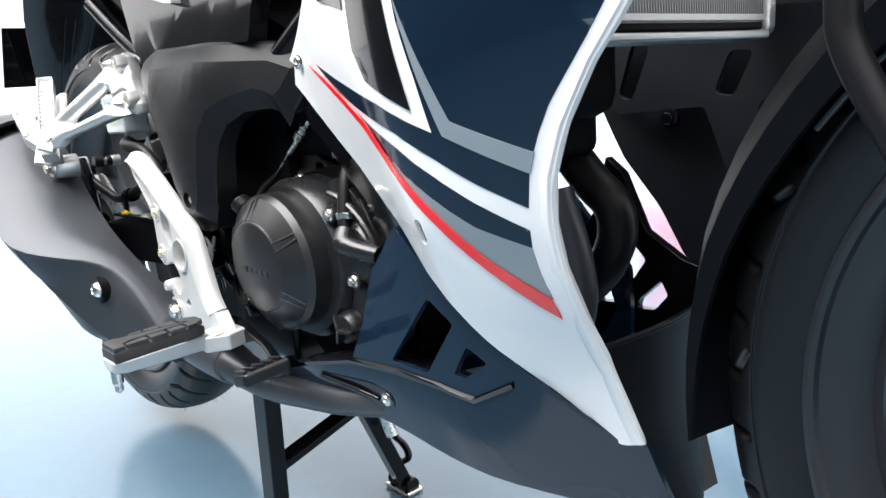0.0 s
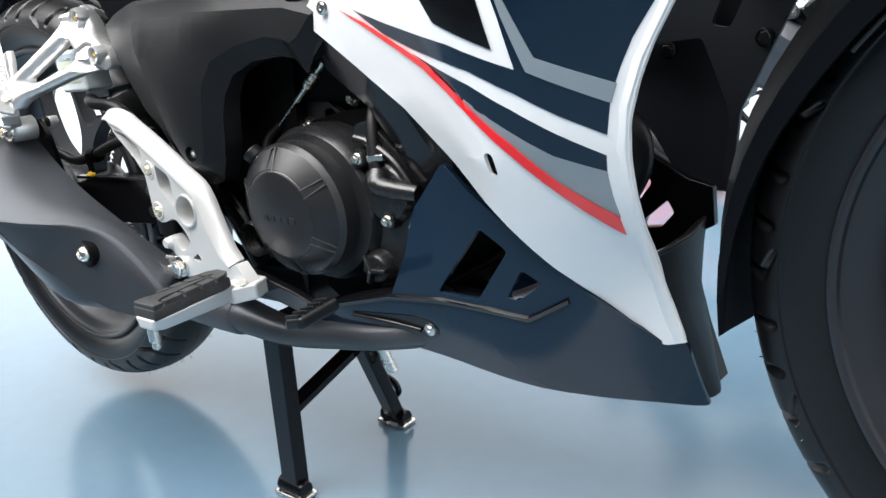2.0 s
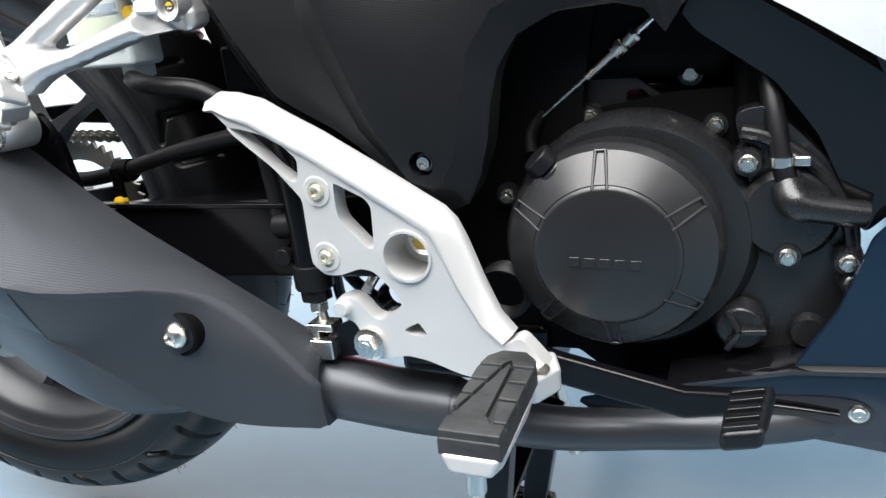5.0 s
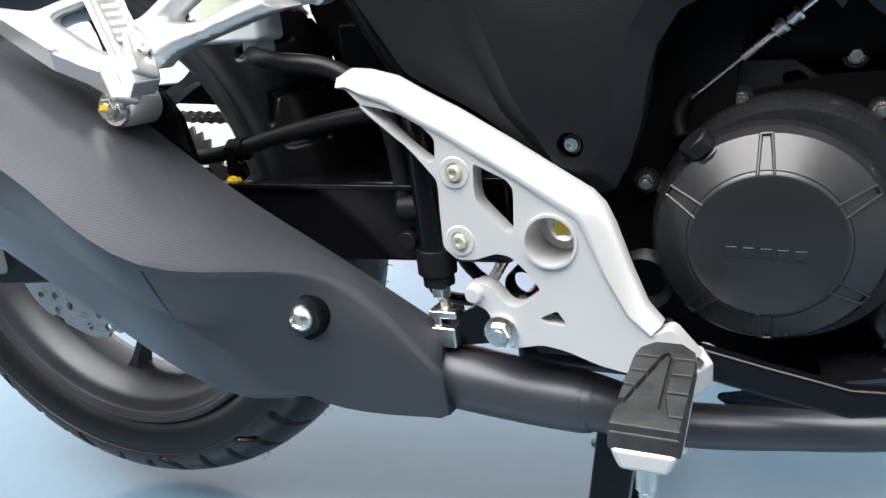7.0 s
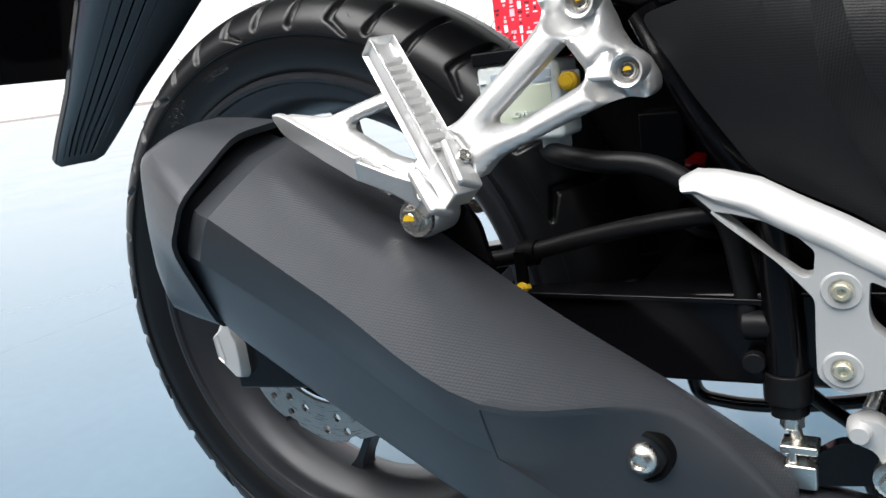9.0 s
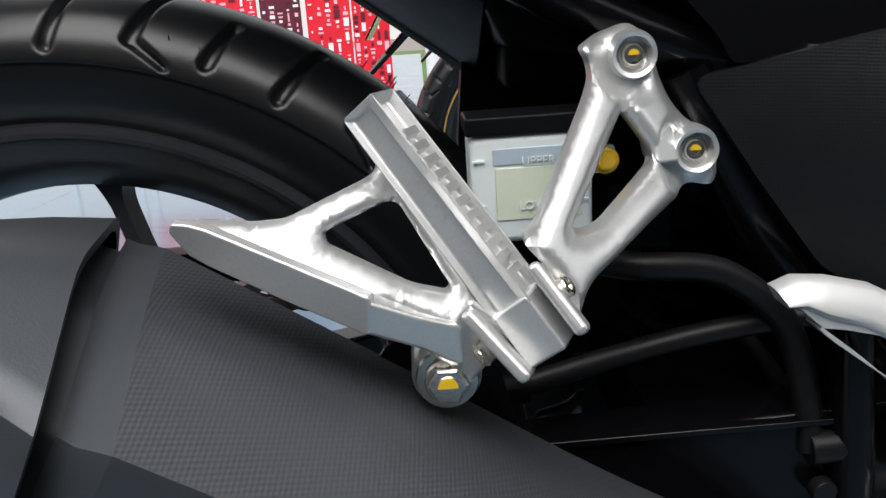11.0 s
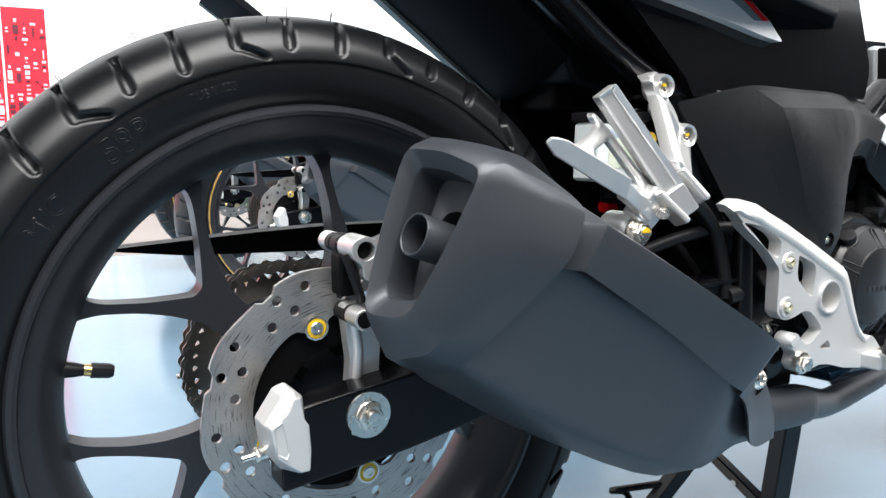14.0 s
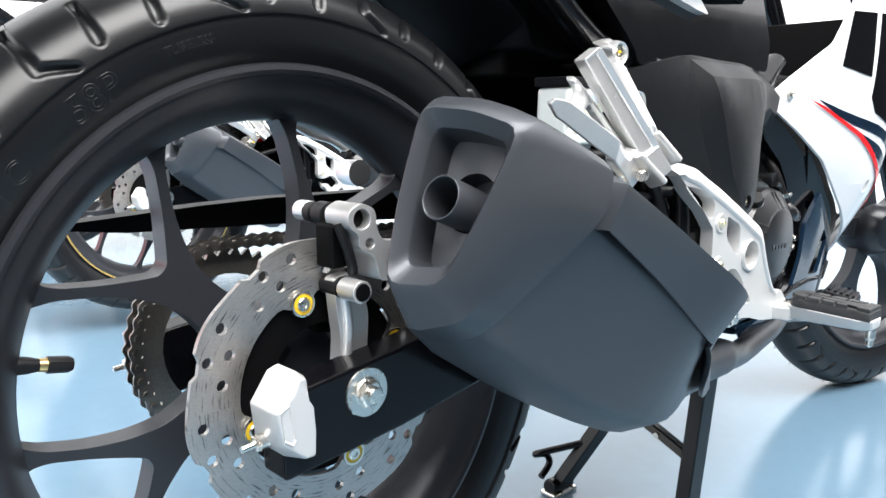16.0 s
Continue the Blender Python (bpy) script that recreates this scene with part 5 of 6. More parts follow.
# seat and tail ----------------------------------------------------
tail_y = lambda x, z: -0.116 + 0.22 * max(0.0, z - 0.64)
part("tail_band", plate(rounded([(0.250, 0.750), (0.2937, 0.7011), (0.3723, 0.6116), (0.3796, 0.5976), (0.4371, 0.6034), (0.565, 0.606), (0.660, 0.600), (0.672, 0.640), (0.665, 0.765), (0.300, 0.765)], 0.005, 2), lambda x, z: -0.112 + 0.20 * max(0.0, z - 0.62), 0.02, cell=0.03),
            BLACK_GLOSS, bike, "glossy black tail band above the side cover", bevel=0.003, angle=40)
cowl = part("tail_cowl", plate(rounded([(0.200, 0.718), (0.292, 0.6995), (0.400, 0.6785), (0.480, 0.660), (0.505, 0.656), (0.4886, 0.677), (0.451, 0.7063), (0.400, 0.750), (0.210, 0.750)], 0.004, 2), lifted(tail_y, 0.004), 0.012, cell=0.03), WHITE, bike, "white tail cowl with a red and grey stripe", bevel=0.003, angle=40)
part("cowl_stripe", plate([(0.398, 0.742), (0.437, 0.707), (0.477, 0.6765), (0.4855, 0.6770), (0.449, 0.7055), (0.408, 0.742)], lifted(tail_y, 0.0052), 0.001), RED, cowl, "red stripe")
part("cowl_patch", plate([(0.385, 0.735), (0.417, 0.705), (0.4637, 0.6762), (0.476, 0.6765), (0.436, 0.7065), (0.402, 0.737)], lifted(tail_y, 0.0050), 0.001), GREY_DECAL, cowl, "grey patch")
seat = bmesh.new()
loops = []
for x, w, z0, z1 in ((0.05, 0.06, 0.80, 0.84), (0.25, 0.11, 0.73, 0.82), (0.45, 0.12, 0.70, 0.77), (0.58, 0.10, 0.69, 0.755), (0.64, 0.06, 0.67, 0.73)):
    loops.append([(x, y, z) for y, z in ((-w, z0), (-w, z1 - 0.03), (-w * 0.8, z1), (w * 0.8, z1), (w, z1 - 0.03), (w, z0))])
rings(loops, bm=seat)
part("seat", seat, HOSE, bike, "black vinyl seat", bevel=0.01, angle=40)
leg_panel = plate(rounded([(0.46, 0.600), (0.58, 0.600), (0.66, 0.590), (0.66, 0.610), (0.60, 0.640), (0.56, 0.67), (0.47, 0.69)], 0.01), -0.052, 0.10)
part("leg_panel", leg_panel, PLASTIC, bike, "black inner leg panel", bevel=0.012)
# undertail: sloping inner mudguard and battery tray
under = bmesh.new()
loops = []
FAR_EDGE = [(x, 0.591 + 0.728 * (0.2654 - x)) for x in (-0.20, -0.05, 0.05, 0.12, 0.20, 0.2654)]
for x, z in FAR_EDGE:
    loops.append([(x, 0.062, z), (x, 0.0, z + 0.016), (x, -0.060, z + 0.044), (x + 0.010, -0.060, z + 0.060), (x + 0.012, 0.0, z + 0.050), (x + 0.010, 0.062, z + 0.016)])
rings(loops, bm=under)
guard_in = part("inner_mudguard", under, PLASTIC, bike, "sloping black inner mudguard above the rear tyre", bevel=0.001, angle=40)
# light reflected by the glossy edge, painted as a pale teal strip
EDGE_SHEEN = material("pale_teal_edge_trim", (0.20, 0.25, 0.26), 0.4, vary=0.1)
part("guard_lip", rings([[(x, 0.054, z - 0.002), (x + 0.005, 0.050, z + 0.014), (x + 0.008, 0.064, z + 0.014), (x, 0.066, z - 0.002)] for x, z in FAR_EDGE]), EDGE_SHEEN, guard_in, "sheen of the glossy lower edge, painted as a pale strip")
tray = bmesh.new()
rings([[(x, s * 0.058, z) for x, z in ((0.100, 0.760), (0.262, 0.640), (0.275, 0.612), (0.310, 0.604), (0.420, 0.606), (0.450, 0.680), (0.320, 0.740), (0.140, 0.790))] for s in (-1, 1)], bm=tray)
part("under_tray", tray, PLASTIC, bike, "dark plastic under-seat tray", bevel=0.006)
# under-seat shade is put into the tray's near-black colour
part("tray_box", box(0.315, 0.03, 0.615, 0.08, 0.09, 0.05), DARK_AND_SHADE, bike, "battery tray, recess shade in its colour", bevel=0.006)
# added sheet closes the see-through gap, with the shade put into its colour
part("inner_panel", plate(rounded([(0.300, 0.340), (0.52, 0.340), (0.52, 0.62), (0.255, 0.62), (0.247, 0.545), (0.286, 0.462)], 0.01), 0.030, 0.02), DARK_AND_SHADE, bike, "near-black sheet added to fill the shaded gap before the swingarm pivot", bevel=0.004)
flap = bmesh.new()
loops = []
for x, z, w, dip in ((-0.416, 0.511, 0.024, 0.0), (-0.411, 0.519, 0.036, 0.004), (-0.385, 0.547, 0.043, 0.008), (-0.330, 0.602, 0.054, 0.012), (-0.280, 0.652, 0.070, 0.016), (-0.200, 0.732, 0.092, 0.020), (-0.100, 0.832, 0.105, 0.024)):
    ring = []
    for k in range(13):
        u = k / 6 - 1
        ring.append((x + dip * abs(u) ** 3 * 0.6, u * w, z - dip * abs(u) ** 3 * 0.6))
    loops.append(ring + [(p[0] - 0.006, p[1], p[2] + 0.008) for p in ring[::-1]])
rings(loops, bm=flap)
rear_guard = part("rear_mudguard", flap, BLACK_GLOSS, bike, "long glossy black ribbed rear mudguard", bevel=0.002)
for i in range(7):
    u = i / 3 - 1
    part("rib", tube([(-0.406, u * 0.024, 0.5225), (-0.330, u * 0.036, 0.6005), (-0.202, u * 0.052, 0.7285)], 0.0008, 6), BLACK_GLOSS, rear_guard)
holder = bmesh.new()
rings([[(-0.400, y, 0.618), (-0.396, y, 0.618), (-0.330, y, 0.725), (-0.336, y, 0.727)] for y in (-0.098, 0.098)], bm=holder)
part("plate_holder", holder, BLACK_GLOSS, rear_guard, bevel=0.001)

# pillion footrest bracket ----------------------------------------
arm_y = lambda x, z: -0.7083 + 0.7419 * x + 0.5642 * z
BOSSES = ((0.328, -0.122, 0.606), (0.357, -0.125, 0.560))
ARM = [(0.328, 0.621), (0.315, 0.6165), (0.302, 0.611), (0.306, 0.604), (0.306, 0.597), (0.3013, 0.588), (0.285, 0.564), (0.2704, 0.543), (0.264, 0.540), (0.270, 0.533), (0.2787, 0.520), (0.285, 0.508), (0.287, 0.511), (0.290, 0.516),
       (0.295, 0.520), (0.307, 0.525), (0.327, 0.534), (0.347, 0.542), (0.356, 0.5435), (0.367, 0.5415), (0.3715, 0.546), (0.3715, 0.555), (0.365, 0.567), (0.354, 0.5755), (0.3475, 0.585), (0.341, 0.602), (0.337, 0.615)]
AWIN = [(0.287, 0.5415), (0.2875, 0.538), (0.293, 0.536), (0.302, 0.5375), (0.327, 0.552), (0.333, 0.556), (0.3335, 0.5625), (0.3195, 0.5826)]


def crowned(loops, y, width, depth):
    """A face y(x, z) whose borders fall away in a round edge."""
    edges = [(Vector(a), Vector(b)) for loop in loops for a, b in zip(loop, loop[1:] + loop[:1])]

    def f(x, z):
        p = Vector((x, z))
        d = min((p - (a + (b - a) * max(0.0, min(1.0, (p - a).dot(b - a) / max(1e-12, (b - a).length_squared))))).length for a, b in edges)
        return y(x, z) + depth * max(0.0, 1 - d / width) ** 2

    return f


def arm_face(x, z):
    """The arm's sloping face, levelled round its two bolts."""
    y = arm_y(x, z)
    for bx, by, bz in BOSSES:
        k = max(0.0, min(1.0, (0.024 - math.hypot(x - bx, z - bz)) / 0.012))
        y += (by + 0.0015 - y) * k * k * (3 - 2 * k)
    return y


arm_rim, arm_hole = rounded(ARM, 0.003, 3), rounded(AWIN, 0.003, 3)
bracket = part("pillion_bracket", plate(arm_rim, crowned([arm_rim, arm_hole], arm_face, 0.0075, 0.0075), 0.013, [arm_hole], cell=0.0025), CAST, bike, "bare cast aluminium pillion footrest bracket", angle=50)
web = bmesh.new()
rings([[(x, arm_y(x, z) + d, z) for x, z in ((0.318, 0.586), (0.330, 0.592), (0.347, 0.572), (0.349, 0.555), (0.334, 0.556), (0.333, 0.566))] for d in (0.004, 0.030)], bm=web)
part("bracket_web", web, CAST, bracket, bevel=0.003)
for x, y, z in BOSSES:
    boss = lathe([(0.0001, 0.004), (0.0078, 0.004), (0.0086, -0.004), (0.0104, -0.005), (0.0118, 0.000), (0.0122, 0.009), (0.0001, 0.009)], (x, y, z), 28)
    part("bolt_boss", boss, CAST, bracket)
    bolt(bracket, (x, y + 0.002, z), 0.0052, 0.004, socket=True, flange=1.2, name="bracket_bolt", mark=True, label="bright socket bolt in a cast cup")
guard_y = lambda x, z: -0.6122 + 0.3533 * x + 0.6421 * z
GUARD = [(0.1365, 0.558), (0.158, 0.554), (0.1706, 0.5536), (0.183, 0.558), (0.201, 0.564), (0.206, 0.5665), (0.2075, 0.571), (0.205, 0.5765), (0.210, 0.580), (0.2215, 0.567), (0.2536, 0.5165), (0.253, 0.509), (0.241, 0.511), (0.2315, 0.506),
         (0.2197, 0.5137), (0.212, 0.5175), (0.189, 0.5236), (0.1704, 0.5334), (0.150, 0.545), (0.1375, 0.5543)]
GWIN = [(0.1853, 0.547), (0.1886, 0.549), (0.2115, 0.556), (0.2158, 0.5545), (0.235, 0.5215), (0.233, 0.519), (0.219, 0.5235), (0.186, 0.5426)]
guard_rim, guard_hole = rounded(GUARD, 0.003, 3), rounded(GWIN, 0.004, 3)
part("heel_guard", plate(guard_rim, crowned([guard_rim, guard_hole], guard_y, 0.0040, 0.0035), 0.007, [guard_hole], cell=0.003), CAST, bracket, "pointed cast heel guard", angle=50)
rail = []
for (x, y, z), drop in (((0.131, -0.209, 0.559), 0.004), ((0.138, -0.210, 0.5585), 0.013), ((0.145, -0.212, 0.5565), 0.015), ((0.175, -0.2145, 0.5415), 0.0165), ((0.2035, -0.2165, 0.527), 0.0165)):
    a = Vector((x, y, z))
    c = a + Vector((-0.002, 0.0035, -drop))
    rail.append([a, c, c + Vector((0.002, 0.005, 0.001)), a + Vector((0.002, 0.005, 0.001))])
part("guard_rail", rings(rail), CAST, bracket, "flat outer rail of the heel guard", bevel=0.0012, angle=40)
part("rail_root", rings([[(0.1995, -0.2165, 0.527), (0.1985, -0.213, 0.512), (0.1985, -0.204, 0.512), (0.2005, -0.203, 0.527)], [(0.222, -0.208, 0.515), (0.222, -0.206, 0.500), (0.222, -0.197, 0.500), (0.222, -0.198, 0.515)], [(0.238, -0.204, 0.509), (0.238, -0.203, 0.490), (0.238, -0.190, 0.490), (0.238, -0.192, 0.509)]]), CAST, bracket, bevel=0.002)
M0 = Vector((0.231, -0.190, 0.4825))
part("mount_boss", lathe([(0.0125, -0.004), (0.0150, 0.0), (0.0155, 0.026), (0.0001, 0.026)], M0, 32), CAST, bracket)
part("mount_washer", lathe([(0.0001, -0.0065), (0.0128, -0.0065), (0.0134, -0.004), (0.0001, -0.004)], M0, 28), ZINC, bracket)
bolt(bracket, M0 + Vector((0, -0.0070, 0)), 0.0085, 0.007, flange=1.15, name="mount_bolt", mark=True, label="bright muffler mount nut with yellow paint")
for p, q, w, h in (((0.241, -0.201, 0.514), (0.2635, -0.214, 0.489), 0.020, 0.006), ((0.268, -0.200, 0.531), (0.2855, -0.214, 0.506), 0.020, 0.006), ((0.233, -0.190, 0.490), (0.252, -0.197, 0.514), 0.018, 0.024)):
    part("hinge_lug", bar(p, q, w, h), CAST, bracket, bevel=0.0025)
u0, u1 = Vector((0.2745, -0.2060, 0.4965)), Vector((0.2090, -0.1790, 0.5930))
d = (u1 - u0).normalized()
n2 = Vector((0.77, 0.18, 0.61))
n2 = (n2 - d * n2.dot(d)).normalized()
n1 = d.cross(n2).normalized()
if n1.y < 0:
    n1 = -n1
turned = radians(30)
n1, n2 = n1 * math.cos(turned) + n2 * math.sin(turned), n2 * math.cos(turned) - n1 * math.sin(turned)


def peg_bar(p, q, w, h, taper=0.9):
    """A bar along the footrest: w deep, h wide."""
    bm = bmesh.new()
    loops = []
    for c, k in ((p, 1.0), (q, taper)):
        loops.append([c + n1 * (sx * w / 2) + n2 * (sz * h / 2 * k) for sx, sz in ((-1, -1), (1, -1), (1, 1), (-1, 1))])
    rings(loops, bm=bm)
    bmesh.ops.recalc_face_normals(bm, faces=bm.faces)
    return bm


pegm = peg_bar(u0 + d * 0.022, u1 + d * 0.004, 0.020, 0.020)
face = min(pegm.faces, key=lambda f: f.calc_center_median().dot(n1))
bmesh.ops.inset_region(pegm, faces=[face], thickness=0.0034, depth=-0.0040)
bmesh.ops.recalc_face_normals(pegm, faces=pegm.faces)
face = max(pegm.faces, key=lambda f: f.calc_center_median().dot(n2))
bmesh.ops.inset_region(pegm, faces=[face], thickness=0.0040, depth=-0.0060)
part("pillion_footrest", pegm, CAST, bracket, "folded-up cast pillion footrest with teeth", bevel=0.0014)
part("footrest_knuckle", peg_bar(u0, u0 + d * 0.026, 0.0195, 0.0185, 1.0), CAST, bracket, bevel=0.0016)
for i in range(11):
    c = u0 + d * (0.036 + 0.0068 * i) + n2 * 0.0050
    part("tooth", box(0, 0, 0, 0.0060, 0.0125, 0.0034, m=Matrix.Translation(c) @ Matrix((n2, n1, d)).transposed().to_4x4()), CAST, bracket)
rnd = random.Random(11)
for i in range(7):
    c = u0 + d * (0.052 + 0.0058 * i) - n1 * 0.0060 - n2 * 0.0004
    part("cast_mark", box(0, 0, 0, 0.0026, 0.0006, 0.0010 + 0.0008 * rnd.random(), m=Matrix.Translation(c) @ Matrix((n2, n1, d)).transposed().to_4x4()), CAST, bracket)
bolt(bracket, (0.2785, -0.2065, 0.5225), 0.0045, 0.003, socket=True, flange=1.0, axis=n2, name="hinge_pin")
bolt(bracket, (0.2465, -0.2075, 0.4985), 0.0052, 0.003, flange=1.0, axis=-n2 * 0.6 - n1 * 0.8, name="hinge_pin")

# the same bracket on the far side
def mirrored(ob, name, parent, label=""):
    me = ob.data.copy()
    for v in me.vertices:
        v.co.y = -v.co.y
    me.flip_normals()
    twin = new(name, me)
    twin.parent = parent
    twin.matrix_parent_inverse = parent_matrix(parent).inverted()
    return tagged(twin, label)


far_bracket = mirrored(bracket, "far_pillion_bracket", bike, "far cast aluminium pillion footrest bracket")
for child in [c for c in bike.children_recursive if c.parent == bracket and c.name.split(".")[0] in ("heel_guard", "mount_boss")]:
    mirrored(child, child.name.split(".")[0], far_bracket)


# brake fluid reservoir
def letters(body, at, size, mat, parent):
    """Small raised letters on a face that looks to the right side."""
    cu = bpy.data.curves.new("letters", "FONT")
    cu.body, cu.size, cu.extrude, cu.align_x = body, size, 0.0003, "CENTER"
    tmp = bpy.data.objects.new("letters", cu)
    me = bpy.data.meshes.new_from_object(tmp)
    for v in me.vertices:
        v.co = (at[0] + v.co.x, at[1] - v.co.z, at[2] + v.co.y)
    bpy.data.objects.remove(tmp)
    bpy.data.curves.remove(cu)
    me.materials.append(mat)
    ob = new("lettering", me)
    ob.parent = parent
    ob.matrix_parent_inverse = parent_matrix(parent).inverted()


reservoir = part("fluid_reservoir", box(0.2760, -0.078, 0.5500, 0.060, 0.030, 0.054), TANKPLASTIC, bike, "milky plastic brake fluid reservoir with a black lid", bevel=0.004)
part("lid", box(0.2760, -0.078, 0.5815, 0.063, 0.033, 0.009), PLASTIC, reservoir, "black lid", bevel=0.0015)
part("fluid_window", box(0.2790, -0.0932, 0.548, 0.042, 0.0008, 0.026), FLUID, reservoir, "pale yellow fluid behind the milky wall", bevel=0.0004)
# shade of the empty part under the lid, painted as a grey-blue band
part("air_band", box(0.2790, -0.0932, 0.5665, 0.044, 0.0008, 0.008), AIR_SHADE, reservoir, "empty part above the fluid, its shade painted grey-blue", bevel=0.0004)
for body, z in (("UPPER", 0.5620), ("LOWER", 0.5400)):
    letters(body, (0.2790, -0.0941, z), 0.0058, TANKPLASTIC, reservoir)
    for x in (0.2500, 0.3005):
        part("level_mark", box(x, -0.0934, z + 0.003, 0.006, 0.0014, 0.0010), TANKPLASTIC, reservoir)
part("reservoir_tab", box(0.309, -0.086, 0.561, 0.018, 0.005, 0.014), TANKPLASTIC, reservoir, bevel=0.002)
bolt(reservoir, (0.312, -0.092, 0.561), 0.0050, 0.004, mat=YELLOW, flange=1.3, name="tab_bolt", label="bolt with yellow check paint")
part("reservoir_foot", box(0.292, -0.076, 0.520, 0.014, 0.020, 0.014), TANKPLASTIC, reservoir, bevel=0.003)

# master cylinder, rod and hoses behind the heel plate
mc = bmesh.new()
tube([(0.436, -0.110, 0.475), (0.441, -0.112, 0.400), (0.442, -0.113, 0.365)], [0.010, 0.012, 0.0125], bm=mc, smooth_path=False)
master = part("master_cylinder", mc, FRAME, bike, "black rear brake master cylinder", bevel=0.001, angle=40)
for p, q, r in (((0.442, -0.113, 0.372), (0.442, -0.113, 0.352), 0.0145), ((0.442, -0.113, 0.352), (0.443, -0.114, 0.342), 0.0115), ((0.418, -0.110, 0.400), (0.440, -0.112, 0.402), 0.010), ((0.424, -0.114, 0.378), (0.424, -0.122, 0.378), 0.007)):
    part("cylinder_boot", tube([p, q], r, smooth_path=False), HOSE, master, bevel=0.001)
rod = bmesh.new()
tube([(0.443, -0.114, 0.345), (0.447, -0.116, 0.325)], 0.004, bm=rod, smooth_path=False)
lathe([(0.0075, 0), (0.0075, 0.008)], (0.444, -0.115, 0.334), 6, axis="z", bm=rod)
part("push_rod", rod, ZINC, master, bevel=0.0008)
cl = bmesh.new()
box(0.449, -0.120, 0.324, 0.022, 0.018, 0.006, bm=cl)
box(0.445, -0.120, 0.317, 0.006, 0.018, 0.012, bm=cl)
box(0.450, -0.122, 0.307, 0.019, 0.020, 0.016, bm=cl)
part("clevis", cl, ZINC, master, "bright folded clevis", bevel=0.0015)
part("return_spring", tube([(0.487, -0.118, 0.352), (0.495, -0.10, 0.372), (0.500, -0.09, 0.40)], 0.004), ZINC, master)
lever = plate(rounded([(0.452, 0.316), (0.455, 0.298), (0.500, 0.306), (0.512, 0.322), (0.500, 0.335), (0.470, 0.330)], 0.004), -0.125, 0.010)
part("pedal_lever", lever, FRAME, pedal, bevel=0.002)
for i in range(5):
    part("coil", lathe([(0.012, -0.0012), (0.0135, 0), (0.012, 0.0012), (0.0105, 0)], (0.506, -0.112 + 0.0035 * i, 0.345), 24, closed=True), FRAME, pedal)
for name, pts, r in (("brake_hose", [(0.283, -0.070, 0.514), (0.298, -0.088, 0.512), (0.325, -0.10, 0.508), (0.370, -0.098, 0.500), (0.405, -0.098, 0.470), (0.417, -0.104, 0.430), (0.420, -0.108, 0.398)], 0.0075),
                     ("brake_line", [(0.060, -0.085, 0.470), (0.120, -0.090, 0.462), (0.183, -0.086, 0.440), (0.215, -0.085, 0.432), (0.262, -0.086, 0.439), (0.320, -0.088, 0.454), (0.370, -0.09, 0.464), (0.420, -0.095, 0.470), (0.437, -0.108, 0.468)], 0.0065),
                     ("drain_hose", [(0.40, -0.06, 0.45), (0.43, -0.07, 0.40), (0.44, -0.06, 0.34), (0.47, -0.04, 0.30)], 0.005)):
    part(name, tube(pts, r), HOSE, bike, "black rubber hose")
for x, z in ((0.262, 0.439), (0.268, 0.440)):
    part("hose_clip", lathe([(0.0095, -0.004), (0.0095, 0.004)], (x, -0.086, z), 16, axis="x"), DARK_AND_SHADE, bike)
part("hose_bracket", box(0.262, -0.094, 0.428, 0.008, 0.004, 0.030), DARK_AND_SHADE, bike)
bolt(bike, (0.262, -0.097, 0.414), 0.004, 0.005, mat=YELLOW, name="clip_bolt")
part("swingarm_slider", bar((0.24, -0.1145, 0.4135), (0.43, -0.1145, 0.4165), 0.010, 0.004), FRAME, swingarm, bevel=0.001)
part("wire_connector", box(0.352, -0.030, 0.512, 0.034, 0.022, 0.036), PLASTIC, bike, "grey-black wiring connector", bevel=0.003)
part("red_hose_cap", tube([(0.357, -0.005, 0.487), (0.372, -0.005, 0.485)], 0.0065), RED, bike, "small red plastic cap")
shock = bmesh.new()
tube([(0.36, 0.0, 0.42), (0.44, 0.0, 0.60)], 0.014, bm=shock, smooth_path=False)
sh = part("rear_shock", shock, DARK_AND_SHADE, bike, "rear shock absorber with a black coil spring")
for i in range(9):
    c = Vector((0.36, 0, 0.42)).lerp(Vector((0.44, 0, 0.60)), 0.1 + 0.1 * i)
    coil = lathe([(0.024, -0.004), (0.028, 0), (0.024, 0.004), (0.020, 0)], (0, 0, 0), 24, closed=True, axis="z")
    bmesh.ops.transform(coil, matrix=Matrix.Translation(c) @ pose(0, 0, 0, 8, 24, 0), verts=coil.verts)
    part("coil", coil, FRAME, sh)
part("frame_tube", tube([(0.36, -0.062, 0.60), (0.40, -0.066, 0.52), (0.46, -0.07, 0.44), (0.52, -0.072, 0.37), (0.55, -0.072, 0.31)], 0.017), FRAME, bike, "black frame tube")
part("frame_tube", tube([(0.36, 0.062, 0.60), (0.40, 0.066, 0.52), (0.46, 0.07, 0.44), (0.52, 0.072, 0.37), (0.55, 0.072, 0.31)], 0.017), FRAME, bike, "black frame tube")
part("sub_frame", tube([(0.74, -0.07, 0.62), (0.60, -0.08, 0.56), (0.36, -0.062, 0.61), (0.20, -0.06, 0.70)], 0.014), FRAME, bike, "black frame tube")

# shade behind the footrest is put into this plate's colour
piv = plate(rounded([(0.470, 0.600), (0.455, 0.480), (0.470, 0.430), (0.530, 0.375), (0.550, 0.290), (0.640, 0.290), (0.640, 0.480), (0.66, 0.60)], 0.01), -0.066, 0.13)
part("frame_plate", piv, DARK_AND_SHADE, bike, "pivot frame behind the footrest, recess shade in its colour", bevel=0.006)
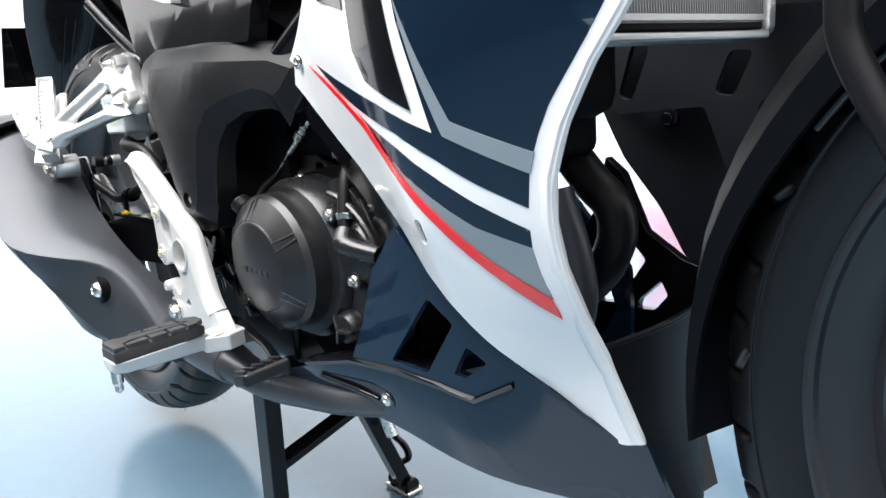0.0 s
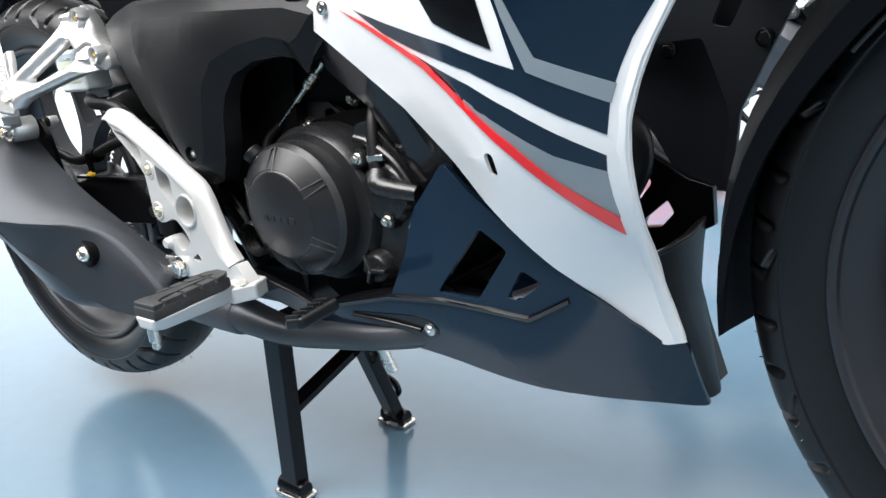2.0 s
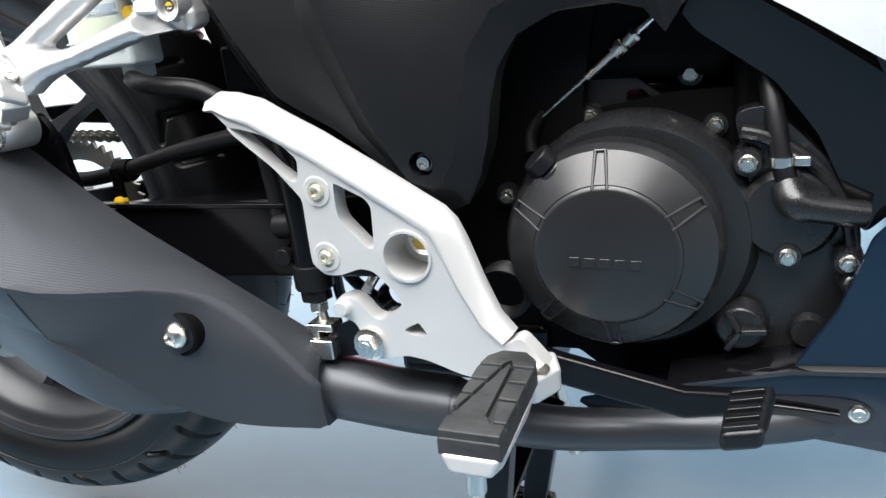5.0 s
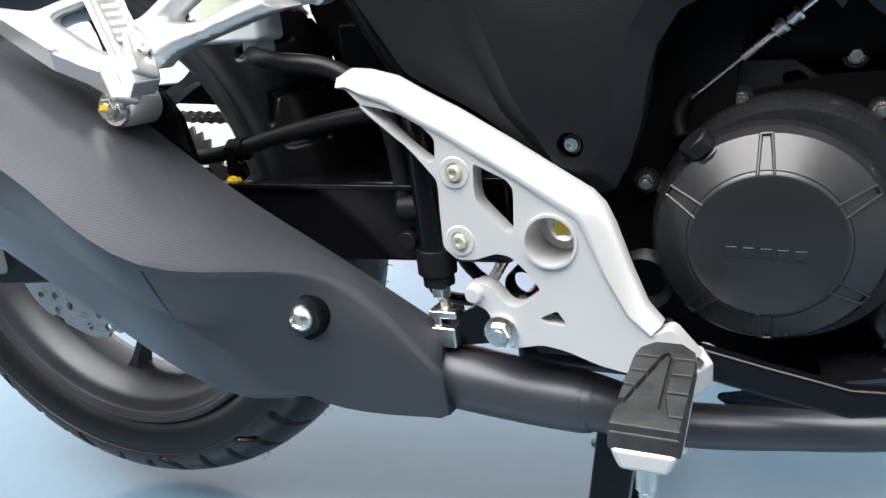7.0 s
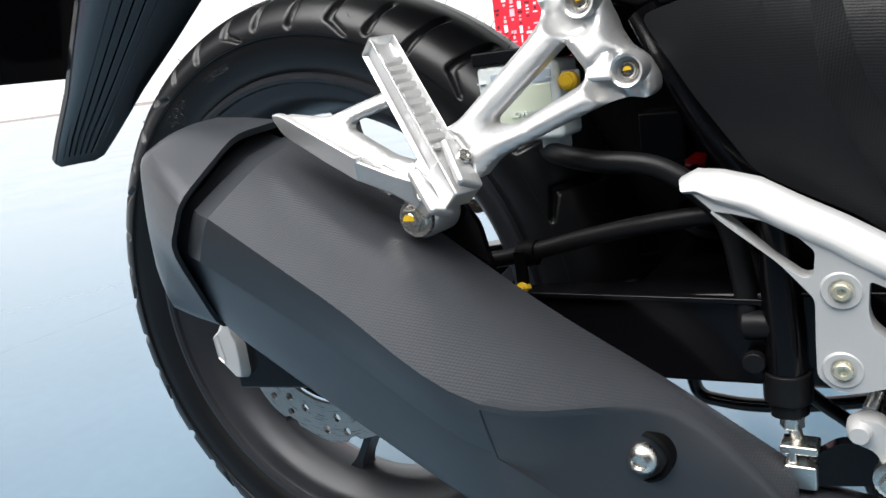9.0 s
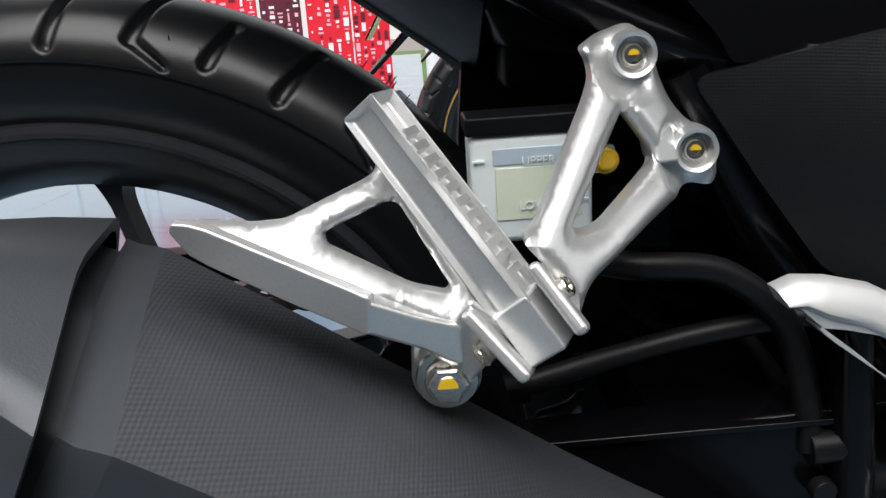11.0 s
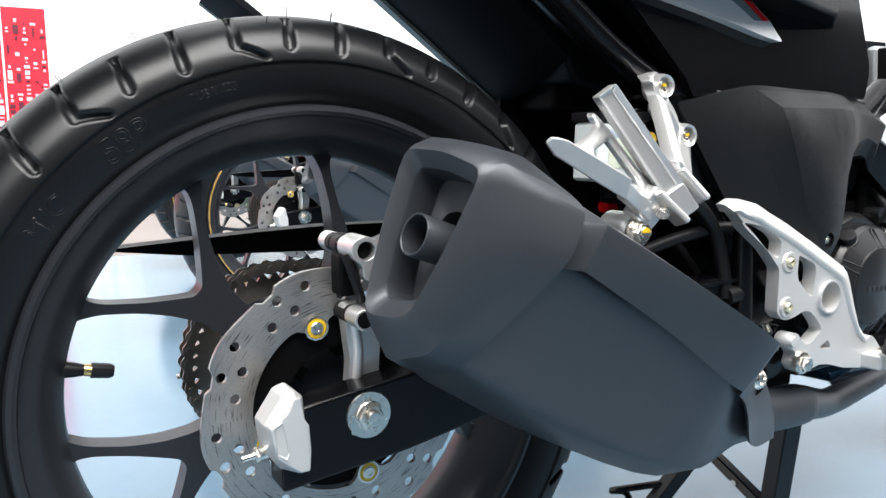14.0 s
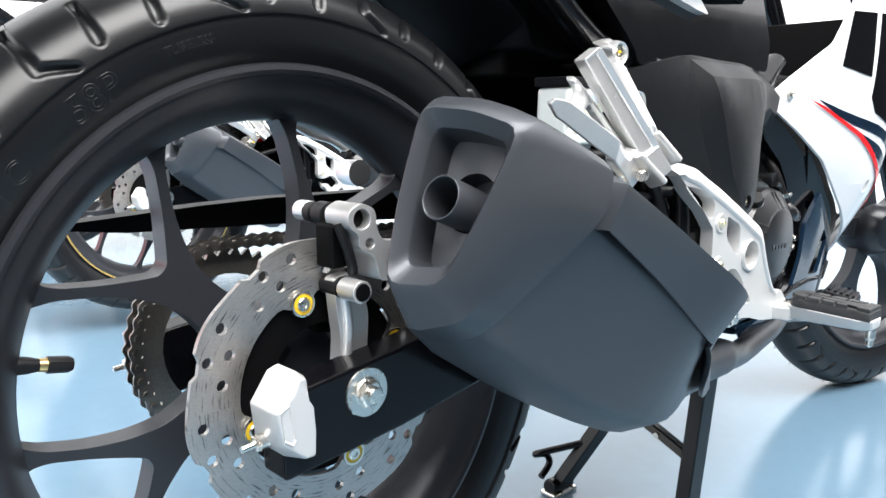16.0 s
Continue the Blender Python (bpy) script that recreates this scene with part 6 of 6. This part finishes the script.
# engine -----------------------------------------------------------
# case sits deep behind the cover; that shade is put into its near-black colour
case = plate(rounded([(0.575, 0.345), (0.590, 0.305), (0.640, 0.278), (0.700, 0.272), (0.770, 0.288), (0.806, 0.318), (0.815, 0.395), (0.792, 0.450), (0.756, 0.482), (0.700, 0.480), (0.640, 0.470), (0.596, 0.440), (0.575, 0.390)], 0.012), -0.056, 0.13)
engine = part("engine", case, DARK_AND_SHADE, bike, "satin black engine with a round clutch cover", bevel=0.006, angle=40)
CX, CZ = 0.665, 0.389
skirt = bmesh.new()
lathe([(0.0001, -0.055), (0.082, -0.055), (0.082, -0.084), (0.076, -0.094), (0.0001, -0.094)], (CX + 0.008, 0, CZ), 64, bm=skirt)
part("cover_skirt", skirt, ENGINE, engine)
cov = lathe([(0.070, -0.080), (0.0695, -0.112), (0.066, -0.1185), (0.0625, -0.121), (0.047, -0.1315), (0.0462, -0.1312), (0.0448, -0.1326), (0.0428, -0.1334), (0.0001, -0.1344)], (CX, 0, CZ), 96)
part("clutch_cover", cov, ENGINE, engine, "satin black clutch cover with six short ribs", angle=24)
for a in (93, 30, -33, -88, -132, 152):
    c, s = math.cos(radians(a)), math.sin(radians(a))
    t1 = Vector((-s, 0, c))
    p, q = Vector((CX + 0.044 * c, -0.1325, CZ + 0.044 * s)), Vector((CX + 0.066 * c, -0.1195, CZ + 0.066 * s))
    for k in (-1, 1):
        part("rib", tube([p + t1 * 0.0045 * k, q + t1 * 0.0030 * k], 0.0011, n=8, smooth_path=False), ENGINE, engine)
    part("rib", tube([q + t1 * 0.0034, q - t1 * 0.0034], 0.0011, n=8, smooth_path=False), ENGINE, engine)
for i in range(5):
    part("maker_mark", box(CX - 0.0195 + 0.0096 * i, -0.1345, CZ - 0.003 - 0.0004 * i, 0.0066, 0.0009, 0.0062), ENGINE, engine, bevel=0.0005)
neck = bmesh.new()
tube([(0.640, -0.105, 0.428), (0.626, -0.112, 0.443)], 0.012, bm=neck, smooth_path=False)
part("filler_neck", neck, ENGINE, engine, bevel=0.002)
part("filler_cap", tube([(0.626, -0.112, 0.443), (0.619, -0.115, 0.451)], 0.0105, smooth_path=False), HOSE, engine, bevel=0.002)
case2 = plate(rounded([(0.736, 0.470), (0.756, 0.474), (0.790, 0.440), (0.812, 0.395), (0.812, 0.330), (0.780, 0.300), (0.735, 0.290), (0.742, 0.340), (0.752, 0.390), (0.744, 0.440)], 0.008), -0.084, 0.02)
part("right_case", case2, ENGINE, engine, bevel=0.004)
part("case_flange", tube([(0.741, -0.088, 0.458), (0.760, -0.088, 0.452), (0.787, -0.088, 0.432), (0.805, -0.088, 0.395), (0.806, -0.088, 0.335), (0.784, -0.088, 0.306)], 0.0042, 10), ENGINE, engine)
pump = lathe([(0.0001, -0.070), (0.030, -0.070), (0.030, -0.088), (0.026, -0.093), (0.0001, -0.095)], (0.770, 0, 0.405), 40)
part("water_pump", pump, ENGINE, engine)
part("pump_elbow", tube([(0.768, -0.094, 0.426), (0.773, -0.101, 0.416), (0.786, -0.100, 0.412), (0.812, -0.094, 0.407)], [0.0092, 0.0108, 0.0088, 0.0084], 18), ENGINE, engine)
part("pump_hose", tube([(0.755, -0.066, 0.492), (0.759, -0.080, 0.470), (0.764, -0.090, 0.444), (0.768, -0.094, 0.428)], 0.0066, 16), HOSE, engine)
part("hose_clamp", lathe([(0.0078, -0.0030), (0.0078, 0.0030)], (0.765, -0.091, 0.440), 20, axis="z"), ZINC, engine)
part("clamp_ear", box(0.776, -0.096, 0.441, 0.009, 0.005, 0.006), ZINC, engine, bevel=0.001)
for x, y, z in ((0.7706, -0.0932, 0.3789), (0.7246, -0.0560, 0.4570), (0.6428, -0.0560, 0.4658), (0.7456, -0.0924, 0.4393), (0.6300, -0.0420, 0.4800), (0.805, -0.094, 0.376), (0.809, -0.092, 0.362), (0.7082, -0.0500, 0.4908), (0.5761, -0.030, 0.4571), (0.5843, -0.069, 0.4124)):
    stem = lathe([(0.008, -0.002), (0.0095, 0.004), (0.0095, 0.03)], (x, y, z), 20)
    part("bolt_boss", stem, ENGINE, engine)
    bolt(engine, (x, y - 0.002, z), 0.0048, 0.0050, flange=1.22, name="engine_bolt")
arm = plate(rounded([(0.6486, 0.5025), (0.6616, 0.4981), (0.6762, 0.4876), (0.6905, 0.4763), (0.7154, 0.4667), (0.7296, 0.4598), (0.7279, 0.4483), (0.7146, 0.4503), (0.7045, 0.4598), (0.6807, 0.4598), (0.6584, 0.4615), (0.6444, 0.4585), (0.6329, 0.4598), (0.6306, 0.4693), (0.6373, 0.4799), (0.6429, 0.4903)], 0.004), -0.053, 0.009, [rounded([(0.6669, 0.4816), (0.6772, 0.4835), (0.6892, 0.4698), (0.6864, 0.4669), (0.6672, 0.4691)], 0.003)])
part("cable_bracket", arm, ENGINE, engine, "black clutch cable bracket", bevel=0.002)
part("clutch_cable", tube([(0.607, -0.068, 0.464), (0.645, -0.065, 0.495)], 0.0012, 8), ZINC, engine, "bare steel clutch cable")
part("cable_adjuster", tube([(0.643, -0.065, 0.493), (0.690, -0.060, 0.532)], 0.0026, 10), ZINC, engine)
for k in (0.45, 0.62):
    c = Vector((0.643, -0.065, 0.493)).lerp(Vector((0.690, -0.060, 0.532)), k)
    bolt(engine, c, 0.0056, 0.005, axis=(0.05, 0, 0.04), flange=1.0, name="adjuster_nut", mat=ZINC)
part("cable_boot", tube([(0.690, -0.060, 0.532), (0.73, -0.06, 0.56), (0.77, -0.05, 0.60)], 0.005), HOSE, engine)
part("clutch_lever", tube([(0.611, -0.062, 0.470), (0.606, -0.076, 0.458), (0.610, -0.088, 0.446)], 0.005), DARK_AND_SHADE, engine)
drain = lathe([(0.0001, -0.098), (0.014, -0.098), (0.018, -0.090), (0.019, -0.06)], (0.744, 0, 0.328), 28)
part("oil_filter_cap", drain, ENGINE, engine, bevel=0.002)
for a in range(0, 360, 120):
    part("cap_fin", bar((0.744, -0.100, 0.328), (0.744 + 0.016 * math.cos(radians(a)), -0.097, 0.328 + 0.016 * math.sin(radians(a))), 0.010, 0.004), ENGINE, engine, bevel=0.001)
part("sump_plug", lathe([(0.0001, -0.092), (0.010, -0.092), (0.012, -0.085), (0.012, -0.06)], (0.785, 0, 0.325), 20), ENGINE, engine)
for i in range(3):
    part("boot_ring", lathe([(0.018, -0.003), (0.0205, 0), (0.018, 0.003), (0.015, 0)], (0.589, -0.100 - 0.006 * i, 0.353), 28, closed=True), HOSE, engine)
# sump and cylinder blocks carry the same painted shade
part("sump", plate(rounded([(0.60, 0.31), (0.66, 0.262), (0.76, 0.262), (0.81, 0.31)], 0.01), -0.060, 0.12), DARK_AND_SHADE, engine, bevel=0.004)
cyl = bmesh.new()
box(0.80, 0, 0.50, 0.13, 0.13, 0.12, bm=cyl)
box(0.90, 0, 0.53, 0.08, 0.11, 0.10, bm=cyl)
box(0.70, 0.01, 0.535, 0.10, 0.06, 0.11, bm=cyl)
part("cylinder", cyl, DARK_AND_SHADE, engine, bevel=0.01)

part("stand_mount", box(0.545, 0.0, 0.283, 0.130, 0.13, 0.055), FRAME, bike, "black cross member that carries the centre stand", bevel=0.008)
# centre stand -----------------------------------------------------
st = bmesh.new()
bar((0.574, -0.100, 0.240), (0.545, -0.093, 0.012), 0.020, 0.030, bm=st)
bar((0.585, 0.010, 0.190), (0.538, 0.103, 0.014), 0.018, 0.026, bm=st)
tube([(0.578, -0.10, 0.240), (0.590, 0.10, 0.240)], 0.014, bm=st, smooth_path=False)
stand = part("centre_stand", st, FRAME, bike, "black welded centre stand resting on the floor", bevel=0.002)
a, b = Vector((0.553, -0.095, 0.115)), Vector((0.566, 0.040, 0.165))
part("brace", bar(a, b, 0.012, 0.020), FRAME, stand, bevel=0.002)
for t in (0.35, 0.75):
    p = a.lerp(b, t)
    part("brace_hole", lathe([(0.0001, -0.0125), (0.004, -0.0125), (0.004, 0.0)], (p.x, p.y, p.z), 12, axis="x"), ZINC, stand)
for y, x in ((-0.095, 0.545), (0.105, 0.537)):
    foot = tube([(x - 0.022, y, 0.014), (x + 0.022, y, 0.012)], 0.012, smooth_path=False)
    part("foot", foot, FRAME, stand, bevel=0.003)
    part("foot_plate", box(x, y, 0.004, 0.052, 0.028, 0.006), ZINC, stand, bevel=0.002)
part("side_stand", tube([(0.324, 0.100, 0.290), (0.327, 0.100, 0.250), (0.334, 0.100, 0.235), (0.350, 0.100, 0.231), (0.386, 0.100, 0.230), (0.440, 0.100, 0.238), (0.540, 0.100, 0.262)], 0.0065), FRAME, bike, "folded black side stand")
part("stand_spring", tube([(0.58, 0.03, 0.22), (0.60, 0.05, 0.12)], 0.008), ZINC, stand)
part("stand_arm", tube([(0.560, 0.060, 0.088), (0.500, 0.115, 0.068), (0.5245, 0.12, 0.058), (0.533, 0.12, 0.041), (0.512, 0.118, 0.027)], 0.005), FRAME, stand)

# ---------------------------------------------------------------- true the drawing
REAR, FRONT_END = {rear_wheel, *rear_wheel.children_recursive}, {"front_wheel", "fork_leg", "front_mudguard", "mudguard_edge"}
STRAIGHT = {"swingarm", "chain", "chain_guard", "sprocket", "brake_caliper", "stand_mount"}
EXACT = {"muffler", "heel_plate", "footrest", "footrest_clevis", "pillion_bracket", "far_pillion_bracket", "far_fairing", "gusset", "radiator_hose", "chin_cowl", "centre_stand", "side_stand", "front_brake_hose", "tail_band", "tail_cowl", "exhaust_pipe", "under_tray", "chain_guard", "inner_mudguard", "rear_mudguard"}


def kind_of(ob):
    """The name of the part of the motorcycle that a piece belongs to."""
    while ob.parent and ob.parent != bike:
        ob = ob.parent
    return ob.name.split(".")[0]


for ob in bike.children_recursive:
    kind = kind_of(ob)
    if ob.type != "MESH" or kind in EXACT or ob.data.users > 1:
        continue
    ax, az = (FX, FZ) if kind in FRONT_END else (RX, RZ)
    for v in ob.data.vertices:
        x, y, z = v.co
        if ob in REAR or kind in FRONT_END:
            v.co = (ax + 1.05 * (x - ax), 1.05 * y, az + 1.05 * (z - az))
            continue
        flank = max(-1.0, min(1.0, y / 0.08))
        out = flank * (0.012 if kind in STRAIGHT else 0.0151 + 0.0496 * z - 0.043 * x)
        v.co = (x + 0.003, y + out, z - 0.004)

# ---------------------------------------------------------------- more motorcycles behind
GOLD = material("gold_rim_tape", (0.62, 0.40, 0.12), 0.3, metal=0.7, vary=0.05)
STRIPES = {}
for kind, cx, cz, out in (("rear_wheel", RX, RZ, 0.0556), ("front_wheel", FX, FZ, 0.0442)):
    ring = lathe([(0.2335, -out), (0.2375, -out + 0.001), (0.2375, -out + 0.003), (0.2335, -out + 0.003)], (cx, 0, cz), 96, closed=True)
    finish(ring)
    STRIPES[kind] = bpy.data.meshes.new("rim_stripe")
    ring.to_mesh(STRIPES[kind])
    ring.free()
    STRIPES[kind].materials.append(GOLD)
for place, words in (((1.05, 1.52, 0), "white and black motorcycle of the same model parked alongside"), ((1.20, 2.80, 0), "third motorcycle of the same model parked further behind")):
    other = copy_thing(bike, Matrix.Translation(place))
    tagged(other, words, "motorcycle", "parked motorcycles")
    for o in other.children_recursive:
        if o.name.split(".")[0] == "rim":
            stripe = new("rim_stripe", STRIPES[o.parent.name.split(".")[0]])
            stripe.parent, stripe.matrix_parent_inverse = o.parent, o.matrix_parent_inverse
            tagged(stripe, "thin gold stripe round the rim")
tagged(bike, group="parked motorcycles")

# red event boards behind, with white panels and rows of bars for their lettering
BOARD_RED = material("printed_red_board", (0.72, 0.010, 0.028), 0.45, vary=0.12, scale=8, big=2)
BOARD_DARK = material("printed_dark_red", (0.10, 0.006, 0.02), 0.5, vary=0.2, scale=8, big=2)
BOARD_PINK = material("printed_pale_panel", (0.80, 0.42, 0.47), 0.5, vary=0.2, scale=5, big=3)
POST = material("white_post_paint", (0.78, 0.80, 0.84), 0.4, vary=0.05)


def banner(x, w, mat, columns, words):
    """A standing board with columns of small unreadable print and a few pale panels."""
    ob = part("banner", box(x, 4.0, 0.79, w, 0.03, 0.90), mat, None, bevel=0.004)
    for side in (-1, 1):
        part("leg", box(x + side * (w / 2 - 0.02), 4.0, 0.17, 0.025, 0.025, 0.34), POST, ob)
    tagged(ob, words, "banner", "event boards")
    rnd = random.Random(int(100 * (x + 5)))
    tones = {tone: bmesh.new() for tone in (POST, BOARD_PINK, BOARD_DARK)}
    step = w / columns
    for c in range(columns):
        z = 0.36 + rnd.uniform(0, 0.05)
        while z < 1.18:
            tall = rnd.choice((0.008, 0.010, 0.014, 0.014, 0.020, 0.045))
            box(x - w / 2 + step * (c + 0.5), 3.983, z + tall / 2, step * rnd.uniform(0.15, 0.7), 0.004, tall, bm=tones[rnd.choice((POST, BOARD_PINK, BOARD_PINK, BOARD_DARK))])
            z += tall + rnd.choice((0.008, 0.012, 0.012, 0.06))
    for tone, bars in tones.items():
        tagged(part("lettering", bars, tone, ob), "rows of small unreadable print", kind="stuff")
    return ob


for x, w, mat, n, words in ((-1.62, 0.42, BOARD_RED, 8, "tall red board with pale unreadable lettering"), (-1.18, 0.40, BOARD_RED, 8, "tall red board with pale unreadable lettering"),
                            (-0.80, 0.30, BOARD_RED, 6, "tall red board with white and dark printing"), (-0.52, 0.22, BOARD_DARK, 5, "dark red board with pale columns of print"),
                            (-0.26, 0.24, BOARD_RED, 5, "red board with columns of white marks"), (-0.03, 0.20, BOARD_RED, 5, "red board with columns of white marks")):
    banner(x, w, mat, n, words)
tagged(part("post", tube([(0.30, 4.0, 0), (0.30, 4.0, 2.6)], 0.04, 20, smooth_path=False), POST), "tall white canopy post behind the motorcycles", "post")

# lawn and a parked car beyond the paving
LAWN = material("mown_grass", (0.075, 0.13, 0.03), 0.9, bump=0.8, scale=40, vary=0.5, big=1.5)
bm = bmesh.new()
bmesh.ops.create_grid(bm, x_segments=8, y_segments=4, size=1, matrix=Matrix.Translation((20, 21.3, -0.03)) @ Matrix.Diagonal((40, 15, 1, 1)))
tagged(part("lawn", bm, LAWN), "mown green lawn beyond the paving", "lawn", kind="structure")
CAR_PAINT = material("silver_car_paint", (0.62, 0.64, 0.66), 0.25, metal=0.3, coat=0.6, vary=0.03)
CAR_GLASS = material("tinted_car_glass", (0.01, 0.012, 0.014), 0.06, spec=0.6, vary=0.05)
car = new("car")
car.location = (3.0, 8.0, 0)
tagged(car, "silver estate car with roof rails parked on the grass", "car")
HULL = [(0.95, 0.35), (5.15, 0.35), (5.25, 0.62), (5.05, 0.82), (4.10, 0.98), (3.95, 1.02), (1.02, 1.02), (0.92, 0.70)]
CABIN = [(1.05, 1.02), (3.95, 1.02), (3.15, 1.48), (2.60, 1.56), (1.60, 1.55), (1.25, 1.46)]
part("body", rings([[(x + k * 0.03, y, z) for x, z in HULL] for y, k in ((7.16, 1), (7.10, 0), (8.90, 0), (8.84, 1))]), CAR_PAINT, car, bevel=0.04, angle=40)
part("cabin", rings([[(2.4 + (x - 2.4) * k, y, z) for x, z in CABIN] for y, k in ((7.24, 1.0), (8.76, 1.0))]), CAR_PAINT, car, bevel=0.06, angle=40)
for poly in ([(1.25, 1.08), (2.28, 1.08), (2.28, 1.42), (1.62, 1.43), (1.38, 1.36)], [(2.36, 1.08), (3.62, 1.08), (3.08, 1.40), (2.36, 1.42)]):
    part("side_window", plate(rounded(poly, 0.04), 7.225, 0.01), CAR_GLASS, car)
for y in (7.34, 8.66):
    part("roof_rail", tube([(1.40, y, 1.54), (1.48, y, 1.60), (2.55, y, 1.62), (2.72, y, 1.55)], 0.018, 10), FRAME, car)
for x in (1.75, 4.35):
    for y in (7.12, 8.68):
        tyre_part = part("wheel", lathe([(0.20, 0.0), (0.30, 0.0), (0.33, 0.03), (0.33, 0.17), (0.30, 0.20), (0.20, 0.20)], (x, y, 0.33), 40), RUBBER, car)
        part("rim", lathe([(0.0001, 0.02), (0.16, 0.03), (0.205, 0.01), (0.205, 0.19), (0.0001, 0.18)], (x, y, 0.33), 32), CAST, tyre_part)
